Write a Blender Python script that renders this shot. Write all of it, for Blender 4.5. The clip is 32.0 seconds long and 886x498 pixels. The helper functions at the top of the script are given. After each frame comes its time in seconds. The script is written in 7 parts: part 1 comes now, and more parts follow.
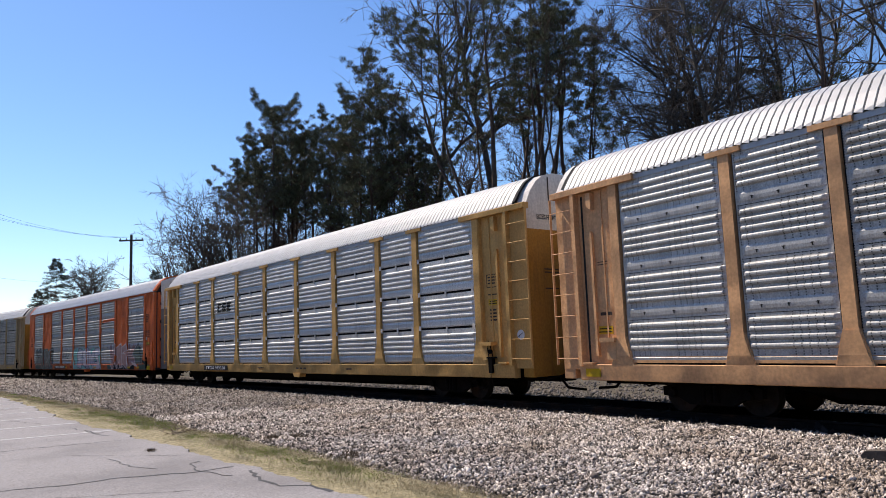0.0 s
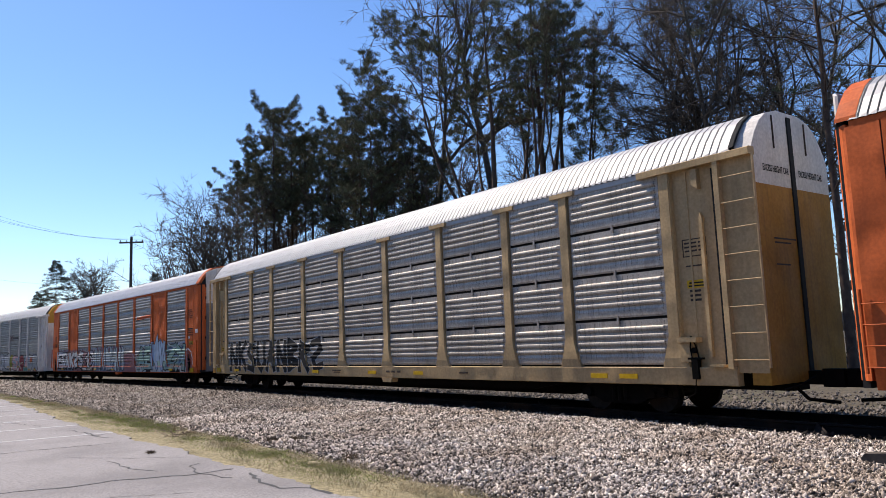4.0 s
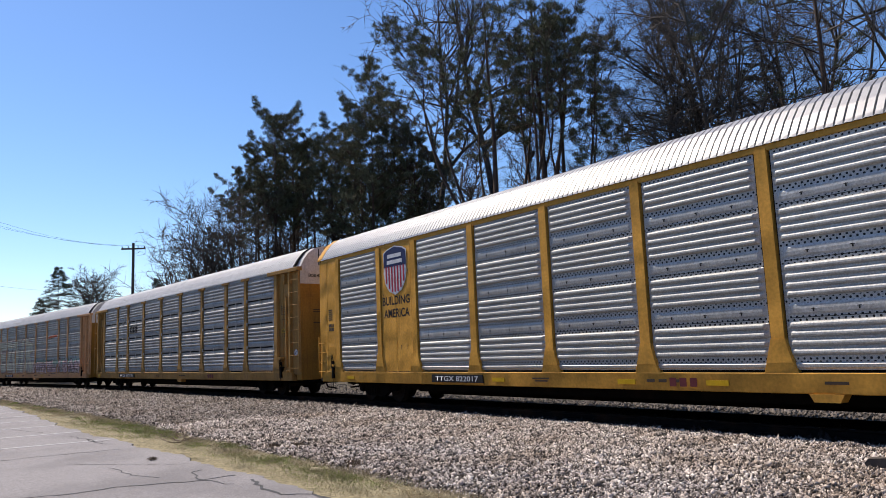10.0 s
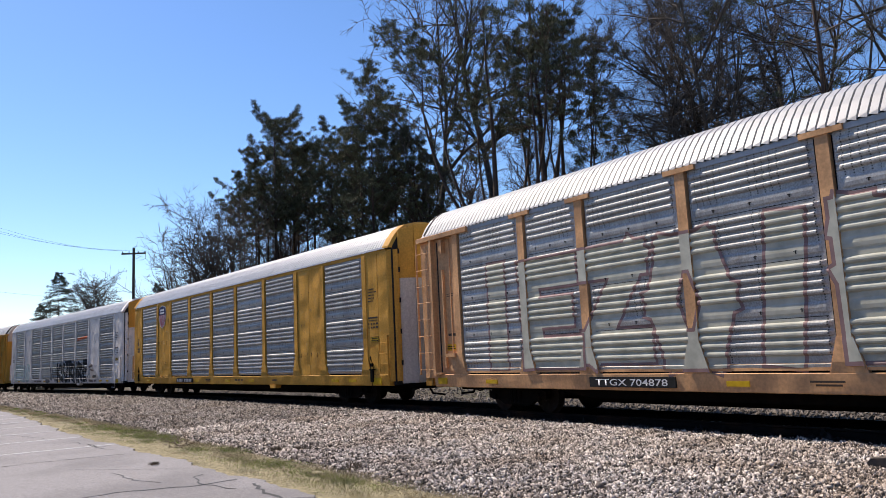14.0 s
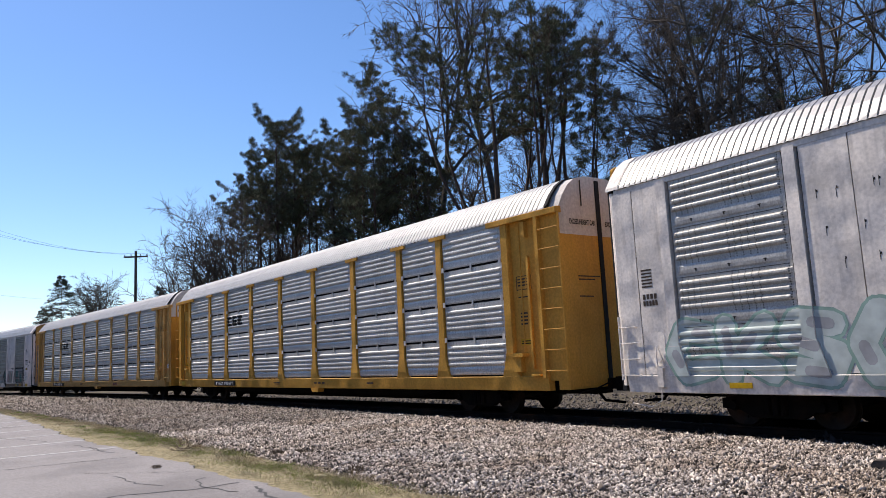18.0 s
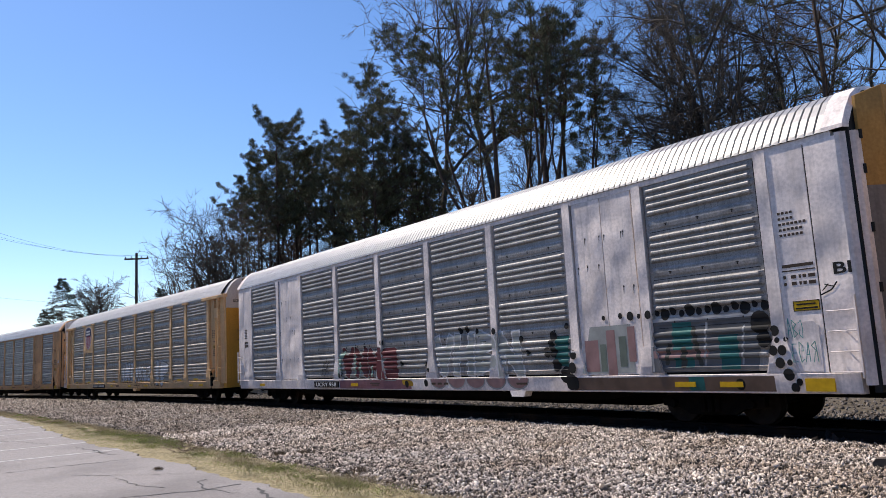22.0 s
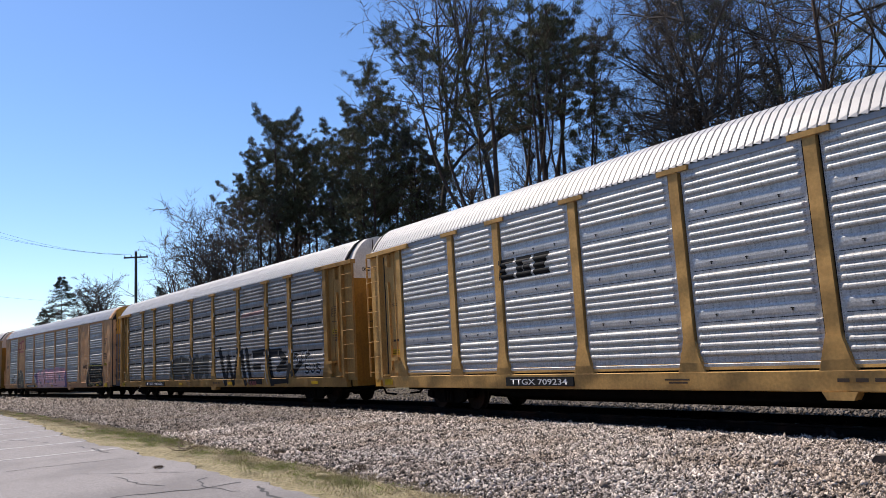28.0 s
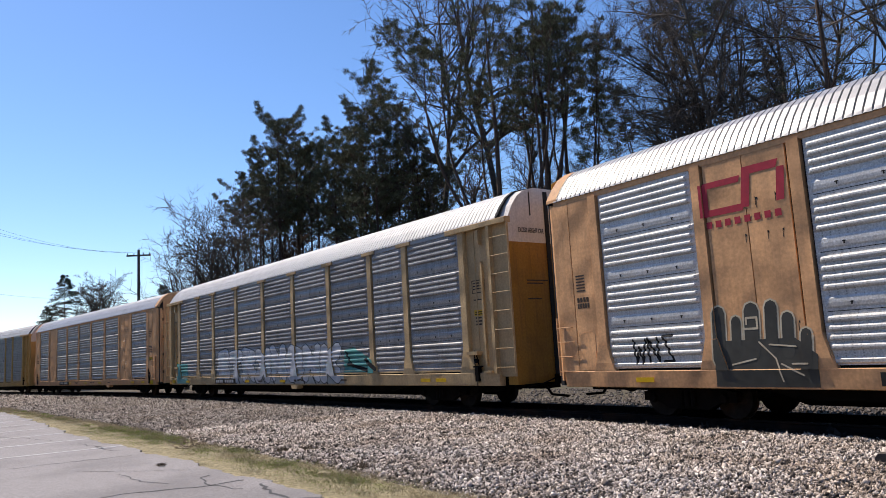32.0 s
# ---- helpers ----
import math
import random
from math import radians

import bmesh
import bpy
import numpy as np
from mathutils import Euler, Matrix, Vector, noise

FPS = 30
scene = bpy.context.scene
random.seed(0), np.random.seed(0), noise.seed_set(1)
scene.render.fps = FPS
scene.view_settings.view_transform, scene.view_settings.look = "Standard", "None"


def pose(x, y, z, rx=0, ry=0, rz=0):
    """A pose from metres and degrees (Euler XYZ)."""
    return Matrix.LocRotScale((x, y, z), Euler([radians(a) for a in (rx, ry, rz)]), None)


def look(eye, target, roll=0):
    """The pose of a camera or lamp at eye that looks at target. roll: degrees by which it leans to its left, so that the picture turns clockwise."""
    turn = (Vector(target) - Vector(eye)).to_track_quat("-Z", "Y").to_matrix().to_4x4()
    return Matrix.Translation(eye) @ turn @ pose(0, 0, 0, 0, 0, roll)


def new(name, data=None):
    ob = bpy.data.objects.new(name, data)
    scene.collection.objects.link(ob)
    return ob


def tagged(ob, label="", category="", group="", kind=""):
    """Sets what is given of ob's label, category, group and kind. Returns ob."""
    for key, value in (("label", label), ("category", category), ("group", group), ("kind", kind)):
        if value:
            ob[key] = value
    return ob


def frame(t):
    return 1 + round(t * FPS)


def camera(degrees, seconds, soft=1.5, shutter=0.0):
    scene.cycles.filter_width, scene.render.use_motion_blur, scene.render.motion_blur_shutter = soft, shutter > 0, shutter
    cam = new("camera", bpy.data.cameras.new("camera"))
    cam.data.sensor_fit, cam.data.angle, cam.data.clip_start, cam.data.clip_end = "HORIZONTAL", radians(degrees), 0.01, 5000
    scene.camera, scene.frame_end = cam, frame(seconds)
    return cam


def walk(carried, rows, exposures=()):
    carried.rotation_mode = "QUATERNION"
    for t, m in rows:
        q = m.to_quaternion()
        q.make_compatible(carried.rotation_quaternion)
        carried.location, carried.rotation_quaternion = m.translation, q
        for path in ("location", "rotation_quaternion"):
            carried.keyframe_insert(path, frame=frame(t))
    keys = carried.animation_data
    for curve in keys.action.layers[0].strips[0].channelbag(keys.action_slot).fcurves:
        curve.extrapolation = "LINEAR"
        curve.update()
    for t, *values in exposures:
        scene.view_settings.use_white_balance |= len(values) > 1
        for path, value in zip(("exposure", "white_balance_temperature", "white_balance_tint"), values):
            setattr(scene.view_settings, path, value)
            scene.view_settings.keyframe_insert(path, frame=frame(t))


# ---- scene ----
cam = camera(61.52, 32.0, soft=0.7)
EYE = (0.0, -13.98, 1.662)
# seconds, turn to the left of the track's normal, tilt, lean
AIM = [
    (0.0, 55.690, 7.056, -2.194), (0.5, 55.753, 7.162, -2.205), (1.0, 55.795, 7.263, -2.222), (1.5, 55.820, 7.328, -2.225),
    (2.0, 55.828, 7.332, -2.227), (2.5, 55.815, 7.294, -2.235), (3.0, 55.775, 7.250, -2.224), (3.5, 55.718, 7.219, -2.193),
    (5.5, 55.651, 7.249, -2.144), (6.0, 55.732, 7.264, -2.160), (6.5, 55.806, 7.290, -2.203), (7.0, 55.858, 7.336, -2.256),
    (7.5, 55.879, 7.399, -2.301), (8.0, 55.877, 7.467, -2.335), (8.5, 55.862, 7.530, -2.340), (9.0, 55.843, 7.584, -2.318),
    (9.5, 55.820, 7.620, -2.300), (10.0, 55.802, 7.643, -2.311), (10.5, 55.802, 7.676, -2.336), (11.0, 55.808, 7.717, -2.389),
    (11.5, 55.798, 7.747, -2.478), (12.0, 55.768, 7.765, -2.560), (12.5, 55.743, 7.770, -2.618), (13.0, 55.742, 7.776, -2.665),
    (13.5, 55.771, 7.803, -2.705), (14.0, 55.817, 7.844, -2.722), (14.5, 55.860, 7.882, -2.724), (16.5, 55.949, 7.983, -2.718),
    (17.0, 55.957, 8.012, -2.738), (17.5, 55.953, 8.031, -2.786), (18.0, 55.946, 8.046, -2.828), (18.5, 55.943, 8.056, -2.882),
    (19.0, 55.950, 8.059, -2.946), (19.5, 55.959, 8.066, -2.988), (20.0, 55.958, 8.076, -3.013), (20.5, 55.948, 8.093, -3.033),
    (21.0, 55.944, 8.114, -3.057), (21.5, 55.960, 8.112, -3.088), (22.0, 55.985, 8.084, -3.123), (22.5, 56.015, 8.051, -3.144),
    (23.0, 56.056, 8.023, -3.155), (23.5, 56.101, 8.003, -3.172), (24.0, 56.131, 7.996, -3.198), (24.5, 56.136, 8.009, -3.224),
    (25.0, 56.107, 8.041, -3.235), (25.5, 56.042, 8.071, -3.229), (27.5, 55.925, 7.989, -3.287), (28.0, 55.955, 7.917, -3.251),
    (28.5, 56.005, 7.860, -3.219), (29.0, 56.067, 7.818, -3.187), (29.5, 56.117, 7.784, -3.170), (30.0, 56.146, 7.747, -3.192),
    (30.5, 56.160, 7.714, -3.235), (31.0, 56.166, 7.706, -3.264), (31.5, 56.159, 7.732, -3.259), (32.0, 56.143, 7.782, -3.228),
]


def aim(turn, tilt, lean):
    a, b = radians(turn), radians(tilt)
    way = Vector((-math.sin(a) * math.cos(b), math.cos(a) * math.cos(b), math.sin(b)))
    return look(EYE, Vector(EYE) + way, lean)


walk(cam, [(t, aim(a, b, c)) for t, a, b, c in AIM], exposures=[(0, 0.36, 6540, 13), (2, 0.37, 6540, 13), (3, 0.42, 6540, 13), (4, 0.44, 6540, 13), (6, 0.48, 6540, 13), (7.2, 0.34, 6540, 13), (8.5, 0.27, 6540, 13), (10, 0.27, 6540, 13), (12, 0.36, 6540, 13), (14, 0.39, 6540, 13), (17, 0.33, 6540, 13), (20.5, 0.25, 6540, 13), (23, 0.40, 6540, 13), (25, 0.44, 6540, 13), (27, 0.36, 6540, 13), (29, 0.29, 6540, 13), (31, 0.40, 6540, 13), (32, 0.33, 6540, 13)])

# ---- world and sun ----
SUN_WAY = Vector((-0.60, -0.145, 0.79)).normalized()
world = bpy.data.worlds.new("sky")
scene.world = world
world.use_nodes = True
wn = world.node_tree.nodes
wn.clear()
sky = wn.new("ShaderNodeTexSky")
sky.sky_type = "NISHITA"
sky.sun_disc = False
sky.sun_elevation = math.asin(SUN_WAY.z)
sky.sun_rotation = math.atan2(SUN_WAY.x, SUN_WAY.y)
sky.altitude = 200
sky.air_density, sky.dust_density, sky.ozone_density = 1.0, 0.2, 4.0
bgn = wn.new("ShaderNodeBackground")
bgn.inputs["Strength"].default_value = 0.127
won = wn.new("ShaderNodeOutputWorld")
deep = wn.new("ShaderNodeHueSaturation")
deep.inputs["Hue"].default_value, deep.inputs["Saturation"].default_value = 0.504, 1.14
world.node_tree.links.new(sky.outputs[0], deep.inputs["Color"])
world.node_tree.links.new(deep.outputs[0], bgn.inputs[0])
world.node_tree.links.new(bgn.outputs[0], won.inputs[0])
sun = bpy.data.lights.new("sun", "SUN")
sun.energy, sun.angle, sun.color = 5.0, radians(0.53), (1.0, 0.905, 0.785)
sun_ob = new("sun", sun)
sun_ob.matrix_world = look((-60, -40, 80), Vector((-60, -40, 80)) - SUN_WAY)


# ---- materials ----
def material(name, rgb, rough=0.7, metal=0.0, grain=0.15, size=8.0, stain=0.0, stain_rgb=(0.1, 0.06, 0.03), stain_size=1.2,
             bump=0.0, bump_size=40.0, vary=0.0, streak=0.0, island=0.0, stretch=(1, 1, 1), deep=0.02, fine=3.0):
    """A surface of one base colour with fine grain, larger stains, runs of dirt and relief."""
    m = bpy.data.materials.new(name)
    m.use_nodes = True
    t = m.node_tree
    n, l = t.nodes, t.links
    b = n["Principled BSDF"]
    b.inputs["Roughness"].default_value, b.inputs["Metallic"].default_value = rough, metal
    b.inputs["Specular IOR Level"].default_value = 0.25
    co = n.new("ShaderNodeTexCoord")
    info = n.new("ShaderNodeObjectInfo")
    shift = n.new("ShaderNodeVectorMath")
    shift.operation = "MULTIPLY_ADD"
    shift.inputs[1].default_value = stretch
    l.new(co.outputs["Object"], shift.inputs[0])
    far = n.new("ShaderNodeMath")
    far.operation = "MULTIPLY"
    far.inputs[1].default_value = 90.0
    l.new(info.outputs["Random"], far.inputs[0])
    l.new(far.outputs[0], shift.inputs[2])
    colour = None

    def noisy(scale, detail=4.0, source=shift):
        k = n.new("ShaderNodeTexNoise")
        k.inputs["Scale"].default_value, k.inputs["Detail"].default_value = scale, detail
        l.new(source.outputs[0], k.inputs["Vector"])
        return k

    def mix(fac, a, c, amount=1.0, lo=0.0, hi=1.0):
        r = n.new("ShaderNodeMapRange")
        r.inputs["From Min"].default_value, r.inputs["From Max"].default_value, r.inputs["To Max"].default_value = lo, hi, amount
        l.new(fac, r.inputs["Value"])
        x = n.new("ShaderNodeMix")
        x.data_type = "RGBA"
        l.new(r.outputs[0], x.inputs["Factor"])
        for sock, v in ((x.inputs[6], a), (x.inputs[7], c)):
            if isinstance(v, tuple):
                sock.default_value = (*v, 1)
            else:
                l.new(v, sock)
        return x.outputs[2]

    dark = tuple(c * (1 - grain) for c in rgb)
    light = tuple(min(1, c * (1 + grain)) for c in rgb)
    colour = mix(noisy(size).outputs["Fac"], dark, light, 1.0, 0.3, 0.7)
    if stain:
        colour = mix(noisy(stain_size, 6.0).outputs["Fac"], colour, stain_rgb, stain, 0.5, 0.72)
    if streak:
        sc = n.new("ShaderNodeVectorMath")
        sc.operation = "MULTIPLY"
        sc.inputs[1].default_value = (7.0, 7.0, 0.5)
        l.new(shift.outputs[0], sc.inputs[0])
        colour = mix(noisy(1.3, 5.0, sc).outputs["Fac"], colour, stain_rgb, streak, 0.5, 0.75)
    if vary or island:
        hsv = n.new("ShaderNodeHueSaturation")
        r = n.new("ShaderNodeMapRange")
        amount = vary or island
        r.inputs["To Min"].default_value, r.inputs["To Max"].default_value = 1 - amount, 1 + amount
        if island:
            g = n.new("ShaderNodeNewGeometry")
            l.new(g.outputs["Random Per Island"], r.inputs["Value"])
        else:
            l.new(info.outputs["Random"], r.inputs["Value"])
        l.new(r.outputs[0], hsv.inputs["Value"])
        l.new(colour, hsv.inputs["Color"])
        colour = hsv.outputs[0]
    l.new(colour, b.inputs["Base Color"])
    if bump:
        bp = n.new("ShaderNodeBump")
        bp.inputs["Strength"].default_value, bp.inputs["Distance"].default_value = bump, deep
        l.new(noisy(bump_size, fine).outputs["Fac"], bp.inputs["Height"])
        l.new(bp.outputs[0], b.inputs["Normal"])
    return m


RUST = (0.09, 0.04, 0.02)
SOOT = (0.05, 0.045, 0.04)


def paint(name, rgb, dirt=0.25):
    m = material(name, rgb, 0.6, 0.0, 0.14, 16.0, dirt, tuple(c * 0.35 + 0.02 for c in rgb), 0.9, 0.55, 1.5, 0.05, dirt * 0.9, deep=0.16, fine=0.4)
    m.node_tree.nodes["Principled BSDF"].inputs["Specular IOR Level"].default_value = 0.1
    return m


def steel(name, rgb, dirt=0.2, holes=0.0, large=False):
    """Galvanised sheet; holes: rows of small perforations along the plain bands between the ribs."""
    m = material(name, rgb, 0.5, 0.42, 0.24, 30.0, dirt, tuple(c * 0.4 for c in rgb), 1.6, 0.08, 30.0, 0.10, dirt)
    t = m.node_tree
    n, l = t.nodes, t.links
    b = n["Principled BSDF"]
    b.inputs["Specular IOR Level"].default_value = 0.06
    colour = b.inputs["Base Color"].links[0].from_socket
    co = n.new("ShaderNodeTexCoord")
    xyz = n.new("ShaderNodeSeparateXYZ")
    l.new(co.outputs["Object"], xyz.inputs[0])

    def calc(op, a, c=None):
        k = n.new("ShaderNodeMath")
        k.operation = op
        for sock, v in zip(k.inputs, (a, c)):
            if v is None:
                continue
            if isinstance(v, float):
                sock.default_value = v
            else:
                l.new(v, sock)
        return k.outputs[0]

    pitch = 0.11 if large else 0.046
    wide = 0.11 if large else 0.145
    row = calc("MULTIPLY", xyz.outputs["Z"], 6.28319 / pitch)
    col = calc("MULTIPLY", xyz.outputs["X"], 6.28319 / wide)
    if large:
        dots = calc("GREATER_THAN", calc("MULTIPLY", calc("SINE", row), calc("SINE", col)), 0.4)
    else:
        dots = calc("MULTIPLY", calc("GREATER_THAN", calc("SINE", row), -0.1), calc("GREATER_THAN", calc("SINE", col), 0.86))
    phase = calc("FRACT", calc("MULTIPLY", calc("ADD", xyz.outputs["Z"], -0.23), 1 / 1.005))
    low = calc("LESS_THAN", phase, 0.68)
    high = calc("GREATER_THAN", phase, 0.905)
    gaps = calc("GREATER_THAN", calc("SINE", calc("MULTIPLY", xyz.outputs["X"], 5.1)), -0.35)
    if large:
        low = calc("MULTIPLY", calc("GREATER_THAN", phase, 0.60), calc("LESS_THAN", phase, 0.70))
        gaps = 1.0
    mask = calc("MULTIPLY", calc("MULTIPLY", dots, gaps), calc("ADD", low, high))
    mask = calc("MULTIPLY", mask, holes)
    x = n.new("ShaderNodeMix")
    x.data_type = "RGBA"
    x.inputs[7].default_value = (0.01, 0.01, 0.01, 1)
    l.new(mask, x.inputs["Factor"])
    l.new(colour, x.inputs[6])
    l.new(x.outputs[2], b.inputs["Base Color"])
    return m


PAINT = {
    "yellow": paint("yellow_paint", (0.500, 0.295, 0.100)), "gold": paint("gold_paint", (0.565, 0.293, 0.052)), "tan": paint("tan_paint", (0.595, 0.333, 0.161), 0.35),
    "orange": paint("orange_paint", (0.502, 0.112, 0.032)), "white": paint("white_paint", (0.76, 0.70, 0.63), 0.4), "greyed": paint("dirty_white_paint", (0.788, 0.709, 0.660), 0.45),
    "cream": paint("cream_paint", (0.67, 0.435, 0.225), 0.3), "khaki": paint("faded_yellow_paint", (0.435, 0.308, 0.161), 0.35), "red": paint("red_paint", (0.396, 0.080, 0.046), 0.4),
    # body yellow lowered for end doors: shade between cars is put into the colour
    "ochre": paint("shaded_ochre_paint", (0.33, 0.165, 0.03), 0.45),
    "amber": paint("dusty_yellow_paint", (0.375, 0.212, 0.066), 0.45),
}
PANEL = {
    "bright": steel("bright_galvanised_steel", (0.555, 0.545, 0.515), 0.25, 0.35), "grey": steel("grey_galvanised_steel", (0.435, 0.424, 0.396), 0.35, 0.8),
    "silver": steel("perforated_galvanised_steel", (0.466, 0.458, 0.425), 0.2, 0.95, True),
    "dull": steel("sooty_galvanised_steel", (0.315, 0.305, 0.292), 0.45, 0.3), "brown": steel("brown_stained_steel", (0.40, 0.362, 0.315), 0.45, 0.7), "speckled": steel("grimy_perforated_steel", (0.345, 0.328, 0.302), 0.5, 0.95),
}
BAREROOF = material("galvanised_roof", (0.3772, 0.3731, 0.369), 0.42, 0.35, 0.1, 6.0, 0.25, (0.205, 0.1968, 0.1804), 1.5, 0.05, 8.0, 0.05, 0.15)
ROOF = material("white_roof_coating", (0.4182, 0.4141, 0.4059), 0.5, 0.1, 0.06, 3.0, 0.2, (0.287, 0.2706, 0.246), 2.0, 0.05, 8.0, 0.05, 0.12)
ENDWHITE = paint("white_end_paint", (0.5658, 0.5328, 0.4904), 0.25)
# door leaves in the gap between cars, darkened by colour to stand for shade
SHADED_DOOR = paint("shaded_door_steel", (0.2, 0.19, 0.185), 0.4)
# running gear, wheels, rails and ties: colours lowered to hold the shade under the cars
BLACK = material("shade_black_running_gear", (0.005, 0.0045, 0.004), 0.75, 0.2, 0.3, 9.0, 0.25, (0.03, 0.015, 0.01), 2.0, 0.2, 30.0)
# for dark joints, and for backing sheets coloured like the shaded inside of a car
GAP = material("dark_seam_and_inside", (0.02, 0.02, 0.02), 0.9)
WHEEL = material("worn_shade_dark_wheel_steel", (0.02, 0.017, 0.015), 0.6, 0.3, 0.3, 9.0, 0.4, RUST)
RAILM = material("shade_dark_rail_steel", (0.014, 0.011, 0.01), 0.6, 0.3, 0.2, 6.0, 0.5, RUST)
TIE = material("shade_dark_creosoted_tie", (0.04, 0.031, 0.025), 0.9, 0.0, 0.3, 6.0, 0.3, (0.08, 0.065, 0.05), 3.0, 0.5, 40.0, 0.2)


def stone_mix(name, light=1.0):
    m = material(name, (0.4, 0.36, 0.34), 0.92, 0.0, 0.15, 25.0, 0.0, SOOT, 1.0, 0.4, 60.0)
    n, l = m.node_tree.nodes, m.node_tree.links
    g, r = n.new("ShaderNodeNewGeometry"), n.new("ShaderNodeValToRGB")
    l.new(g.outputs["Random Per Island"], r.inputs[0])
    e = r.color_ramp.elements
    e[0].color, e[1].color = (0.04, 0.034, 0.03, 1), (0.85 * light, 0.77 * light, 0.69 * light, 1)
    for at, c in ((0.22, (0.13, 0.11, 0.094)), (0.5, (0.37, 0.316, 0.274)), (0.75, (0.57, 0.495, 0.435))):
        e.new(at).color = (*(v * light for v in c), 1)
    co, patch, reach, x = n.new("ShaderNodeTexCoord"), n.new("ShaderNodeTexNoise"), n.new("ShaderNodeMapRange"), n.new("ShaderNodeMix")
    patch.inputs["Scale"].default_value, patch.inputs["Detail"].default_value = 0.55, 5.0
    l.new(co.outputs["Object"], patch.inputs["Vector"])
    l.new(patch.outputs["Fac"], reach.inputs["Value"])
    reach.inputs["From Min"].default_value, reach.inputs["From Max"].default_value, reach.inputs["To Max"].default_value = 0.42, 0.68, 0.75
    x.data_type, x.blend_type = "RGBA", "MULTIPLY"
    x.inputs[7].default_value = (0.62, 0.55, 0.47, 1)
    l.new(reach.outputs[0], x.inputs["Factor"])
    l.new(r.outputs[0], x.inputs[6])
    l.new(x.outputs[2], n["Principled BSDF"].inputs["Base Color"])
    return m


STONE = stone_mix("crushed_limestone")
# darker copy of the limestone, with the stones' shaded sides put into the colour
SHADED_STONE = stone_mix("shaded_limestone", 0.62)
GREYSTONE = material("dark_grey_stone", (0.12, 0.105, 0.095), 0.9, 0.0, 0.3, 20.0, 0.0, SOOT, 1.0, 0.4, 60.0, 0.0, 0.0, 0.5)
# near-black stones and bed: the shade under the train is put into their colour
SHADE_STONE = material("shade_dark_stone", (0.025, 0.021, 0.019), 0.85, 0.0, 0.3, 20.0, 0.0, SOOT, 1.0, 0.4, 60.0, 0.0, 0.0, 0.5)
SHADE_BED = material("shade_dark_bed", (0.018, 0.016, 0.015), 0.9, 0.0, 0.4, 20.0, 0.3, (0.035, 0.03, 0.025), 0.8, 0.8, 30.0)
# dark sheet below the loose stones: shade in their gaps is put into its colour
BED = material("stone_gap_shade_bed", (0.03, 0.025, 0.021), 0.95, 0.0, 0.6, 26.0, 0.35, (0.082, 0.0697, 0.0615), 0.5, 1.0, 30.0)
ASPHALT = material("worn_asphalt", (0.25, 0.234, 0.228), 0.9, 0.0, 0.32, 45.0, 0.65, (0.145, 0.136, 0.134), 0.45, 0.25, 120.0)
LINE = material("worn_white_line", (0.5084, 0.5002, 0.4838), 0.85, 0.0, 0.15, 30.0, 0.5, (0.246, 0.2378, 0.2296), 3.0)
TAR = material("crack_tar", (0.05, 0.05, 0.05), 0.7)
SOIL = material("dry_grass_soil", (0.27, 0.228, 0.13), 0.95, 0.0, 0.5, 16.0, 0.5, (0.0738, 0.0697, 0.0328), 1.4, 0.8, 40.0)
EARTH = material("leaf_litter_ground", (0.085, 0.07, 0.05), 0.95, 0.0, 0.4, 6.0, 0.5, (0.06, 0.07, 0.03), 0.3, 0.6, 30.0)
BLADE = material("dry_grass_blade", (0.41, 0.3362, 0.205), 0.8, 0.0, 0.3, 3.0, 0.55, (0.0984, 0.1394, 0.0328), 0.6, 0.0, 1.0, 0.0, 0.0, 0.3)
GREENBLADE = material("green_grass_blade", (0.2, 0.245, 0.05), 0.8, 0.0, 0.3, 3.0, 0.2, (0.246, 0.2132, 0.082), 0.6, 0.0, 1.0, 0.0, 0.0, 0.3)
BARK = material("grey_bark", (0.085, 0.07, 0.058), 0.95, 0.0, 0.3, 5.0, 0.2, (0.14, 0.12, 0.1), 1.0, 0.5, 20.0)
PINEBARK = material("pine_bark", (0.075, 0.05, 0.038), 0.95, 0.0, 0.3, 5.0, 0.3, (0.11, 0.07, 0.045), 1.0, 0.6, 18.0)
TWIG = material("bare_twig", (0.095, 0.078, 0.066), 0.9, 0.0, 0.3, 4.0)
NEEDLE = material("pine_needles", (0.1, 0.103, 0.058), 0.7, 0.0, 0.3, 1.5, 0.3, (0.11, 0.085, 0.035), 0.35, 0.0, 1.0, 0.0, 0.0, 0.45)
SPRUCE = material("spruce_needles", (0.03, 0.048, 0.028), 0.7, 0.0, 0.3, 1.5, 0.0, SOOT, 1.0, 0.0, 1.0, 0.0, 0.0, 0.4)
INK = material("black_sprayed_paint", (0.012, 0.012, 0.012), 0.8, 0.0, 0.2, 6.0)
CHALK = material("white_sprayed_paint", (0.5084, 0.5084, 0.5166), 0.55, 0.0, 0.12, 5.0)
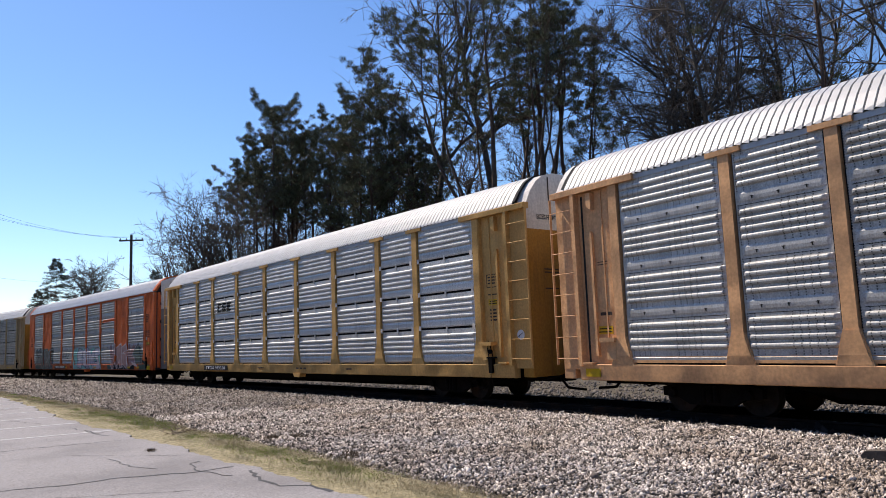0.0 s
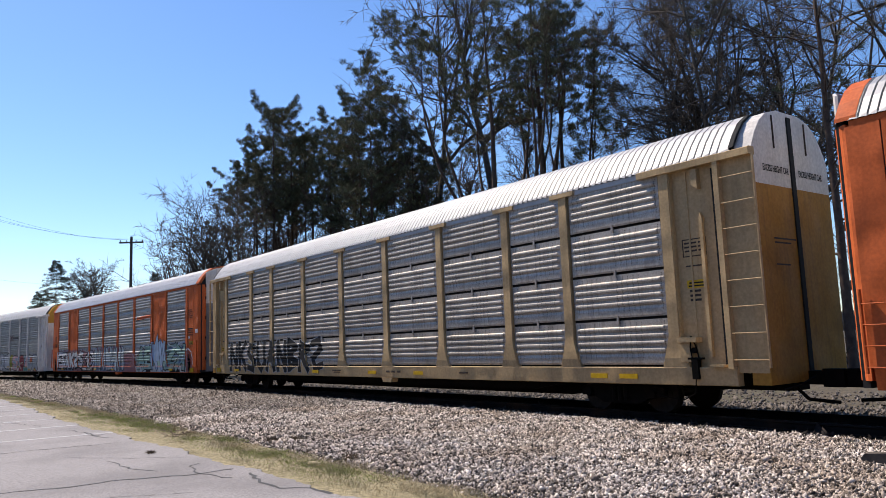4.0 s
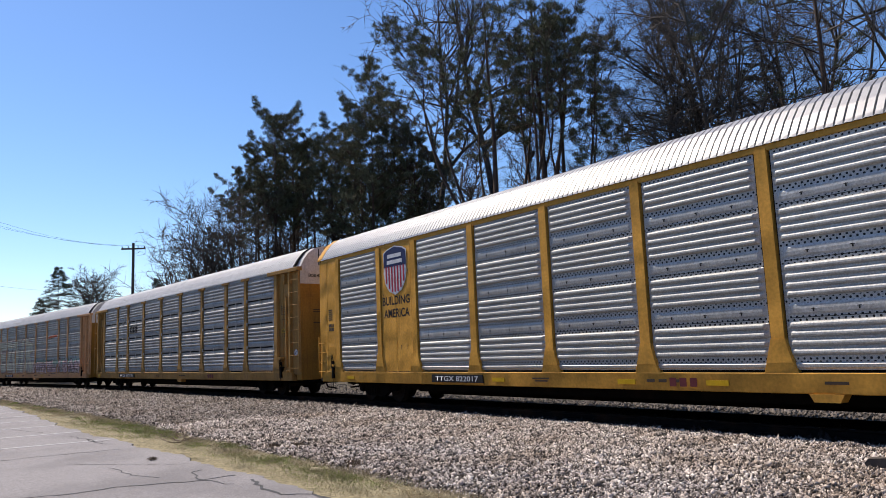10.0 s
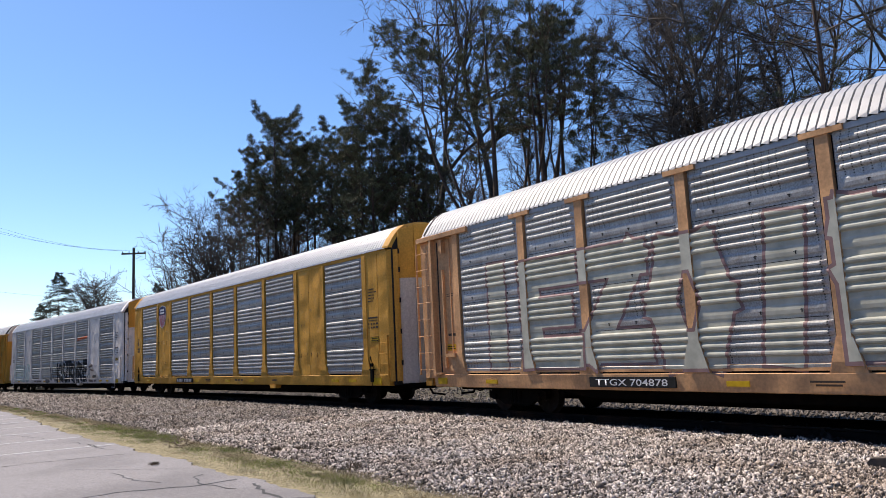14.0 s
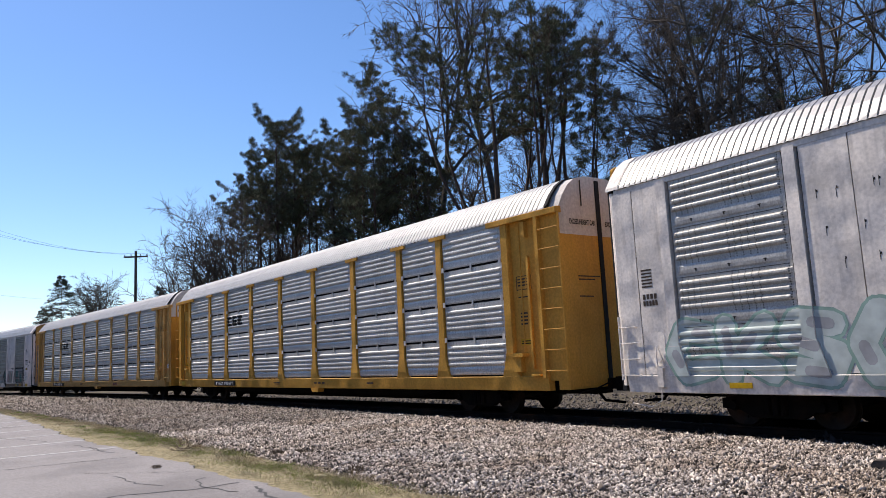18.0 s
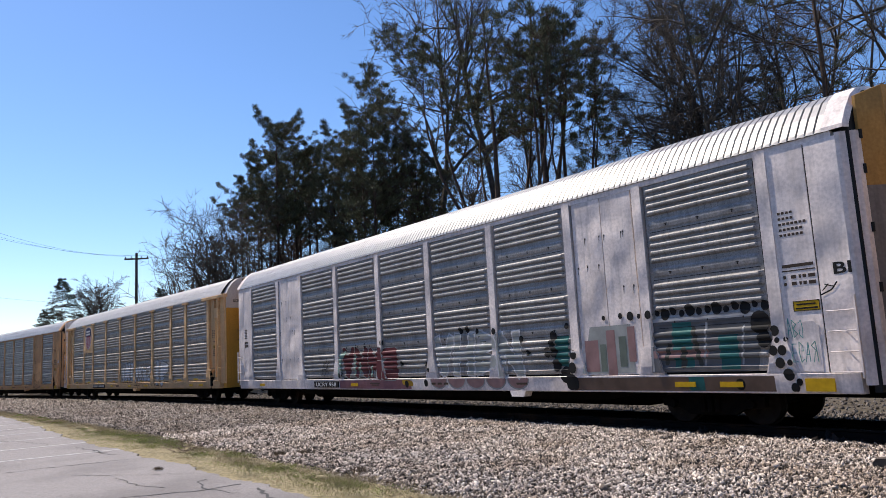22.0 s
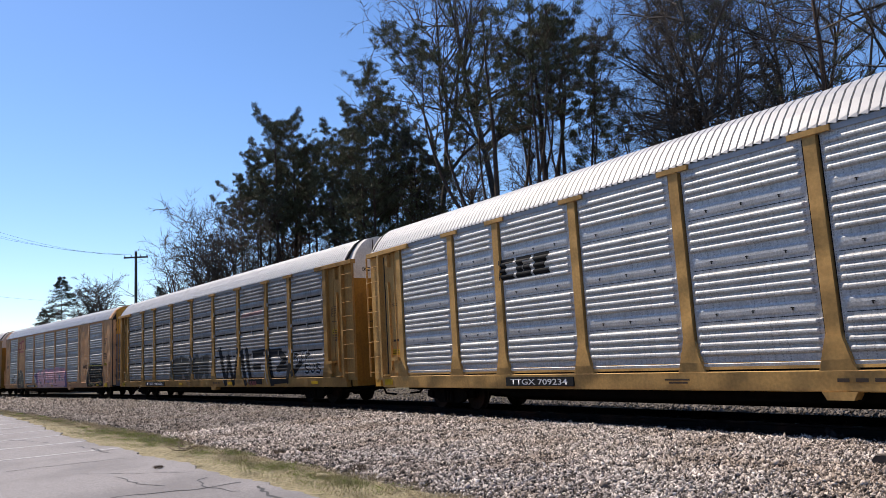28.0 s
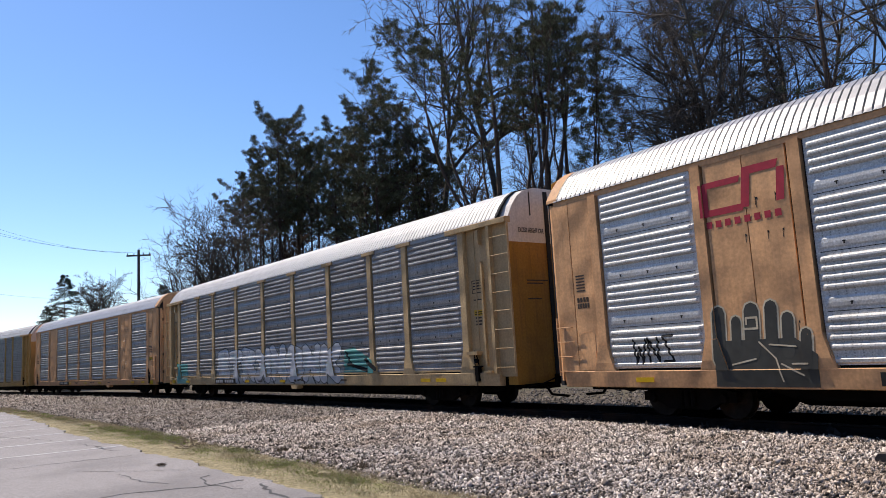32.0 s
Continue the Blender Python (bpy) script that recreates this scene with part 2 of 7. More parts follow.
SPRAY = {k: material(k + "_sprayed_paint", c, 0.5, 0.0, 0.22, 3.0) for k, c in dict(
    teal=(0.082, 0.2788, 0.2542), pale_blue=(0.246, 0.3444, 0.3936), pink=(0.60, 0.36, 0.35), deep_teal=(0.015, 0.11, 0.105), violet=(0.1312, 0.082, 0.1968), red=(0.2788, 0.0246, 0.0287), lime=(0.369, 0.328, 0.0328),
    gold=(0.451, 0.2706, 0.0246), umber=(0.13, 0.085, 0.06), ochre=(0.22, 0.15, 0.035), smoke=(0.05, 0.05, 0.042), maroon=(0.1148, 0.0246, 0.0287), grey=(0.1148, 0.1189, 0.123), silver=(0.328, 0.3362, 0.3444), dark_green=(0.0246, 0.0656, 0.0574), orange=(0.492, 0.0984, 0.0246), mint=(0.246, 0.369, 0.3116), ghost=(0.2952, 0.3116, 0.2952), rose=(0.2706, 0.164, 0.1558),
    ghost_mint=(0.47, 0.53, 0.50), buff=(0.46, 0.45, 0.36), stain=(0.24, 0.15, 0.14), pale_silver=(0.46, 0.47, 0.48), dust=(0.52, 0.47, 0.40), pale_pink=(0.68, 0.40, 0.44), blush=(0.50, 0.375, 0.37), teal_light=(0.19, 0.42, 0.38), lilac=(0.42, 0.39, 0.43), grey_green=(0.13, 0.16, 0.13), mauve=(0.24, 0.11, 0.12), slate=(0.11, 0.16, 0.23), frost=(0.42, 0.47, 0.47), sky_blue=(0.28, 0.38, 0.50), cream=(0.50, 0.43, 0.30)).items()}
NAVY = material("navy_decal", (0.0164, 0.0246, 0.082), 0.5)
SIGNRED = material("red_decal", (0.3444, 0.0246, 0.041), 0.5)
SIGNWHITE = material("white_decal", (0.5904, 0.5904, 0.5904), 0.5)
AMBER = material("yellow_reflector", (0.5084, 0.3116, 0.0082), 0.45)
STENCIL = material("dark_stencil_paint", (0.05, 0.035, 0.025), 0.7)
DEADWEED = material("dead_weed", (0.16, 0.12, 0.08), 0.9, 0.0, 0.3, 12.0)
DRYWOOD = material("dry_broken_wood", (0.2624, 0.205, 0.1476), 0.9, 0.0, 0.3, 12.0)
BRUSH = material("leafless_brush", (0.075, 0.058, 0.046), 0.95, 0.0, 0.4, 0.8, 0.5, (0.03, 0.03, 0.018), 0.25, 0.6, 3.0)
POLEWOOD = material("weathered_pole_wood", (0.10, 0.08, 0.065), 0.9, 0.0, 0.3, 4.0)
WIRE = material("dark_wire", (0.03, 0.03, 0.03), 0.6)

# gloss removed as well, so what lies in the train's shade stays near black
for dull in (BLACK, WHEEL, RAILM, TIE, SHADE_STONE, SHADE_BED):
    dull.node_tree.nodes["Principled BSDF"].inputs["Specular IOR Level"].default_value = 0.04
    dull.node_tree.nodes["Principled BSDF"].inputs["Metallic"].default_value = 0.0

# ---- mesh building ----
class Shape:
    """Collects vertices and faces for one mesh."""

    def __init__(self):
        self.v, self.f = [], []

    def add(self, verts, faces):
        k = len(self.v)
        self.v += [tuple(p) for p in verts]
        self.f += [tuple(i + k for i in face) for face in faces]
        return self

    def box(self, x0, x1, y0, y1, z0, z1):
        p = [(x, y, z) for x in (x0, x1) for y in (y0, y1) for z in (z0, z1)]
        return self.add(p, [(0, 1, 3, 2), (4, 6, 7, 5), (0, 4, 5, 1), (2, 3, 7, 6), (0, 2, 6, 4), (1, 5, 7, 3)])

    def slab(self, outline, y0, y1):
        """An outline in x and z, drawn anticlockwise as seen from the low-y side, thick from y0 to y1."""
        n = len(outline)
        p = [(x, y0, z) for x, z in outline] + [(x, y1, z) for x, z in outline]
        return self.add(p, [tuple(range(n)), tuple(range(2 * n - 1, n - 1, -1))] + [((i + 1) % n, i, i + n, (i + 1) % n + n) for i in range(n)])

    def plate(self, outline, z0, z1):
        """An outline in x and y, anticlockwise from above."""
        n = len(outline)
        p = [(x, y, z1) for x, y in outline] + [(x, y, z0) for x, y in outline]
        return self.add(p, [tuple(range(n)), tuple(range(2 * n - 1, n - 1, -1))] + [((i + 1) % n, i, i + n, (i + 1) % n + n) for i in range(n)])

    def profile(self, pts, x0, x1, caps=True):
        """A closed outline in y and z drawn along x."""
        n = len(pts)
        p = [(x0, y, z) for y, z in pts] + [(x1, y, z) for y, z in pts]
        faces = [(i, (i + 1) % n, (i + 1) % n + n, i + n) for i in range(n)]
        if caps:
            faces += [tuple(range(n - 1, -1, -1)), tuple(range(n, 2 * n))]
        return self.add(p, faces)

    def rod(self, a, b, r0, r1=None, n=6):
        a, b = Vector(a), Vector(b)
        r1 = r0 if r1 is None else r1
        w = (b - a).normalized()
        u = w.orthogonal().normalized()
        v = w.cross(u)
        ring = [u * math.cos(6.28319 * i / n) + v * math.sin(6.28319 * i / n) for i in range(n)]
        p = [a + q * r0 for q in ring] + [b + q * r1 for q in ring]
        return self.add(p, [(i, (i + 1) % n, (i + 1) % n + n, i + n) for i in range(n)] + [tuple(range(n - 1, -1, -1)), tuple(range(n, 2 * n))])

    def path(self, pts, r, n=6):
        for a, b in zip(pts, pts[1:]):
            self.rod(a, b, r, r, n)
        return self

    def wheel(self, x, y0, y1, z, r, n=20):
        return self.rod((x, y0, z), (x, y1, z), r, r, n)

    def grid(self, xs, rows):
        """Rows of (y, z), each y a number or a function of the index in xs."""
        n = len(xs)
        p = [(x, y(i) if callable(y) else y, z) for y, z in rows for i, x in enumerate(xs)]
        return self.add(p, [(j * n + i, j * n + i + 1, (j + 1) * n + i + 1, (j + 1) * n + i) for j in range(len(rows) - 1) for i in range(n - 1)])

    def mesh(self, name, mat=None, smooth=False):
        me = bpy.data.meshes.new(name)
        me.from_pydata(self.v, [], self.f)
        if mat:
            me.materials.append(mat)
        if smooth:
            me.shade_smooth()
        return me


def part(name, me, mat, parent, label="", at=(0, 0, 0)):
    """One mesh object under a thing; the mesh may be shared, the material is the object's own."""
    ob = new(name, me)
    if not me.materials:
        me.materials.append(mat)
    if me.materials[0] is not mat:
        ob.material_slots[0].link = "OBJECT"
        ob.material_slots[0].material = mat
    ob.parent = parent
    ob.location = at
    return tagged(ob, label)


def rect(x0, z0, x1, z1, lean=0.0):
    return [(x0, z0), (x1, z0), (x1 + lean, z1), (x0 + lean, z1)]


MESH = {}


def shared(key, make, *args):
    if key not in MESH:
        name = key[0] if isinstance(key, tuple) else key
        MESH[key] = make(*args).mesh(name)
    return MESH[key]


# ---- track line ----
BEND, BEND_FROM, BEND_TO = 0.002368, -135.0, 45.0


def on_track(s, side=0.0):
    """A point s metres along the track, side metres to its far side, and the track's direction there."""
    c = min(max(s, BEND_FROM), BEND_TO)
    a = -BEND * c
    x, y = math.sin(BEND * c) / BEND, -(1 - math.cos(BEND * c)) / BEND
    x, y = x + (s - c) * math.cos(a), y + (s - c) * math.sin(a)
    return Vector((x - side * math.sin(a), y + side * math.cos(a), 0)), a


def strip(name, stations, across, mat, kind="structure", label="", category=""):
    """A sheet along the track: stations in metres, across as (side, height)."""
    sh = Shape()
    for s in stations:
        for side, z in across:
            p, a = on_track(s, side)
            sh.v.append((p.x, p.y, z))
    n = len(across)
    sh.f = [(j * n + i, (j + 1) * n + i, (j + 1) * n + i + 1, j * n + i + 1) for j in range(len(stations) - 1) for i in range(n - 1)]
    ob = new(name, sh.mesh(name, mat))
    return tagged(ob, label, category, kind=kind)


# ---- ground and track ----
def disc(name, r, z, mat, label):
    sh = Shape()
    n = 64
    rings = [8, 20, 45, 100, 250, 700, r]
    sh.v = [(0, 0, z)] + [(q * math.cos(6.28319 * i / n), q * math.sin(6.28319 * i / n), z) for q in rings for i in range(n)]
    sh.f = [(0, 1 + i, 1 + (i + 1) % n) for i in range(n)]
    for k in range(len(rings) - 1):
        a, b = 1 + k * n, 1 + (k + 1) * n
        sh.f += [(a + i, b + i, b + (i + 1) % n, a + (i + 1) % n) for i in range(n)]
    return tagged(new(name, sh.mesh(name, mat)), label, "ground", kind="structure")


disc("ground", 2500, -0.26, EARTH, "flat ground with brown leaf litter and thin grass")
STATIONS = [-640, -500, -400, -300, -220, -170] + [-140 + 2.0 * i for i in range(98)] + [70, 110, 170, 250, 350, 450, 560]
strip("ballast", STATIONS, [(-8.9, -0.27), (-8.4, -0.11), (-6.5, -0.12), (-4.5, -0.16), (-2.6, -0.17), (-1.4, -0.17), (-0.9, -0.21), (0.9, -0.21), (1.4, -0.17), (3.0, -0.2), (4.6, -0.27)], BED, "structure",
      "wide bed beneath the pale crushed limestone, coloured dark for the shade between stones", "ballast")
strip("grass_verge", STATIONS, [(-11.3, -0.10), (-10.4, -0.03), (-9.6, -0.05), (-8.9, -0.08), (-8.4, -0.17)], SOIL, "structure",
      "narrow verge of dry straw-coloured grass beside the gravel", "grass")


# dark strip that carries the train's shade in its colour
strip("track_bed", STATIONS, [(-1.55, -0.172), (-1.4, -0.164), (-0.9, -0.204), (0.9, -0.204), (1.4, -0.164), (1.55, -0.172)], SHADE_BED, "structure", "gravel between and beside the rails, coloured near black for the train's shade", "ballast")


EDGE_X = [-70.0, -50.0, -38.0, -30.0, -23.0, -20.0, -17.8, -15.6, -14.2, -12.5, -10.3, -7.5, 10.0, 30.0]
EDGE_Y = [-14.5, -12.6, -11.6, -11.25, -11.12, -10.95, -10.72, -10.58, -10.44, -10.36, -10.22, -10.03, -10.3, -11.6]


def edge_line(x):
    """How far the car park reaches towards the track."""
    return float(np.interp(x, EDGE_X, EDGE_Y)) + 0.05 * math.sin(x * 1.7) + 0.04 * math.sin(x * 4.1 + 1) + 0.025 * math.sin(x * 11.3) + 0.02 * math.sin(x * 23.7 + 2)


lot = Shape()
xs = [-70 + 0.125 * i for i in range(797)]
lot.plate([(x, edge_line(x)) for x in reversed(xs)] + [(-70, -45), (29.5, -45)], -0.24, 0.0)
tagged(new("car_park", lot.mesh("car_park", ASPHALT)), "worn grey asphalt car park with cracks", "pavement", kind="structure")

track = tagged(new("railway_track"), "rusty steel rails on dark wooden ties in gravel", "railway track", kind="structure")
RAIL_SECTION = [(-0.036, -0.035), (-0.036, -0.005), (-0.028, 0.0), (0.028, 0.0), (0.036, -0.005), (0.036, -0.035), (0.01, -0.05), (0.01, -0.15), (0.07, -0.165), (0.07, -0.178),
                (-0.07, -0.178), (-0.07, -0.165), (-0.01, -0.15), (-0.01, -0.05)]
for side in (-0.755, 0.755):
    sh = Shape()
    for s in STATIONS:
        for y, z in RAIL_SECTION:
            p, a = on_track(s, side + y)
            sh.v.append((p.x, p.y, z))
    n = len(RAIL_SECTION)
    sh.f = [(j * n + i, j * n + (i + 1) % n, (j + 1) * n + (i + 1) % n, (j + 1) * n + i) for j in range(len(STATIONS) - 1) for i in range(n)]
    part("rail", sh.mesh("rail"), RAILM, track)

for k in range(262):
    s = -112 + 0.53 * k
    p, a = on_track(s)
    t = part("tie", shared("tie", lambda: Shape().box(-0.11, 0.11, -1.29, 1.29, -0.34, -0.185)), TIE, track, "", (p.x, p.y, 0))
    t.rotation_euler = (0, 0, a)


# ---- rail cars ----
LENGTH = 29.58
POSTS = [-12.18, -9.31, -7.22, -4.35, -1.43, 1.43, 4.35, 7.22, 9.31, 12.18]
SECTION = [(-1.56, 5.10), (-1.55, 5.17), (-1.36, 5.46), (-1.13, 5.73), (-0.86, 5.91), (-0.45, 6.01), (0.0, 6.04)]
SECTION = SECTION + [(-y, z) for y, z in SECTION[-2::-1]]
PERIOD = 1.005
# depths of the screens and of the door panels at the ends
FACE, RECESS = -1.515, -1.445


def ribbed_rows():
    """Depth and height of one bay's screen, from its foot up: four groups of four ribs with a swelling band between."""
    rows = [(0.0, 0.0), (0.0, 0.02), (-0.025, 0.045), (-0.03, 0.10), (0.0, 0.13)]
    z = 0.23
    for group in range(4):
        for k in range(4):
            rows += [(0.0, z + 0.012), (-0.040, z + 0.036), (-0.050, z + 0.062), (-0.048, z + 0.092), (-0.040, z + 0.110), (-0.024, z + 0.122), (0.0, z + 0.132)]
            z += 0.155
        rows.append((0.0, z + 0.01))
        if group < 3:
            rows += [(0.0, z + 0.07), (0.0, z + 0.09), (-0.013, z + 0.125), (-0.018, z + 0.19), (-0.014, z + 0.26), (0.0, z + 0.30), (0.0, z + 0.315)]
            z += 0.385
    return rows + [(0.0, 3.97)]


def wavy_rows():
    """One of the four stacked sheets of a bay: a plain foot, four waves, a plain head."""
    rows = [(0.0, 0.0), (-0.014, 0.04), (-0.016, 0.17), (0.0, 0.22)]
    z = 0.225
    for k in range(4):
        rows += [(0.0, z + 0.012), (-0.032, z + 0.038), (-0.044, z + 0.066), (-0.042, z + 0.094), (-0.034, z + 0.112), (-0.018, z + 0.124), (-0.002, z + 0.132)]
        z += 0.152
    return rows + [(0.0, z + 0.01), (0.0, 0.945)]


def sheet(rows, width):
    w = width / 2
    xs = [-w, -w + 0.05, -w + 0.1, w - 0.1, w - 0.05, w]
    size = [0, 0.35, 1, 1, 0.35, 0]
    sh = Shape()
    sh.grid(xs, [((lambda i, d=d: d * size[i]), z) for d, z in rows])
    return sh


def slots_shape(width):
    """Small dark drain slots along the swelling bands of a screen."""
    sh = Shape()
    for g in range(3):
        z = 0.23 + 1.005 * g + 0.79
        for k in (-0.3, 0.0, 0.3):
            sh.slab([(k * width - 0.012, z - 0.03), (k * width + 0.012, z - 0.03), (k * width + 0.012, z + 0.03), (k * width - 0.012, z + 0.03)], -0.024, 0.0)
            sh.slab([(k * width - 0.035, z + 0.01), (k * width + 0.035, z + 0.01), (k * width + 0.035, z + 0.024), (k * width - 0.035, z + 0.024)], -0.024, 0.0)
        sh.slab([(-width / 2 + 0.08, z - 0.132), (width / 2 - 0.08, z - 0.132), (width / 2 - 0.08, z - 0.12), (-width / 2 + 0.08, z - 0.12)], -0.006, 0.002)
    return sh


def post_shape():
    sh = Shape()
    sh.slab([(-0.32, 1.0), (0.32, 1.0), (0.15, 1.58), (0.125, 1.62), (0.115, 5.02), (-0.115, 5.02), (-0.125, 1.62), (-0.15, 1.58)], -1.562, -1.46)
    sh.slab([(-0.15, 1.58), (0.15, 1.58), (0.125, 1.62), (0.115, 5.02), (-0.115, 5.02), (-0.125, 1.62)], -1.572, -1.562)
    # the flared foot: an upright plate whose lowest part turns under
    front = [(-0.29, -1.564, 1.02), (0.29, -1.564, 1.02), (0.24, -1.584, 1.19), (0.13, -1.584, 1.60), (-0.13, -1.584, 1.60), (-0.24, -1.584, 1.19)]
    back = [(x, -1.555, z) for x, y, z in front]
    sh.add(front + back, [(0, 1, 2, 5), (5, 2, 3, 4)] + [((i + 1) % 6, i, i + 6, (i + 1) % 6 + 6) for i in range(6)])
    return sh


def roof_shape(half, pitch=0.186, tooth=0.03):
    sh = Shape()
    count = int(2 * half / pitch)
    xs, low = [], []
    for k in range(count):
        x = -half + k * pitch
        xs += [x, x + 0.004, x + 0.034, x + 0.038]
        low += [0, 1, 1, 0]
    xs.append(half), low.append(0)
    n = len(SECTION)
    for x, dip in zip(xs, low):
        for y, z in SECTION:
            sh.v.append((x, y * (1 - 0.03 * dip), z - 0.045 * dip * (1 if z > 5.3 else 0)))
        edge = (tooth, tooth, -tooth, -tooth)[(len(sh.v) // n - 1) % 4]
        for i, s in ((0, -1), (n - 1, 1)):
            sh.v[len(sh.v) - n + i] = (x, s * 1.575, 5.10 - edge)
    sh.f = [(j * n + i, (j + 1) * n + i, (j + 1) * n + i + 1, j * n + i + 1) for j in range(len(xs) - 1) for i in range(n - 1)]
    return sh


def sill_shape(y):
    s = 1 if y > 0 else -1
    return Shape().profile([(s * 1.515, 0.655), (s * 1.533, 0.67), (s * 1.565, 1.0), (s * 1.55, 1.012), (s * 1.35, 1.012), (s * 1.35, 0.655)][::s], -13.5, 13.5)


def ladder_shape(x0, x1, z0, z1, rungs, y):
    sh = Shape()
    for k in range(rungs):
        z = z0 + (z1 - z0) * (k + 0.3) / rungs
        sh.path([(x0, y + 0.05, z), (x0 + 0.02, y, z), (x1 - 0.02, y, z), (x1, y + 0.05, z)], 0.011, 5)
    return sh


def add_ladder(c, key, x0, x1, z0, z1, rungs, y, mat):
    x0, x1 = sorted((x0, x1))
    xr = x1 if abs(x1) > abs(x0) else x0
    lad = part("ladder", shared(("ladder", key), lambda: Shape().box(xr - 0.012, xr + 0.012, y - 0.005, y + 0.055, z0, z1)), mat, c)
    for k in range(rungs):
        part("rung", shared(("rung", key), ladder_shape, x0, x1, 0.0, 0.0, 1, y), mat, lad, "", (0, 0, z0 + (z1 - z0) * (k + 0.3) / rungs))


def truck_shape():
    """The cast side frame of a wheel truck."""
    sh = Shape()
    for s in (-1, 1):
        y0, y1 = sorted((s * 0.98, s * 1.12))
        sh.slab([(-1.15, 0.36), (-0.75, 0.33), (-0.5, 0.2), (0.5, 0.2), (0.75, 0.33), (1.15, 0.36), (1.15, 0.55), (0.8, 0.6), (0.4, 0.78), (-0.4, 0.78), (-0.8, 0.6), (-1.15, 0.55)], y0, y1)
        for x in (-0.88, 0.88):
            sh.rod((x, s * 1.1, 0.42), (x, s * 1.2, 0.42), 0.11, 0.09, 8)
        for x in (-0.16, 0, 0.16):
            sh.rod((x, s * 1.13, 0.26), (x, s * 1.13, 0.58), 0.07, 0.07, 8)
    sh.box(-0.2, 0.2, -1.05, 1.05, 0.3, 0.62)
    return sh


def wheelset_shape():
    sh = Shape()
    for s in (-1, 1):
        sh.rod((0, s * 0.69, 0), (0, s * 0.825, 0), 0.42, 0.415, 24)
        sh.rod((0, s * 0.66, 0), (0, s * 0.69, 0), 0.45, 0.45, 24)
        sh.rod((0, s * 0.825, 0), (0, s * 0.86, 0), 0.14, 0.12, 10)
        for k in range(2):
            a = 3.14159 * k + 0.5
            sh.box(0.22 * math.cos(a) - 0.04, 0.22 * math.cos(a) + 0.04, min(s * 0.825, s * 0.84), max(s * 0.825, s * 0.84), 0.22 * math.sin(a) - 0.04, 0.22 * math.sin(a) + 0.04)
    sh.rod((0, -0.9, 0), (0, 0.9, 0), 0.08, 0.08, 10)
    return sh


def under_shape():
    sh = Shape()
    sh.box(-13.5, 13.5, -1.34, 1.34, 0.9, 1.02)
    sh.box(-13.9, 13.9, -0.3, 0.3, 0.5, 0.9)
    sh.slab([(-8.9, 0.5), (-8.2, 0.27), (8.2, 0.27), (8.9, 0.5)], -0.36, 0.36)
    for y in (-1.16, 1.04):
        sh.slab([(-8.7, 0.62), (-7.6, 0.44), (7.6, 0.44), (8.7, 0.62), (8.7, 0.9), (-8.7, 0.9)], y, y + 0.12)
    for x in (-7.4, -4.6, -1.6, 1.6, 4.6, 7.4):
        sh.box(x - 0.09, x + 0.09, -1.34, 1.34, 0.62, 0.9)
    sh.rod((-3.2, -0.75, 0.62), (-1.9, -0.75, 0.62), 0.2, 0.2, 12)
    sh.rod((2.2, -0.8, 0.6), (2.9, -0.8, 0.6), 0.16, 0.16, 12)
    sh.path([(-9, -0.6, 0.72), (9, -0.6, 0.72)], 0.025, 6)
    sh.path([(-12.6, -1.2, 0.75), (-11.8, -1.2, 0.55), (-11.0, -1.2, 0.75)], 0.02, 6)
    return sh


def coupler_shape():
    sh = Shape()
    sh.box(13.3, 14.5, -0.12, 0.12, 0.62, 0.88)
    sh.slab([(14.4, 0.58), (14.79, 0.58), (14.79, 0.92), (14.4, 0.92)], -0.16, 0.05)
    sh.path([(13.9, -0.3, 0.62), (14.2, -0.35, 0.36), (14.75, -0.3, 0.32)], 0.035, 6)
    sh.path([(14.35, -0.3, 0.80), (14.3, -0.8, 0.66), (14.25, -1.3, 0.60)], 0.02, 5)
    return sh


def far_side_shape():
    """The far side as one wall, ribs and posts with it."""
    sh = Shape()
    rows = [(-d + 1.5, z + 1.06) for d, z in ribbed_rows()]
    sh.grid([13.5, -13.5], rows)
    for x in POSTS:
        sh.box(x - 0.12, x + 0.12, 1.46, 1.57, 1.0, 5.05)
    return sh


def end_outline(low, high, half=1.46):
    """The cross-section of the body between two heights."""
    pts = [(-half, max(low, 0.66)), (-half, min(high, 5.1))]
    for y, z in SECTION[2:-2]:
        if low < z < high:
            pts.append((max(-half, min(half, y * 0.94)), z - 0.02))
    pts += [(half, min(high, 5.1)), (half, max(low, 0.66))]
    return pts


def end_shape(low, high, x, thick=0.06):
    pts = end_outline(low, high)
    return Shape().profile(pts, x - thick, x + thick)


def corner_shape(s):
    sh = Shape()
    pts = [(13.56, -1.55), (13.63, -1.53), (13.83, -1.36), (13.86, -1.26), (13.7, -1.26), (13.56, -1.4)]
    return sh.plate([(s * x, y) for x, y in (pts if s < 0 else pts)][::1 if s > 0 else -1], 0.8, 5.05)


def rim_shape(s):
    """The smooth painted rim that closes the roof's end."""
    sh = Shape()
    for x, grow in ((13.36, 1.006), (13.72, 1.006), (13.78, 0.93)):
        sh.v += [(s * x, y * grow, 5.08 + (z - 5.08) * grow + 0.004) for y, z in SECTION]
    n = len(SECTION)
    sh.f = [(j * n + i, (j + 1) * n + i, (j + 1) * n + i + 1, j * n + i + 1) for j in range(2) for i in range(n - 1)]
    return sh


LEAVES = [(-1.25, 13.84), (-0.80, 14.1), (-0.02, 14.22), (0.02, 14.22), (0.80, 14.1), (1.25, 13.84)]


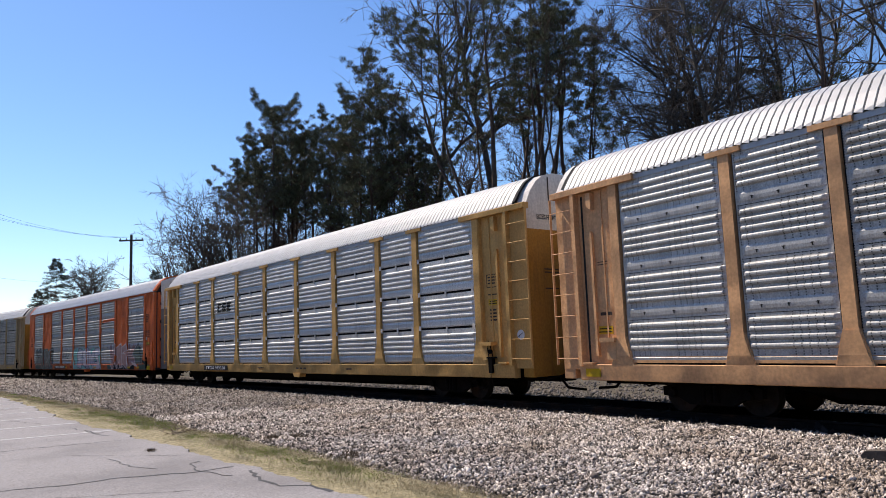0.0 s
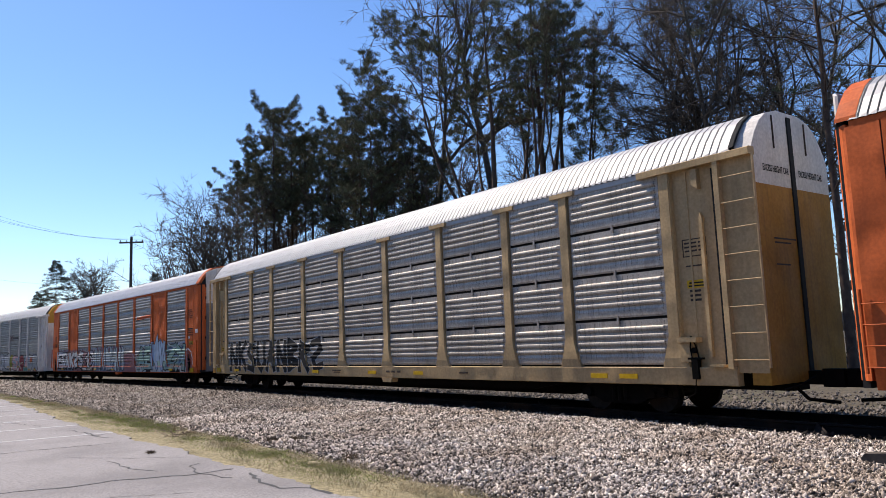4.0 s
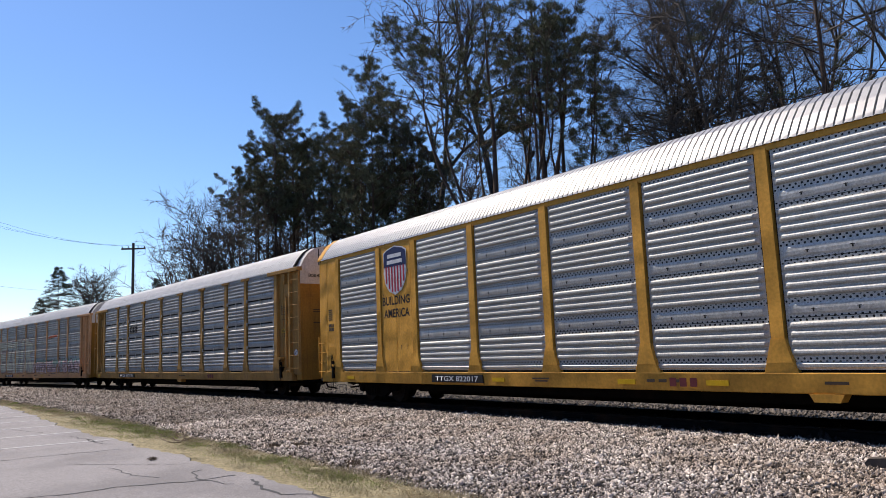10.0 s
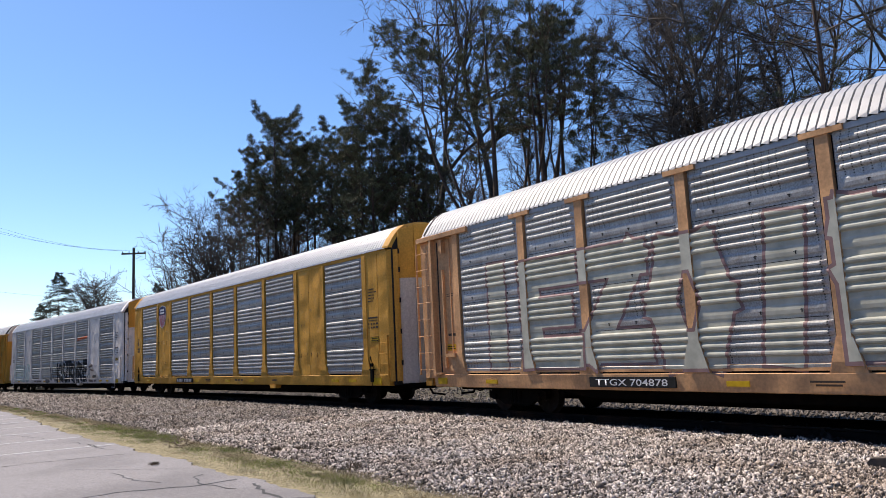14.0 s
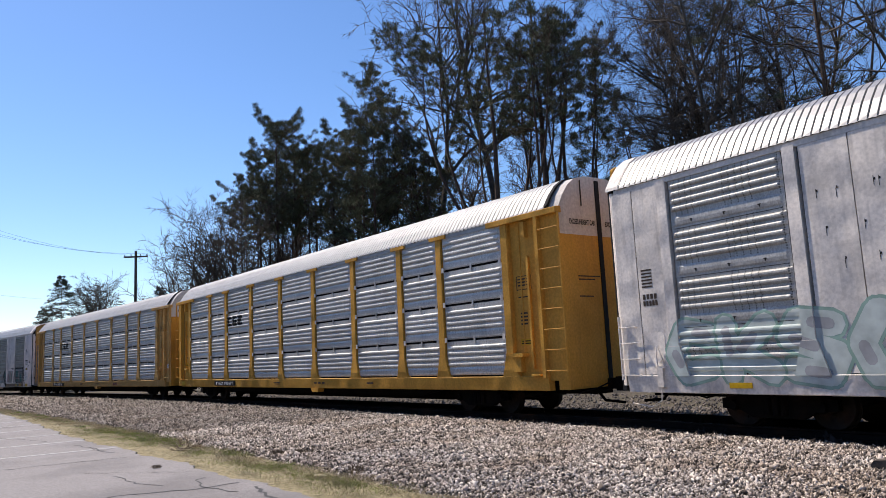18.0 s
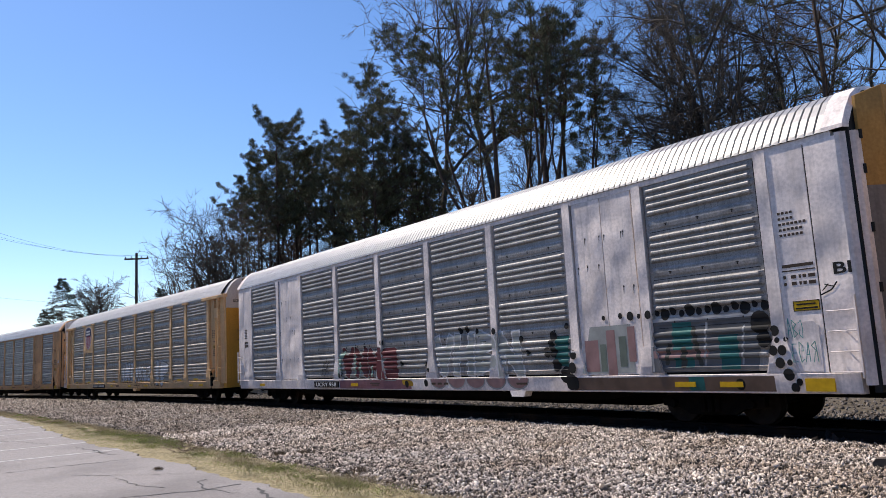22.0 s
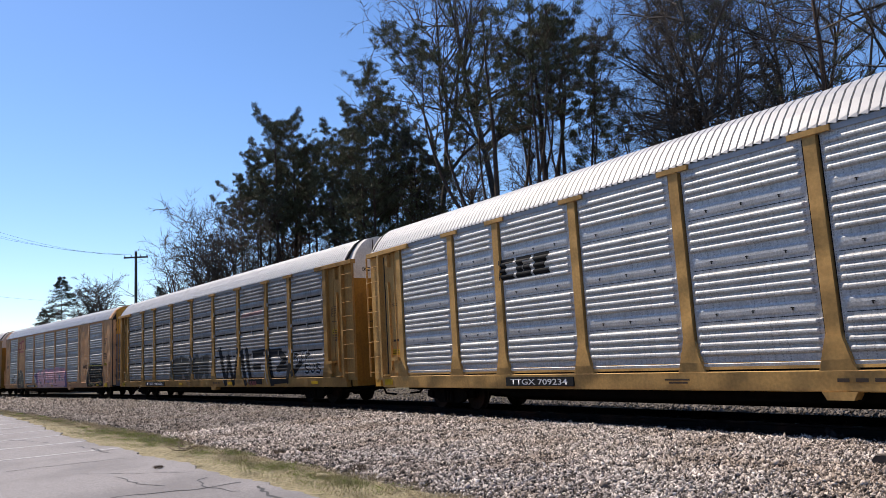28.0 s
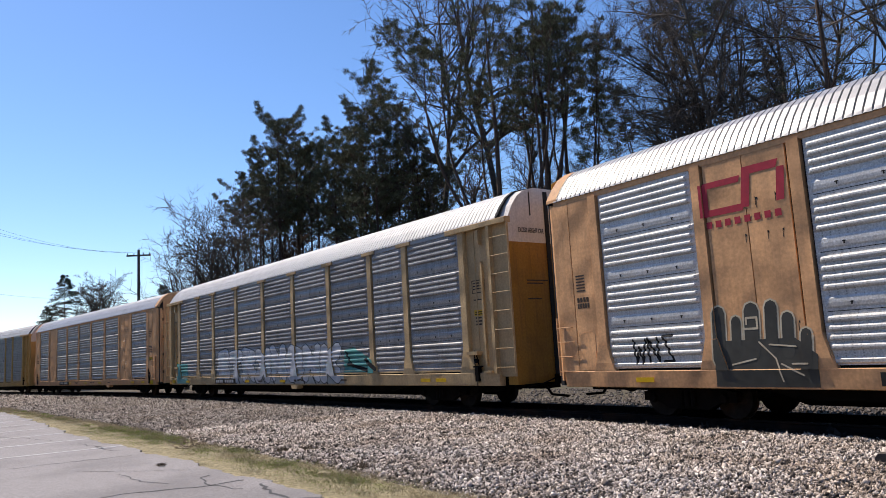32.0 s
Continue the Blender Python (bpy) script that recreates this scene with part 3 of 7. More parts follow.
def leaf_shape(s, k, low, high):
    """One leaf of the folding end doors between two heights."""
    (y0, x0), (y1, x1) = ((LEAVES[0], LEAVES[1]), (LEAVES[1], LEAVES[2]), (LEAVES[3], LEAVES[4]), (LEAVES[4], LEAVES[5]))[k]
    y0, y1 = y0 + 0.012, y1 - 0.012
    crown = lambda y: min(high, 5.93 - 0.42 * max(0, abs(y) - 0.55) ** 1.3)
    sh = Shape()
    sh.v = [(s * x0, y0, low), (s * x1, y1, low), (s * x1, y1, crown(y1)), (s * x0, y0, crown(y0)),
            (s * (x0 - 0.05), y0, low), (s * (x1 - 0.05), y1, low), (s * (x1 - 0.05), y1, crown(y1)), (s * (x0 - 0.05), y0, crown(y0))]
    sh.f = [(0, 1, 2, 3), (7, 6, 5, 4), (0, 4, 5, 1), (1, 5, 6, 2), (2, 6, 7, 3), (3, 7, 4, 0)]
    return sh


def brake_shape():
    """The hand brake at the end of a side: bracket, bell crank, rod and chain."""
    sh = Shape()
    sh.box(-0.16, 0.16, -1.60, -1.5, 1.16, 1.2)
    sh.box(-0.07, 0.07, -1.62, -1.5, 0.78, 1.16)
    sh.path([(-0.05, -1.6, 1.62), (-0.07, -1.62, 1.4), (-0.05, -1.61, 1.2)], 0.014, 6)
    sh.path([(-0.05, -1.6, 1.62), (0.06, -1.62, 1.42), (0.1, -1.6, 1.2)], 0.014, 6)
    sh.rod((0.0, -1.62, 1.34), (0.0, -1.56, 1.34), 0.06, 0.06, 10)
    sh.path([(0.0, -1.6, 0.78), (-0.06, -1.56, 0.5), (-0.4, -1.48, 0.36), (-0.95, -1.46, 0.42)], 0.012, 5)
    return sh


def span(s, a, b):
    return sorted((s * a, s * b))


def post_end(c, s, P, low, top):
    """The recessed end of a car with posts: header, door panel, stiles, ladder and end doors."""
    lo, hi = span(s, 11.55, 14.14)
    part("header_beam", shared(("header_beam", s), lambda: Shape().profile([(-1.62, 4.97), (-1.62, 5.10), (-1.56, 5.125), (-1.40, 5.125), (-1.40, 4.97)][::-1], lo, hi)), P, c)
    lo, hi = span(s, 12.28, 13.37)
    part("recessed_panel", shared(("recessed_panel", s), lambda: Shape().slab(rect(lo, 1.0, hi, 5.0), RECESS, RECESS + 0.05)), P, c)
    lo, hi = span(s, 13.37, 14.1)
    part("end_panel", shared(("ladder_panel", s), lambda: Shape().slab(rect(lo, 0.9, hi, 5.0), -1.475, -1.36)), P, c)
    lo, hi = span(s, 12.26, 12.32)
    part("jamb", shared(("jamb", s), lambda: Shape().box(lo, hi, -1.55, -1.42, 1.0, 5.0)), P, c)
    lo, hi = span(s, 12.62, 12.66)
    part("door_edge", shared(("door_edge", s), lambda: Shape().box(lo, hi, RECESS - 0.018, RECESS + 0.01, 1.3, 4.95)), P, c)
    lo, hi = span(s, 13.36, 13.47)
    part("corner_post", shared(("corner_post", s), lambda: Shape().box(lo, hi, -1.61, -1.40, 0.98, 4.98)), P, c)
    lo, hi = span(s, 12.92, 12.99)
    part("door_stile", shared(("door_stile", s), lambda: Shape().slab([(lo, 1.2), (hi, 1.2), (hi, 3.95), ((lo + hi) / 2, 4.05), (lo, 3.95)], RECESS - 0.075, RECESS)), P, c)
    lo, hi = span(s, 12.84, 12.98)
    part("hinge_plate", shared(("hinge_plate", s), lambda: Shape().slab([(lo, 4.62), (hi, 4.52), (hi, 4.92), (lo, 4.92)], -1.58, RECESS)), P, c)
    lo, hi = span(s, 13.22, 13.28)
    part("seam", shared(("recess_seam", s), lambda: Shape().box(lo, hi, RECESS - 0.004, RECESS + 0.02, 1.05, 4.9)), GAP, c)
    lo, hi = span(s, 12.30, 12.74)
    part("step_bracket", shared(("step_bracket", s), lambda: Shape().slab([(lo, 1.5), (hi, 1.5), (hi, 1.60), (lo, 1.60)], -1.66, RECESS)), P, c)
    lo, hi = span(s, 12.32, 12.6)
    part("bracket_gusset", shared(("bracket_gusset", s), lambda: Shape().slab([(lo, 1.12), (hi, 1.12), (hi, 1.5), (lo, 1.5)], -1.59, RECESS)), P, c)
    lo, hi = span(s, 13.0, 13.3)
    part("sill_step", shared(("sill_step", s), lambda: Shape().slab(rect(lo, 1.015, hi, 1.06), -1.66, -1.50)), P, c)
    add_ladder(c, ("tall", s), s * 13.48, s * 14.19, 1.0, 4.97, 8, -1.605, P)
    part("end_door", shared(("end_door", s), end_shape, 0.68, 4.45, s * 13.93, 0.18), low, c)
    part("end_door_top", shared(("end_door_top", s), end_shape, 4.45, 6.02, s * 13.93, 0.18), top, c)
    lo, hi = span(s, 14.11, 14.14)
    part("door_seam", shared(("door_seam", s), lambda: Shape().box(lo, hi, -0.07, 0.07, 0.8, 5.9)), GAP, c)
    for y in (-0.62, 0.62):
        part("lock_rod", shared(("lock_rod", s, y), lambda: Shape().rod((s * 14.12, y, 5.2), (s * 14.12, y, 5.86), 0.018, 0.018, 6)), STENCIL, c)
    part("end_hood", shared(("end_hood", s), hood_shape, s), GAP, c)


def hood_shape(s):
    """The dark edge of the roof sheet over the end doors."""
    sh = Shape()
    for x, grow in ((13.70, 1.004), (13.80, 1.004), (13.80, 0.965)):
        sh.v += [(s * x, y * grow, 5.08 + (z - 5.08) * grow + 0.004) for y, z in SECTION[1:-1]]
    n = len(SECTION) - 2
    sh.f = [(j * n + i, (j + 1) * n + i, (j + 1) * n + i + 1, j * n + i + 1) for j in range(2) for i in range(n - 1)]
    return sh


def flat_end(c, number, s, P, low, top):
    """The plain-panelled end of a car: two panels, a rounded corner, folding leaves and a short ladder."""
    for k, (a, b) in enumerate(((12.27, 12.985), (13.01, 13.565))):
        lo, hi = span(s, a, b)
        part("end_panel", shared(("end_panel", s, k), lambda: Shape().slab(rect(lo, 1.02, hi, 5.0), -1.55, -1.50)), P, c)
    lo, hi = span(s, 12.975, 13.02)
    part("seam", shared(("end_seam", s), lambda: Shape().box(lo, hi, -1.53, -1.49, 1.05, 4.98)), GAP, c)
    part("corner_panel", shared(("corner_panel", s), corner_shape, s), P, c)
    part("roof_rim", shared(("roof_rim", s), rim_shape, s), P, c)
    for k in range(4):
        part("door_leaf", shared(("door_leaf", s, k), leaf_shape, s, k, 0.72, 4.1), SHADED_DOOR if k in (0, 3) and number in (13, 18, 2, 4) else low, c)
        part("door_leaf_top", shared(("door_leaf_top", s, k), leaf_shape, s, k, 4.1, 5.95), top, c)
    for z in (1.3, 2.3, 3.3, 4.3, 4.9):
        part("door_hinge", shared(("door_hinge", s), lambda: Shape().rod((s * 13.87, -1.27, 0), (s * 13.87, -1.27, 0.16), 0.03, 0.03, 6)), GAP, c, "", (0, 0, z))
    # near-black sheet behind the leaves, the inside's shade put into its colour
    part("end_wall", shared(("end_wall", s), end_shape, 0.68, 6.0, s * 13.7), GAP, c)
    add_ladder(c, ("short", s), s * 13.08, s * 13.58, 0.92, 2.28, 4, -1.64, P)
    lo, hi = span(s, 12.42, 12.9)
    part("brake_recess", shared(("brake_recess", s), lambda: Shape().slab([(lo, 1.04), (hi, 1.04), (hi, 1.82), (lo + (hi - lo) * 0.82, 1.9), (lo + (hi - lo) * 0.18, 1.9), (lo, 1.82)], -1.556, -1.52)), P, c)


def car(number, style, body, screen, roof=ROOF, end_top=None, end_low=None, label="", sheets="ribbed"):
    """One autorack. style: 'post' has recessed ends with ladders, 'flat' has plain panels near its ends."""
    c = tagged(new("autorack_car"), label, "rail car", "cars of the freight train")
    P, S = PAINT[body], PANEL[screen]
    rng = random.Random(number)
    part("roof", shared(("roof", style), roof_shape, 13.72 if style == "post" else 13.5, *((0.172, 0.018) if style == "post" else (0.16, 0.006))), roof, c)
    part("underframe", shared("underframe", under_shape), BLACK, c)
    part("far_side", shared("far_side", far_side_shape), S, c)
    for y in (-1, 1):
        part("side_sill", shared(("side_sill", y), sill_shape, y), P, c)
    part("top_chord", shared("top_chord", lambda: Shape().box(-13.5, 13.5, -1.545, -1.44, 4.97 if style == "flat" else 4.985, 5.095)), P if style == "flat" else BAREROOF, c)
    # added sheet behind the screens; its near-black colour stands for the shade inside
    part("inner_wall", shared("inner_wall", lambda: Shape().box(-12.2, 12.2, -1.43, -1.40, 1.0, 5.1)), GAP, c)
    for bay, (a, b) in enumerate(zip(POSTS, POSTS[1:])):
        w, mid = b - a - 0.33, (a + b) / 2
        if style == "flat" and bay in (1, 7):
            for k in (-1, 1):
                part("plain_panel", shared(("plain_panel", round(w, 2)), lambda: Shape().slab([(-w / 4 + 0.01, 0), (w / 4 - 0.01, 0), (w / 4 - 0.01, 3.95), (-w / 4 + 0.01, 3.95)], -0.012, 0.03)), P, c, "", (mid + k * w / 4, -1.53, 1.03))
            continue
        if sheets == "ribbed":
            part("screen", shared(("screen", round(w, 2)), sheet, ribbed_rows(), w), S, c, "", (mid, FACE, 1.06))
            tagged(part("drain_slot", shared(("slots", round(w, 2)), slots_shape, w), GAP, c, "", (mid, FACE, 1.06)), kind="stuff")
            if style == "post" and number in (14, 0, 8, 16, 19, 21):
                part("kick_plate", shared(("kick_plate", round(w, 2)), lambda: Shape().slab([(-w / 2 + 0.05, 0), (w / 2 - 0.05, 0), (w / 2 - 0.05, 0.13), (-w / 2 + 0.05, 0.13)], -0.01, 0.03)), P, c, "", (mid, -1.53, 1.05))
                if number == 14:
                    part("reflector", shared("kick_reflector", lambda: Shape().slab([(-0.26, 0.02), (0.26, 0.02), (0.26, 0.11), (-0.26, 0.11)], -0.018, 0.0)), AMBER, c, "", (mid + rng.uniform(-0.4, 0.4), -1.53, 1.05))
        else:
            for k in range(4):
                part("screen", shared(("screen_sheet", round(w, 2)), sheet, wavy_rows(), w), S, c, "", (mid, FACE, 1.06 + k * PERIOD))
            if screen == "bright" or number in (7, 12, 17):
                clip = ENDWHITE if screen == "bright" else S
                for k in (1, 2, 3):
                    for side in (-1, 1):
                        part("clip", shared("clip", lambda: Shape().slab([(-0.05, -0.07), (0.05, -0.07), (0.05, 0.07), (-0.05, 0.07)], -0.012, 0.0)), clip, c, "", (mid + side * (w / 2 - 0.03), -1.565, 1.05 + k * PERIOD))
            for k in (1, 2, 3):
                part("latch", shared("latch", lambda: Shape().slab([(-0.03, -0.11), (0.03, -0.11), (0.02, 0.07), (-0.02, 0.07)], -0.03, 0.0)), S, c, "", (mid, FACE - 0.005, 1.045 + k * PERIOD))
    for k, x in enumerate(POSTS):
        if style == "post" or abs(x) > 1:
            part("post", shared("post", post_shape), P, c, "", (x, 0, 0))
        if style == "post" and 0 < k < 9:
            part("post_cap", shared("post_cap", lambda: Shape().slab([(-0.38, 4.99), (0.38, 4.99), (0.38, 5.09), (-0.38, 5.09)], -1.60, -1.50)), P, c, "", (x, 0, 0))
    for s in (-1, 1):
        if style == "post":
            post_end(c, s, P, end_low or P, end_top or ENDWHITE)
        else:
            flat_end(c, number, s, P, end_low or P, end_top or ENDWHITE)
        if (s > 0 or style == "flat") and number not in (11, 12, 13, 16, 17, 18):
            part("hand_brake", shared("hand_brake", brake_shape), BLACK if body != "white" else PAINT["white"], c, "", (s * (12.64 if style == "post" else 12.56), 0, 0))
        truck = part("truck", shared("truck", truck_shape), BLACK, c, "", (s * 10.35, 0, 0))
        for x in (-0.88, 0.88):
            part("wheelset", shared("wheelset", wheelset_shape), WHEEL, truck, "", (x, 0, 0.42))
        if s > 0:
            part("jacking_pad", shared("jacking_pad", lambda: Shape().slab([(-0.22, 0.52), (0.22, 0.52), (0.3, 0.66), (-0.3, 0.66)], -1.55, -1.3)), P, c, "", (5.1 if style == "flat" and number > 4 else 1.4, 0, 0))
        m = part("coupler", shared("coupler", coupler_shape), BLACK, c)
        if s < 0:
            m.rotation_euler = (0, 0, math.pi)
    return c


TRAIN = [
    ("post", "tan", "grey", "ribbed", "tan bilevel autorack with grey ribbed sides"),
    ("post", "yellow", "bright", "wavy", "yellow autorack with bright stacked galvanised side sheets"),
    ("flat", "orange", "grey", "ribbed", "orange autorack with grey ribbed screens and pale graffiti"),
    ("post", "khaki", "brown", "wavy", "faded yellow autorack with dark lettering sprayed along its side"),
    ("flat", "orange", "grey", "ribbed", "orange autorack with blue and white graffiti along its foot"),
    ("post", "white", "grey", "ribbed", "silver and white autorack with colourful graffiti along its foot"),
    ("flat", "gold", "silver", "ribbed", "yellow autorack with perforated screens and a blue shield"),
    ("post", "amber", "grey", "wavy", "yellow autorack with weathered grey side sheets"),
    ("post", "tan", "grey", "ribbed", "faded tan autorack with pink bubble graffiti"),
    ("flat", "gold", "grey", "ribbed", "golden yellow autorack with plain panels near its ends"),
    ("flat", "white", "grey", "ribbed", "white autorack with black spiky graffiti"),
    ("post", "gold", "bright", "wavy", "clean yellow autorack with bright galvanised sheets"),
    ("post", "yellow", "bright", "wavy", "yellow autorack with grey stacked sheets and a dark badge"),
    ("flat", "greyed", "dull", "ribbed", "dirty white autorack with sooty ribbed screens"),
    ("post", "cream", "brown", "ribbed", "dirty cream autorack with brown ribbed screens and a shield"),
    ("flat", "tan", "grey", "ribbed", "tan autorack with grey ribbed screens"),
    ("post", "yellow", "bright", "ribbed", "yellow autorack with pale silver ribbed screens"),
    ("post", "amber", "speckled", "wavy", "sooty yellow autorack with large grey sprayed letters"),
    ("flat", "tan", "bright", "ribbed", "tan autorack with black and pink graffiti"),
    ("post", "khaki", "dull", "ribbed", "dirty autorack with brown screens and pale graffiti"),
    ("flat", "tan", "grey", "ribbed", "tan autorack with plain panels near its ends"),
    ("post", "yellow", "dull", "ribbed", "sooty yellow autorack at the tail of the view"),
]
END_TOP = {2: ENDWHITE, 4: ENDWHITE, 6: PAINT["gold"], 9: PAINT["gold"], 10: PAINT["gold"], 13: PAINT["amber"], 15: PAINT["greyed"], 18: PAINT["gold"], 20: PAINT["tan"], 5: PAINT["gold"]}
# the ochre doors carry the shade of the car gap in their paint
END_LOW = {i: PAINT["gold" if i in (11, 12, 14, 16) else "ochre"] for i in (1, 3, 7, 8, 11, 12, 14, 16, 17, 19)}
END_LOW |= {2: PAINT["orange"], 4: PAINT["orange"], 6: ENDWHITE, 9: ENDWHITE, 10: PAINT["white"], 13: SHADED_DOOR, 15: PAINT["greyed"], 18: PAINT["tan"], 20: PAINT["cream"], 5: PAINT["white"]}
CARS = [car(i, st, body, screen, BAREROOF if st == "flat" else ROOF, END_TOP.get(i), END_LOW.get(i), label, sheets) for i, (st, body, screen, sheets, label) in enumerate(TRAIN)]


# play of the couplers, metres by which a car runs ahead of its even place
SLACK = {0: -0.14, 1: 0.05, 4: 0.11, 5: 0.03, 7: 0.07, 8: 0.02, 10: -0.04, 11: -0.05, 12: 0.02, 6: 0.08, 13: -0.17, 14: -0.11, 15: -0.06, 16: -0.07, 17: 0.02, 18: 0.06, 19: 0.08}


def run(t, i):
    """How far the middle of car i has come along the track at t seconds."""
    return 0.9948 + 16.3555 * t + 0.0079 * t * t - LENGTH * i + SLACK.get(i, 0.0)


def car_pose(s):
    a, b = on_track(s - 10.0)[0], on_track(s + 10.0)[0]
    m = (a + b) / 2
    return Matrix.Translation(m) @ Matrix.Rotation(math.atan2(b.y - a.y, b.x - a.x), 4, "Z")


# ---- paint and lettering on the cars ----
PROFILE = {"ribbed": ribbed_rows(), "wavy": [(d, z + k * PERIOD) for k in range(4) for d, z in wavy_rows()]}
DEPTH = {k: (np.array([z + 1.06 for d, z in v]), np.array([d for d, z in v])) for k, v in PROFILE.items()}
LEVELS = {k: sorted({0.70, 0.715, 0.955, 0.97, 1.0, 1.06, 1.59} | {round(z + 1.06, 4) for d, z in v}) for k, v in PROFILE.items()}


LONG = 1.04


def split(poly, a, b, c):
    """A convex outline cut by the line a x + b z = c: what lies below it and what lies above."""
    low, high = [], []
    n = len(poly)
    for i in range(n):
        p, q = poly[i], poly[(i + 1) % n]
        dp, dq = a * p[0] + b * p[1] - c, a * q[0] + b * q[1] - c
        (low if dp <= 0 else high).append(p)
        if (dp < 0 < dq) or (dq < 0 < dp):
            t = dp / (dp - dq)
            r = (p[0] + (q[0] - p[0]) * t, p[1] + (q[1] - p[1]) * t)
            low.append(r)
            high.append(r)
    return low if len(low) > 2 else None, high if len(high) > 2 else None


def conform(sh, poly, style, sheets, off):
    """Lays a convex outline on the side of a car, over ribs, posts and sill."""
    zs = [z for x, z in poly]
    pieces, rest = [], poly
    for lv in LEVELS[sheets]:
        if lv <= min(zs) or rest is None:
            continue
        low, rest = split(rest, 0, 1, lv)
        if low:
            pieces.append(low)
        if lv > max(zs):
            break
    if rest:
        pieces.append(rest)
    for post in POSTS:
        out = []
        for pc in pieces:
            x0, x1 = min(p[0] for p in pc), max(p[0] for p in pc)
            if x1 < post - 0.34 or x0 > post + 0.34:
                out.append(pc)
                continue
            todo = [pc]
            mid = sum(p[1] for p in pc) / len(pc)
            if mid > 1.59:
                lines = [(1, 0, post - 0.12), (1, 0, post + 0.12)]
            elif mid > 1.0:
                lines = [(1, -0.29, post - 0.32 - 0.29), (1, 0.29, post + 0.32 + 0.29)]
            else:
                lines = []
            for ln in lines:
                todo = [h for q in todo for h in split(q, *ln) if h]
            out += todo
        pieces = out
    for pc in pieces:
        cx, cz = sum(p[0] for p in pc) / len(pc), sum(p[1] for p in pc) / len(pc)
        near = min(abs(cx - p) for p in POSTS)
        half = 0.12 if cz > 1.59 else 0.32 - 0.29 * (cz - 1.0)
        if cz < 1.0:
            ys = [-1.567 + 0.1 * (1.0 - p[1]) for p in pc]
        elif near < half:
            ys = [-1.586 if cz < 1.6 else -1.574] * len(pc)
        elif style == "flat" and 7.22 < abs(cx) < 9.31:
            ys = [-1.544] * len(pc)
        elif abs(cx) > 12.18:
            ys = [-1.553] * len(pc)
        else:
            ys = list(FACE + np.interp([p[1] for p in pc], *DEPTH[sheets]))
        k = len(sh.v)
        sh.v += [(p[0], y - off, p[1]) for p, y in zip(pc, ys)]
        sh.f.append(tuple(range(k, k + len(pc))))


def weld(sh):
    """Joins corners that lie in one place."""
    seen, order, turn = {}, [], []
    for v in sh.v:
        key = tuple(round(q, 4) for q in v)
        if key not in seen:
            seen[key] = len(order)
            order.append(v)
        turn.append(seen[key])
    faces = []
    for f in sh.f:
        g = []
        for i in f:
            if turn[i] not in g:
                g.append(turn[i])
        if len(g) > 2:
            faces.append(tuple(g))
    sh.v, sh.f = order, faces
    return sh


def capsule(x0, z0, x1, z1, r, square=False):
    """A thick stroke between two points, drawn anticlockwise."""
    a = math.atan2(z1 - z0, x1 - x0)
    turns = (0.25, 0.75) if square else (0.0, 0.25, 0.5, 0.75, 1.0)
    k = 1.25 if square else 1.0
    first = [(x1 + k * r * math.cos(a + math.pi * (t - 0.5)), z1 + k * r * math.sin(a + math.pi * (t - 0.5))) for t in turns]
    return first + [(x0 + k * r * math.cos(a + math.pi * (t + 0.5)), z0 + k * r * math.sin(a + math.pi * (t + 0.5))) for t in turns]


L, R, M, T, B = 0.12, 0.88, 0.5, 1.0, 0.0
STROKES = {
    "W": [(0, T, 0.25, B), (0.25, B, M, 0.7), (M, 0.7, 0.75, B), (0.75, B, 1, T)], "I": [(M, B, M, T)], "L": [(L, B, L, T), (L, B, R, B)],
    "D": [(L, B, L, T), (L, T, 0.7, 0.85), (0.7, 0.85, R, M), (R, M, 0.7, 0.12), (0.7, 0.12, L, B)], "H": [(L, B, L, T), (R, B, R, T), (L, M, R, M)],
    "O": [(0.3, T, 0.7, T), (0.7, T, R, M), (R, M, 0.7, B), (0.7, B, 0.3, B), (0.3, B, L, M), (L, M, 0.3, T)], "U": [(L, T, L, 0.25), (L, 0.25, M, B), (M, B, R, 0.25), (R, 0.25, R, T)],
    "E": [(L, B, L, T), (L, T, R, T), (L, M, 0.75, M), (L, B, R, B)], "S": [(R, 0.9, 0.3, T), (0.3, T, L, 0.7), (L, 0.7, R, 0.35), (R, 0.35, 0.7, B), (0.7, B, L, 0.1)],
    "Z": [(L, T, R, T), (R, T, L, B), (L, B, R, B)], "N": [(L, B, L, T), (L, T, R, B), (R, B, R, T)], "K": [(L, B, L, T), (L, 0.45, R, T), (0.3, 0.55, R, B)],
    "R": [(L, B, L, T), (L, T, R, 0.8), (R, 0.8, L, M), (0.4, M, R, B)], "P": [(L, B, L, T), (L, T, R, 0.78), (R, 0.78, L, M)], "F": [(L, B, L, T), (L, T, R, T), (L, 0.55, 0.7, 0.55)],
    "V": [(L, T, M, B), (M, B, R, T)], "G": [(R, 0.85, 0.3, T), (0.3, T, L, M), (L, M, 0.35, B), (0.35, B, R, 0.2), (R, 0.2, R, 0.45), (R, 0.45, 0.55, 0.45)], "T": [(L, T, R, T), (M, B, M, T)], "C": [(R, 0.85, 0.35, T), (0.35, T, L, M), (L, M, 0.35, B), (0.35, B, R, 0.15)],
    "B": [(L, B, L, T), (L, T, R, 0.8), (R, 0.8, L, 0.52), (L, 0.52, R, 0.25), (R, 0.25, L, B)], "A": [(L, B, M, T), (M, T, R, B), (0.28, 0.38, 0.72, 0.38)], "M": [(L, B, L, T), (L, T, M, 0.35), (M, 0.35, R, T), (R, T, R, B)],
}


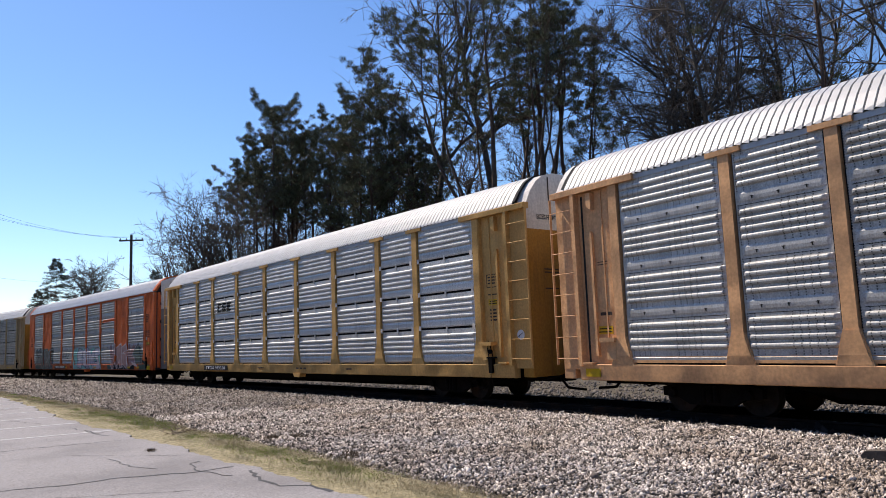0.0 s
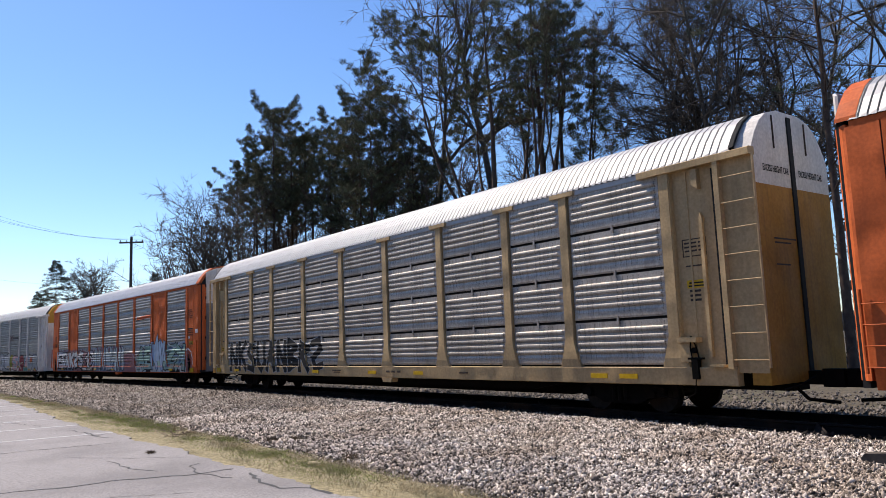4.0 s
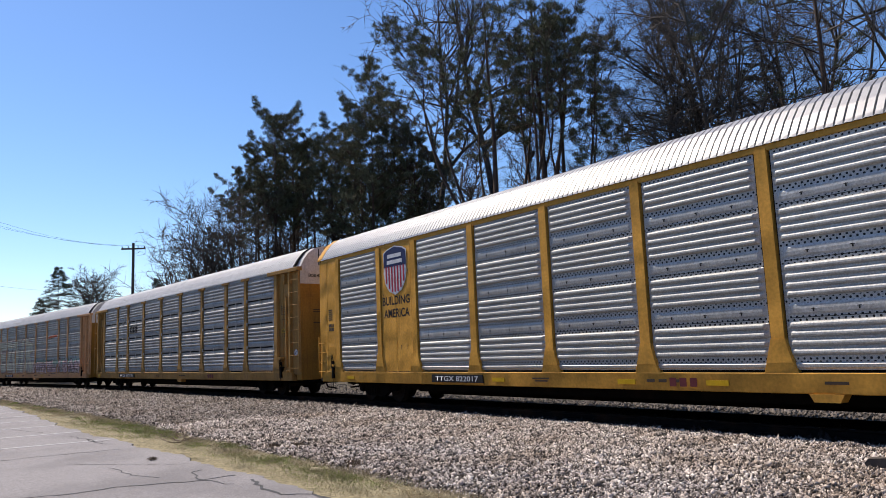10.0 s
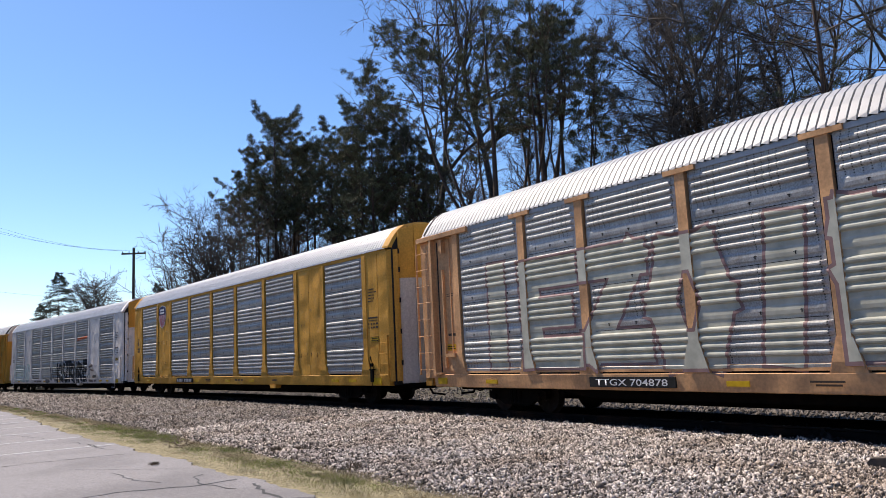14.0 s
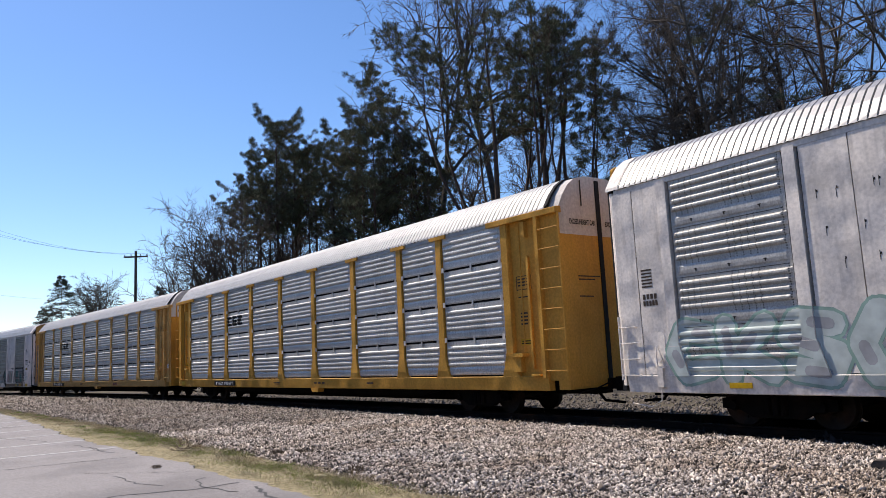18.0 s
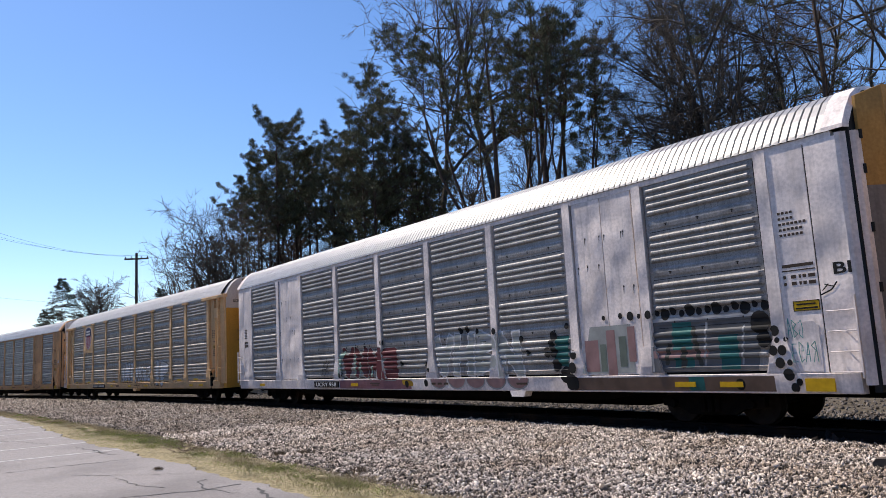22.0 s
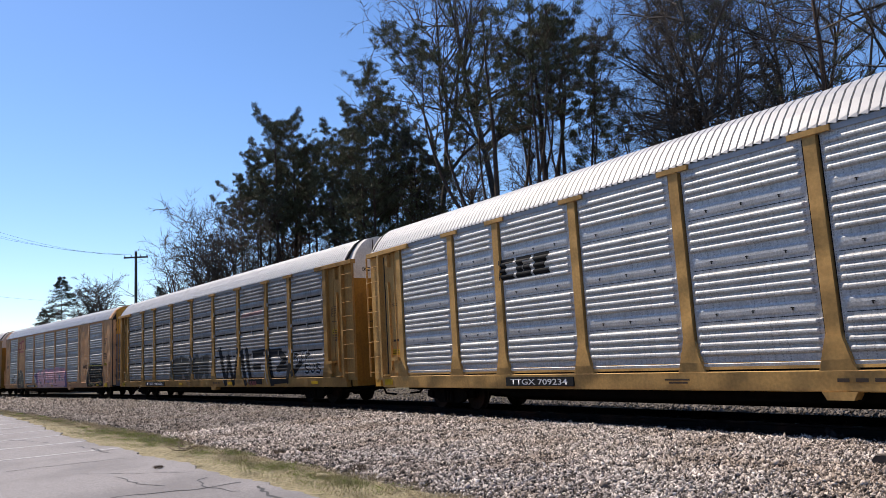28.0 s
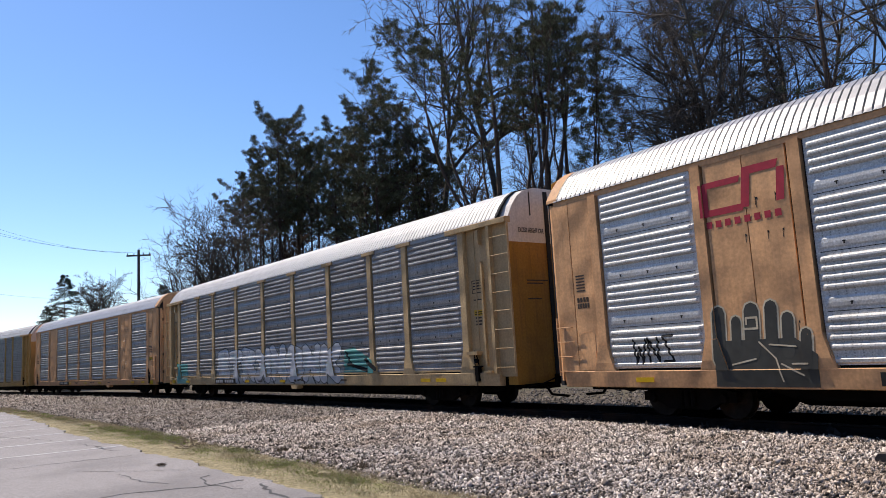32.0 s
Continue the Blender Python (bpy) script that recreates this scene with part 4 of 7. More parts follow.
def turned(rng):
    """A form like a letter that spells nothing: strokes of one, mirrored."""
    rows = STROKES[rng.choice("SREKBAGZ")]
    return [(1 - a, b, 1 - p, q) for a, b, p, q in rows] if rng.random() < 0.5 else [(a, 1 - b, p, 1 - q) for a, b, p, q in rows]


def sprayed(c, index, x0, x1, z0, z1, word, fill, outline, halo=None, weight=0.26, seed=1, slant=0.0, square=False, shadow=None, under=None, line=0.05):
    """A sprayed piece along the side, letter by letter: soft ground, shadow, outline, fill, sheen. A dot in the word stands for a form that spells nothing."""
    st, sheets = TRAIN[index][0], TRAIN[index][3]
    rng = random.Random(seed)
    x0, x1 = x0 * LONG, x1 * LONG
    n = len(word)
    cell = (x1 - x0) / n
    h = z1 - z0
    r = weight * min(cell, h) * 0.5
    for i, ch in enumerate(word):
        rows = STROKES.get(ch) or turned(rng)
        tilt, lift, grow = rng.uniform(-0.08, 0.08) + slant, rng.uniform(-0.04, 0.05), rng.uniform(0.92, 1.06)
        strokes = []
        for a, b, p, q in rows:
            (ax, az), (bx, bz) = ((x0 + cell * (i + 0.06 + 0.88 * u) + tilt * (v - 0.5) * h, z0 + r + (h - 2 * r) * min(1.08, max(-0.05, v * grow + lift))) for u, v in ((a, b), (p, q)))
            strokes.append((ax, az, bx, bz))
        layers = []
        if halo:
            layers.append((halo, [capsule(*s, r + 0.17) for s in strokes]))
        if shadow:
            layers.append((shadow, [capsule(a + 0.07, b - 0.07, p + 0.07, q - 0.07, r + 0.04, square) for a, b, p, q in strokes]))
        if outline:
            layers.append((outline, [capsule(*s, r + line, square) for s in strokes]))
        layers.append((fill, [capsule(*s, r, square) for s in strokes]))
        if under:
            layers.append((under, [capsule(a + (p - a) * 0.1, b + (q - b) * 0.1, a + (p - a) * 0.55, b + (q - b) * 0.55, r * 0.45) for a, b, p, q in strokes[::2]]))
        sh, slots = Shape(), []
        for k, (mat, polys) in enumerate(layers):
            for j, poly in enumerate(polys):
                off = 0.0015 + 0.0004 * (i % 2) if mat is halo else 0.0036 + 0.0014 * k + 0.0066 * (i % 2)
                conform(sh, [(x, max(0.68, min(4.98, z))) for x, z in poly], st, sheets, off + 0.00012 * j)
            slots += [k] * (len(sh.f) - len(slots))
        me = sh.mesh("graffiti_letter")
        for mat, _ in layers:
            me.materials.append(mat)
        me.polygons.foreach_set("material_index", slots)
        part("graffiti_letter", me, layers[0][0], c)


def blotches(c, index, x0, x1, z0, z1, mat, count, size, seed, layer=0):
    """Soft sprayed patches."""
    st, sheets = TRAIN[index][0], TRAIN[index][3]
    rng = random.Random(seed)
    for j in range(count):
        x, z, r = LONG * rng.uniform(x0, x1), rng.uniform(z0, z1), size * rng.uniform(0.6, 1.3)
        n = 10
        poly = [(x + r * math.cos(6.28319 * i / n) * rng.uniform(0.95, 1.1) * 1.2, min(4.98, max(0.68, z + r * math.sin(6.28319 * i / n)))) for i in range(n)]
        sh = Shape()
        conform(sh, poly, st, sheets, 0.003 + 0.006 * layer + 0.0002 * j)
        part("paint_patch", weld(sh).mesh("paint_patch"), mat, c)


def outline_on(c, index, polys, mat, name, label="", off=0.006, level=None, long=LONG):
    """Outlines that follow the side, or lie flat at one level."""
    st, sheets = TRAIN[index][0], TRAIN[index][3]
    sh = Shape()
    for j, poly in enumerate(polys):
        poly = [(x * long, max(0.68, z)) for x, z in poly]
        if level is None:
            conform(sh, poly, st, sheets, off + 0.0002 * j)
        else:
            sh.slab(poly, level - off - 0.0002 * j, level - off + 0.005)
    return part(name, weld(sh).mesh(name), mat, c, label)


def lettering(c, words, x, z, height, y, mat, turn=None, bold=0.0, width=None):
    """Words in the built-in font, standing on the side of a car."""
    cu = bpy.data.curves.new("lettering", "FONT")
    cu.body, cu.size, cu.offset, cu.resolution_u = words, height / 0.72, bold, 3
    cu.align_x = "CENTER"
    tmp = bpy.data.objects.new("lettering", cu)
    me = bpy.data.meshes.new_from_object(tmp)
    bpy.data.objects.remove(tmp)
    bpy.data.curves.remove(cu)
    k = 1.0
    if width and len(me.vertices):
        xs = [v.co.x for v in me.vertices]
        k = width / (max(xs) - min(xs))
    me.transform((turn or Matrix.Rotation(radians(90), 4, "X")) @ Matrix.Diagonal((k, 1, 1, 1)))
    me.materials.clear()
    return part("lettering", me, mat, c, "", (x, y, z))


def plate(c, words, x0, x1, plain=False):
    x0, x1 = x0 * LONG, x1 * LONG
    mid = (x0 + x1) / 2
    if not plain:
        part("number_panel", Shape().slab(rect(x0, 0.725, x1, 0.945), -1.592, -1.55).mesh("number_panel"), INK, c)
    lettering(c, words, mid, 0.765, 0.14, -1.596, STENCIL if plain else SIGNWHITE, None, 0.002, (x1 - x0) * 0.84)


def shield(c, index, x, top, size, level=None):
    """A striped shield with a dark head; its words are plain bars."""
    w, h = size * 0.42, size
    right = [(0.55, 0.91), (0.84, 0.76), (0.96, 0.55), (0.95, 0.2)]
    body = [(x - w * u, top - h * v) for u, v in right[::-1]] + [(x, top - h)] + [(x + w * u, top - h * v) for u, v in right]
    crest = [(x - w, top - h * 0.42), (x - w * 0.98, top - h * 0.12), (x - w * 0.7, top - h * 0.06), (x, top), (x + w * 0.7, top - h * 0.06), (x + w * 0.98, top - h * 0.12), (x + w, top - h * 0.42)]
    rim = [(x + (u - x) * 1.07, top - h * 0.5 + (v - top + h * 0.5) * 1.05) for u, v in body + crest[::-1]]
    outline_on(c, index, [rim], SIGNWHITE, "shield_rim", "", 0.012, level)
    outline_on(c, index, [body], SIGNWHITE, "shield", "", 0.016, level)
    bars = []
    for k in range(7):
        bx = x - w * 0.84 + k * w * 0.26
        drop = 0.88 - 0.36 * (abs(bx + w * 0.065 - x) / w) ** 2
        bars.append(rect(bx, top - h * min(0.96, drop + 0.1), bx + w * 0.13, top - h * 0.4))
    for one in bars:
        outline_on(c, index, [one], SIGNRED, "shield_stripe", "", 0.022, level)
    head = [(x - w, top - h * 0.42), (x + w, top - h * 0.42), (x + w * 0.98, top - h * 0.12), (x + w * 0.7, top - h * 0.06), (x, top), (x - w * 0.7, top - h * 0.06), (x - w * 0.98, top - h * 0.12)]
    outline_on(c, index, [head], NAVY, "shield_head", "", 0.022, level)
    for one in (rect(x - w * 0.62, top - h * 0.23, x + w * 0.62, top - h * 0.15), rect(x - w * 0.68, top - h * 0.36, x + w * 0.68, top - h * 0.28)):
        outline_on(c, index, [one], SIGNWHITE, "shield_bar", "", 0.028, level)


def badge(c, index, x0, x1, z0, z1, mat=INK):
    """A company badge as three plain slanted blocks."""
    w = (x1 - x0) / 3
    polys = []
    for k in range(3):
        a = x0 + k * w
        polys += [rect(a + 0.04, z0, a + w * 0.42, z1, 0.06), rect(a + 0.04, z1 - (z1 - z0) * 0.24, a + w * 0.92, z1, 0.02), rect(a + 0.06, z0, a + w * 0.92, z0 + (z1 - z0) * 0.24, 0.02)]
    polys += [rect(x0 + w * 1.5, z0, x0 + w * 1.9, z0 + (z1 - z0) * 0.6), rect(x0 + w * 2.2, z0, x0 + w * 2.55, z1, 0.25)]
    for j, one in enumerate(polys):
        outline_on(c, index, [one], mat, "badge_stroke", "", 0.006 + 0.0003 * j)


def bars(c, rows, mat, y, name="stencil"):
    sh = Shape()
    for x0, x1, z, h in rows:
        sh.slab(rect(x0, z, x1, z + h), y - 0.003, y)
    tagged(part(name, sh.mesh(name), mat, c), kind="stuff")


def stencils(c, index):
    """Small unreadable markings on the ends and the sill, reflectors and placards."""
    st, body = TRAIN[index][0], TRAIN[index][1]
    rng = random.Random(900 + index)
    ink = STENCIL if body != "orange" else INK
    y = -1.552 if st == "flat" else RECESS - 0.002
    rows = []
    if st == "flat":
        for k in range(5):
            rows += [(12.4 + 0.075 * j, 12.45 + 0.075 * j, 3.82 - 0.1 * k, 0.045) for j in range(rng.randint(4, 7))]
        rows += [(12.36, 12.96, 2.79, 0.022), (12.38, 12.94, 2.86, 0.055)]
        rows += [(x, x + w, 2.66 - 0.12 * j, 0.06) for x, w in ((12.38, 0.05), (12.52, 0.09), (12.66, 0.04), (12.73, 0.06), (12.83, 0.12)) for j in range(2)]
        rows += [(-12.9, -12.62, 3.2 - 0.07 * k, 0.035) for k in range(6)] + [(-12.9 + 0.1 * k, -12.83 + 0.1 * k, 2.6, 0.11) for k in range(4)] + [(-12.9 + 0.08 * k, -12.84 + 0.08 * k, 2.46, 0.11) for k in range(5)]
        part("placard", shared("placard", lambda: Shape().slab(rect(12.5, 2.08, 13.0 - 0.03, 2.26), -1.556, -1.55)), AMBER, c)
        bars(c, [(12.5, 12.97, 2.08, 0.012), (12.5, 12.97, 2.248, 0.012), (12.5, 12.512, 2.08, 0.18), (12.958, 12.97, 2.08, 0.18), (12.56, 12.9, 2.185, 0.028), (12.54, 12.93, 2.115, 0.028)], INK, -1.557, "placard_text")
        if index in (2, 4, 10):
            part("sticker", shared("sticker", lambda: Shape().rod((12.5, -1.558, 2.45), (12.5, -1.549, 2.45), 0.09, 0.09, 18)), SIGNWHITE, c)
            bars(c, [(12.45, 12.55, 2.455, 0.035), (12.46, 12.54, 2.41, 0.015)], INK, -1.5585, "sticker_text")
        if index in (4, 13, 15):
            lettering(c, "BI", 13.42, 2.66, 0.2, -1.554, {4: SIGNWHITE, 13: INK, 15: SIGNWHITE}[index], None, 0.006, 0.3)
        for k in (-1, 1):
            sh = []
            for i in range(12):
                px, pz = k * 8.26 + rng.uniform(-0.85, 0.85), rng.choice((4.1, 3.45, 2.9, 1.8))
                sh.append((px, px + 0.025, pz, 0.04))
                sh.append((px - 0.008, px, pz - rng.uniform(0.08, 0.16), 0.16))
            for px, pz in ((12.7, 3.28), (12.9, 3.31), (13.25, 3.3), (13.3, 4.2)):
                sh += [(px, px + 0.025, pz, 0.035), (px + 0.02, px + 0.03, pz - 0.1, 0.1)]
            bars(c, sh, INK, -1.543, "rivet")
        part("reflector", shared("end_reflector", lambda: Shape().slab(rect(12.56, 0.70, 13.07, 0.92), -1.574, -1.56)), AMBER, c)
    else:
        z = {1: 3.04, 7: 3.3, 8: 3.26, 12: 3.68, 14: 3.1}.get(index, 3.2)
        rows += [(12.5, 12.86, z - 0.2, 0.03)] + [(12.55, 12.8, z - 0.62 - 0.09 * k, 0.045) for k in range(4)]
        bars(c, [(12.45, 13.0, z + 0.34, 0.022), (12.45, 13.0, z, 0.022), (12.45, 12.472, z, 0.36), (12.978, 13.0, z, 0.36)] + [(12.5 + 0.16 * j, 12.62 + 0.16 * j, z + 0.26 - 0.08 * k, 0.035) for k in range(3) for j in range(3)], ink, RECESS - 0.002, "stencil_frame")
        zp = 1.79 if index in (11, 12, 16) else 2.57
        part("placard", shared(("end_placard", zp), lambda: Shape().slab(rect(12.5, zp, 12.93, zp + 0.16), RECESS - 0.006, RECESS)), AMBER, c)
        bars(c, [(12.55, 12.88, zp + 0.09, 0.028), (12.53, 12.9, zp + 0.03, 0.028)], INK, RECESS - 0.007, "placard_text")
        part("placard", shared("low_placard", lambda: Shape().slab(rect(-12.95, 1.68, -12.5, 1.86), RECESS - 0.006, RECESS)), AMBER, c)
        bars(c, [(-12.9, -12.55, 1.79, 0.025), (-12.92, -12.53, 1.72, 0.025)], INK, RECESS - 0.007, "placard_text")
        rows += [(-12.85, -12.5, 2.1, 0.07), (-12.85, -12.55, 3.3, 0.02), (-12.85, -12.55, 3.24, 0.02)]
        if index in (1, 7, 12):
            part("sticker", shared("round_sticker", lambda: Shape().rod((13.72, -1.483, 1.75), (13.72, -1.475, 1.75), 0.13, 0.13, 20)), SIGNWHITE, c)
            part("sticker_bar", shared("sticker_bar", lambda: Shape().slab(rect(13.62, 1.70, 13.66, 1.72) + [(13.82, 1.80), (13.78, 1.80)], -1.487, -1.482)), INK, c)
        part("reflector", shared("end_reflector_tall", lambda: Shape().slab(rect(-13.3, 0.74, -12.85, 0.92), -1.574, -1.56)), AMBER, c)
    bars(c, rows, ink, y)
    for x in (-11.0, -3.2, 0.6, 3.3, 9.9, 11.2):
        if rng.random() < 0.75 and index not in (1, 7, 11, 12, 16):
            part("reflector", shared("reflector", lambda: Shape().slab(rect(-0.24, 0.77, 0.24, 0.87), -1.574, -1.56)), AMBER, c, "", (x + rng.uniform(-0.3, 0.3), 0, 0))
    bars(c, [(1.4 + 0.3 * k, 1.6 + 0.3 * k, 0.82, 0.06) for k in range(3)] + [(-2.1, -1.5, 0.85, 0.035), (-2.0, -1.55, 0.79, 0.035), (5.1, 5.5, 0.82, 0.05)], ink, -1.568, "sill_stencil")


for i, c in enumerate(CARS):
    stencils(c, i)
    if TRAIN[i][0] == "post":
        for s in (1, -1):
            turn = Matrix.Rotation(radians(90 * s), 4, "Z") @ Matrix.Rotation(radians(90), 4, "X")
            if i in (1, 3, 7, 8, 14, 19, 0, 17, 16, 11, 12) and s > 0:
                lettering(c, "EXCESS HEIGHT CAR", s * 14.115, 4.72, 0.13, -0.62, INK, turn, 0.005, 0.95)
                lettering(c, "EXCESS HEIGHT CAR", s * 14.115, 4.72, 0.13, 0.72, INK, turn, 0.005, 0.95)
            bars_end = Shape()
            for k, (z, w) in enumerate(((3.4, 0.8), (3.32, 0.6), (2.9, 0.5))):
                lo, hi = sorted((s * 14.1, s * 14.115))
                bars_end.box(lo, hi, -0.9, -0.9 + w, z, z + 0.03)
            tagged(part("stencil", bars_end.mesh("stencil"), STENCIL, c), kind="stuff")

A, Bc, C, D, E, F, G, H, I, J, K, Lc, Mc, N, O, Pc, Q, Rc, Sc, Tc, U, V = CARS
# number panels on the sills
for c, words, x0, x1 in ((Bc, "TTGX 993360", -7.86, -5.17), (C, "TTGX 694909", -5.65, -3.01), (E, "TTGX 693672", -5.74, -3.23), (G, "TTGX 822017", -6.13, -3.86), (H, "TTGX 977170", -8.38, -5.59),
                         (Lc, "TTGX 995671", -8.28, -5.93), (Mc, "TTGX 982176", -8.6, -5.99), (N, "UCRY 958", -5.86, -4.09), (Q, "TTGX 709234", -6.85, -4.51), (Sc, "TTGX 696761", -5.98, -3.56), (I, "TTGX 704878", -6.93, -4.67), (Rc, "TTGX 940656", -8.31, -5.25)):
    plate(c, words, x0, x1)
bars(K, [(-6.07 + 0.2 * k, -5.94 + 0.2 * k, 0.77, 0.13) for k in (0, 1, 2, 3, 5, 6, 7, 8, 9, 10)], STENCIL, -1.569, "number_marking")
for c, x0, x1 in ((O, -6.94, -4.36), (Pc, -6.23, -3.79), (J, -6.1, -3.8), (U, -6.1, -3.8), (Tc, -6.9, -4.5), (V, -6.9, -4.5)):
    part("number_panel", Shape().slab(rect(x0, 0.725, x1, 0.945), -1.592, -1.55).mesh("number_panel"), INK, c)
    bars(c, [(x0 + (x1 - x0) * (0.06 + 0.09 * k), x0 + (x1 - x0) * (0.12 + 0.09 * k), 0.77, 0.13) for k in (0, 1, 2, 3, 5, 6, 7, 8, 9)], SPRAY["silver"], -1.593, "number_marking")
# badges
for c, i, x0, x1, z0, z1 in ((Bc, 1, -6.4, -4.8, 3.38, 3.8), (H, 7, -6.6, -5.2, 3.35, 3.75), (Lc, 11, -6.84, -5.08, 3.42, 3.85), (Mc, 12, -7.0, -5.0, 3.4, 3.85), (Q, 16, -6.91, -5.0, 3.44, 3.97), (Pc, 15, -7.0, -5.4, 3.35, 3.7)):
    badge(c, i, x0, x1, z0, z1)
outline_on(F, 5, [capsule(4.5, 3.25, 5.1, 3.75, 0.07, True), capsule(4.5, 3.7, 5.15, 3.3, 0.07, True)], SPRAY["maroon"], "badge")
for k in range(9):
    outline_on(F, 5, [rect(5.25 + 0.18 * k, 3.4, 5.36 + 0.18 * k, 3.6, 0.03)], INK, "badge_bar")
outline_on(Q, 16, [capsule(4.32, 3.35, 4.98, 3.8, 0.07, True), capsule(4.3, 3.8, 5.0, 3.4, 0.07, True)], SPRAY["maroon"], "badge")
for k in range(9):
    outline_on(Q, 16, [rect(5.1 + 0.185 * k, 3.5, 5.21 + 0.185 * k, 3.7, 0.03)], INK, "badge_bar")
part("sill_sign", Shape().slab(rect(5.84, 0.75, 6.26, 0.94), -1.575, -1.55).mesh("sill_sign"), SIGNWHITE, Q)
part("sill_sign_face", Shape().slab(rect(5.86, 0.77, 6.24, 0.92), -1.579, -1.575).mesh("sill_sign_face"), INK, Q)
for x in POSTS[1:-1]:
    part("reflector", shared("post_reflector", lambda: Shape().slab(rect(-0.32, 1.0, 0.32, 1.09), -1.592, -1.58)), AMBER, F, "", (x, 0, 0))
for c, x in ((Q, 5.0), (H, 5.5), (Mc, 5.27), (Rc, 5.85), (G, 2.3)):
    bars(c, [(x - 0.33 + 0.24 * k, x - 0.17 + 0.24 * k, 0.74, 0.17) for k in range(3)], SPRAY["maroon"], -1.569, "sill_badge")
shield(G, 6, -7.95, 4.95, 1.5)
lettering(G, "BUILDING", -8.28, 3.12, 0.27, -1.545, INK, None, 0.008, 1.6)
lettering(G, "AMERICA", -8.26, 2.72, 0.27, -1.545, INK, None, 0.008, 1.5)
part("prohibition_sticker", Shape().rod((13.35, -1.558, 3.04), (13.35, -1.549, 3.04), 0.14, 0.14, 24).mesh("prohibition_sticker"), SPRAY["pink"], G)
part("sticker_bar", Shape().slab([(13.24, 3.10), (13.27, 3.14), (13.46, 2.98), (13.43, 2.94)][::-1], -1.563, -1.557).mesh("sticker_bar"), INK, G)
outline_on(O, 14, [rect(-9.2, 3.12, -7.33, 4.98)], PAINT["cream"], "shield_plate", "", 0.0, -1.571, 1.0)
shield(O, 14, -7.94, 4.9, 1.52, -1.562)
shield(J, 9, -8.15, 4.9, 1.2)
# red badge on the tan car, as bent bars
outline_on(Sc, 18, [rect(-8.85, 4.5, -8.05, 4.62, 0.05), rect(-8.9, 3.95, -8.72, 4.6), rect(-8.85, 3.95, -8.0, 4.08), rect(-8.05, 4.0, -7.88, 4.75, 0.1), rect(-7.95, 4.6, -7.3, 4.75, 0.06), rect(-7.35, 4.0, -7.2, 4.6, 0.06)], SIGNRED, "badge")
for k in range(8):
    outline_on(Sc, 18, [rect(-8.8 + 0.2 * k, 3.72, -8.68 + 0.2 * k, 3.85)], SIGNRED, "badge_bar")
for c, i, x0, x1 in ((C, 2, 4.5, 6.85), (E, 4, 4.5, 6.85), (I, 8, 4.5, 6.7), (K, 10, 4.55, 6.75), (Rc, 17, 4.5, 6.7)):
    outline_on(c, i, [[(x0, 3.68), (x1 * 0.97, 3.74), (x1, 3.94), (x0 * 1.03, 3.84)]], SPRAY["orange" if i != 17 else "rose"], "sprayed_stripe", "", 0.004)
    outline_on(c, i, [[(x0, 3.63), (x1 * 0.9, 3.69), (x1 * 0.9, 3.715), (x0, 3.665)]], INK if i != 17 else SPRAY["silver"], "sprayed_stripe_shadow", "", 0.004)
# sprayed pieces
S = SPRAY


def fields(c, index, polys, mat, off=0.0025, name="graffiti_field"):
    """Flat sprayed areas."""
    for j, poly in enumerate(polys):
        outline_on(c, index, [poly], mat, name, "", off + 0.0002 * j, None, 1.0)


def swipes(c, index, rows, mat, off=0.012, square=False, name="graffiti_stroke"):
    """Strokes of the spray can: two ends and half the width."""
    fields(c, index, [capsule(*row, square) for row in rows], mat, off, name)


def scallops(c, index, x0, x1, z, r, mat, step, off=0.0022):
    """A cloudy upper edge."""
    n = max(1, int((x1 - x0) / step))
    fields(c, index, [[(x0 + step * (k + 0.5) + r * 1.25 * math.cos(math.tau * i / 10), z + 0.07 * math.sin(k * 2.3) + r * math.sin(math.tau * i / 10)) for i in range(10)] for k in range(n)], mat, off, "graffiti_cloud")


def dots(c, index, rows, mat, off=0.014):
    """Round dabs of the can: place and radius."""
    fields(c, index, [[(x + r * math.cos(math.tau * i / 12), max(0.69, z + r * 1.1 * math.sin(math.tau * i / 12))) for i in range(12)] for x, z, r in rows], mat, off, "graffiti_dab")


# orange car, pale pieces
blotches(C, 2, -10.9, -6.4, 0.74, 0.9, S["dark_green"], 26, 0.2, 3)
sprayed(C, 2, -10.9, -6.4, 0.72, 2.2, ".W..", S["smoke"], S["silver"], S["dark_green"], 0.36, 4, line=0.035, under=S["grey"])
sprayed(C, 2, -3.9, -2.2, 1.45, 1.85, ".....", INK, None, None, 0.1, 41)
fields(C, 2, [rect(-1.35, 0.7, 4.6, 1.8)], S["teal_light"])
scallops(C, 2, -1.3, 4.6, 1.86, 0.26, S["teal_light"], 0.45)
sprayed(C, 2, -0.45, 4.3, 0.72, 2.08, "S.M.", S["lilac"], INK, None, 0.38, 6, under=CHALK, line=0.04)
fields(C, 2, [rect(5.85, 0.69, 6.5, 0.99), rect(11.25, 0.69, 12.9, 0.99)], S["dark_green"])
fields(C, 2, [rect(6.5, 0.69, 10.6, 1.0)], INK, 0.003)
sprayed(C, 2, 6.0, 10.2, 0.8, 2.3, "....", S["rose"], CHALK, None, 0.38, 7, line=0.045, square=True)
swipes(C, 2, [(6.4, 1.1, 6.7, 0.72, 0.025), (7.6, 0.98, 8.0, 0.70, 0.02), (8.6, 0.98, 8.9, 0.70, 0.02), (9.4, 1.0, 9.6, 0.7, 0.02), (10.2, 1.1, 11.1, 0.9, 0.07)], CHALK, 0.02)
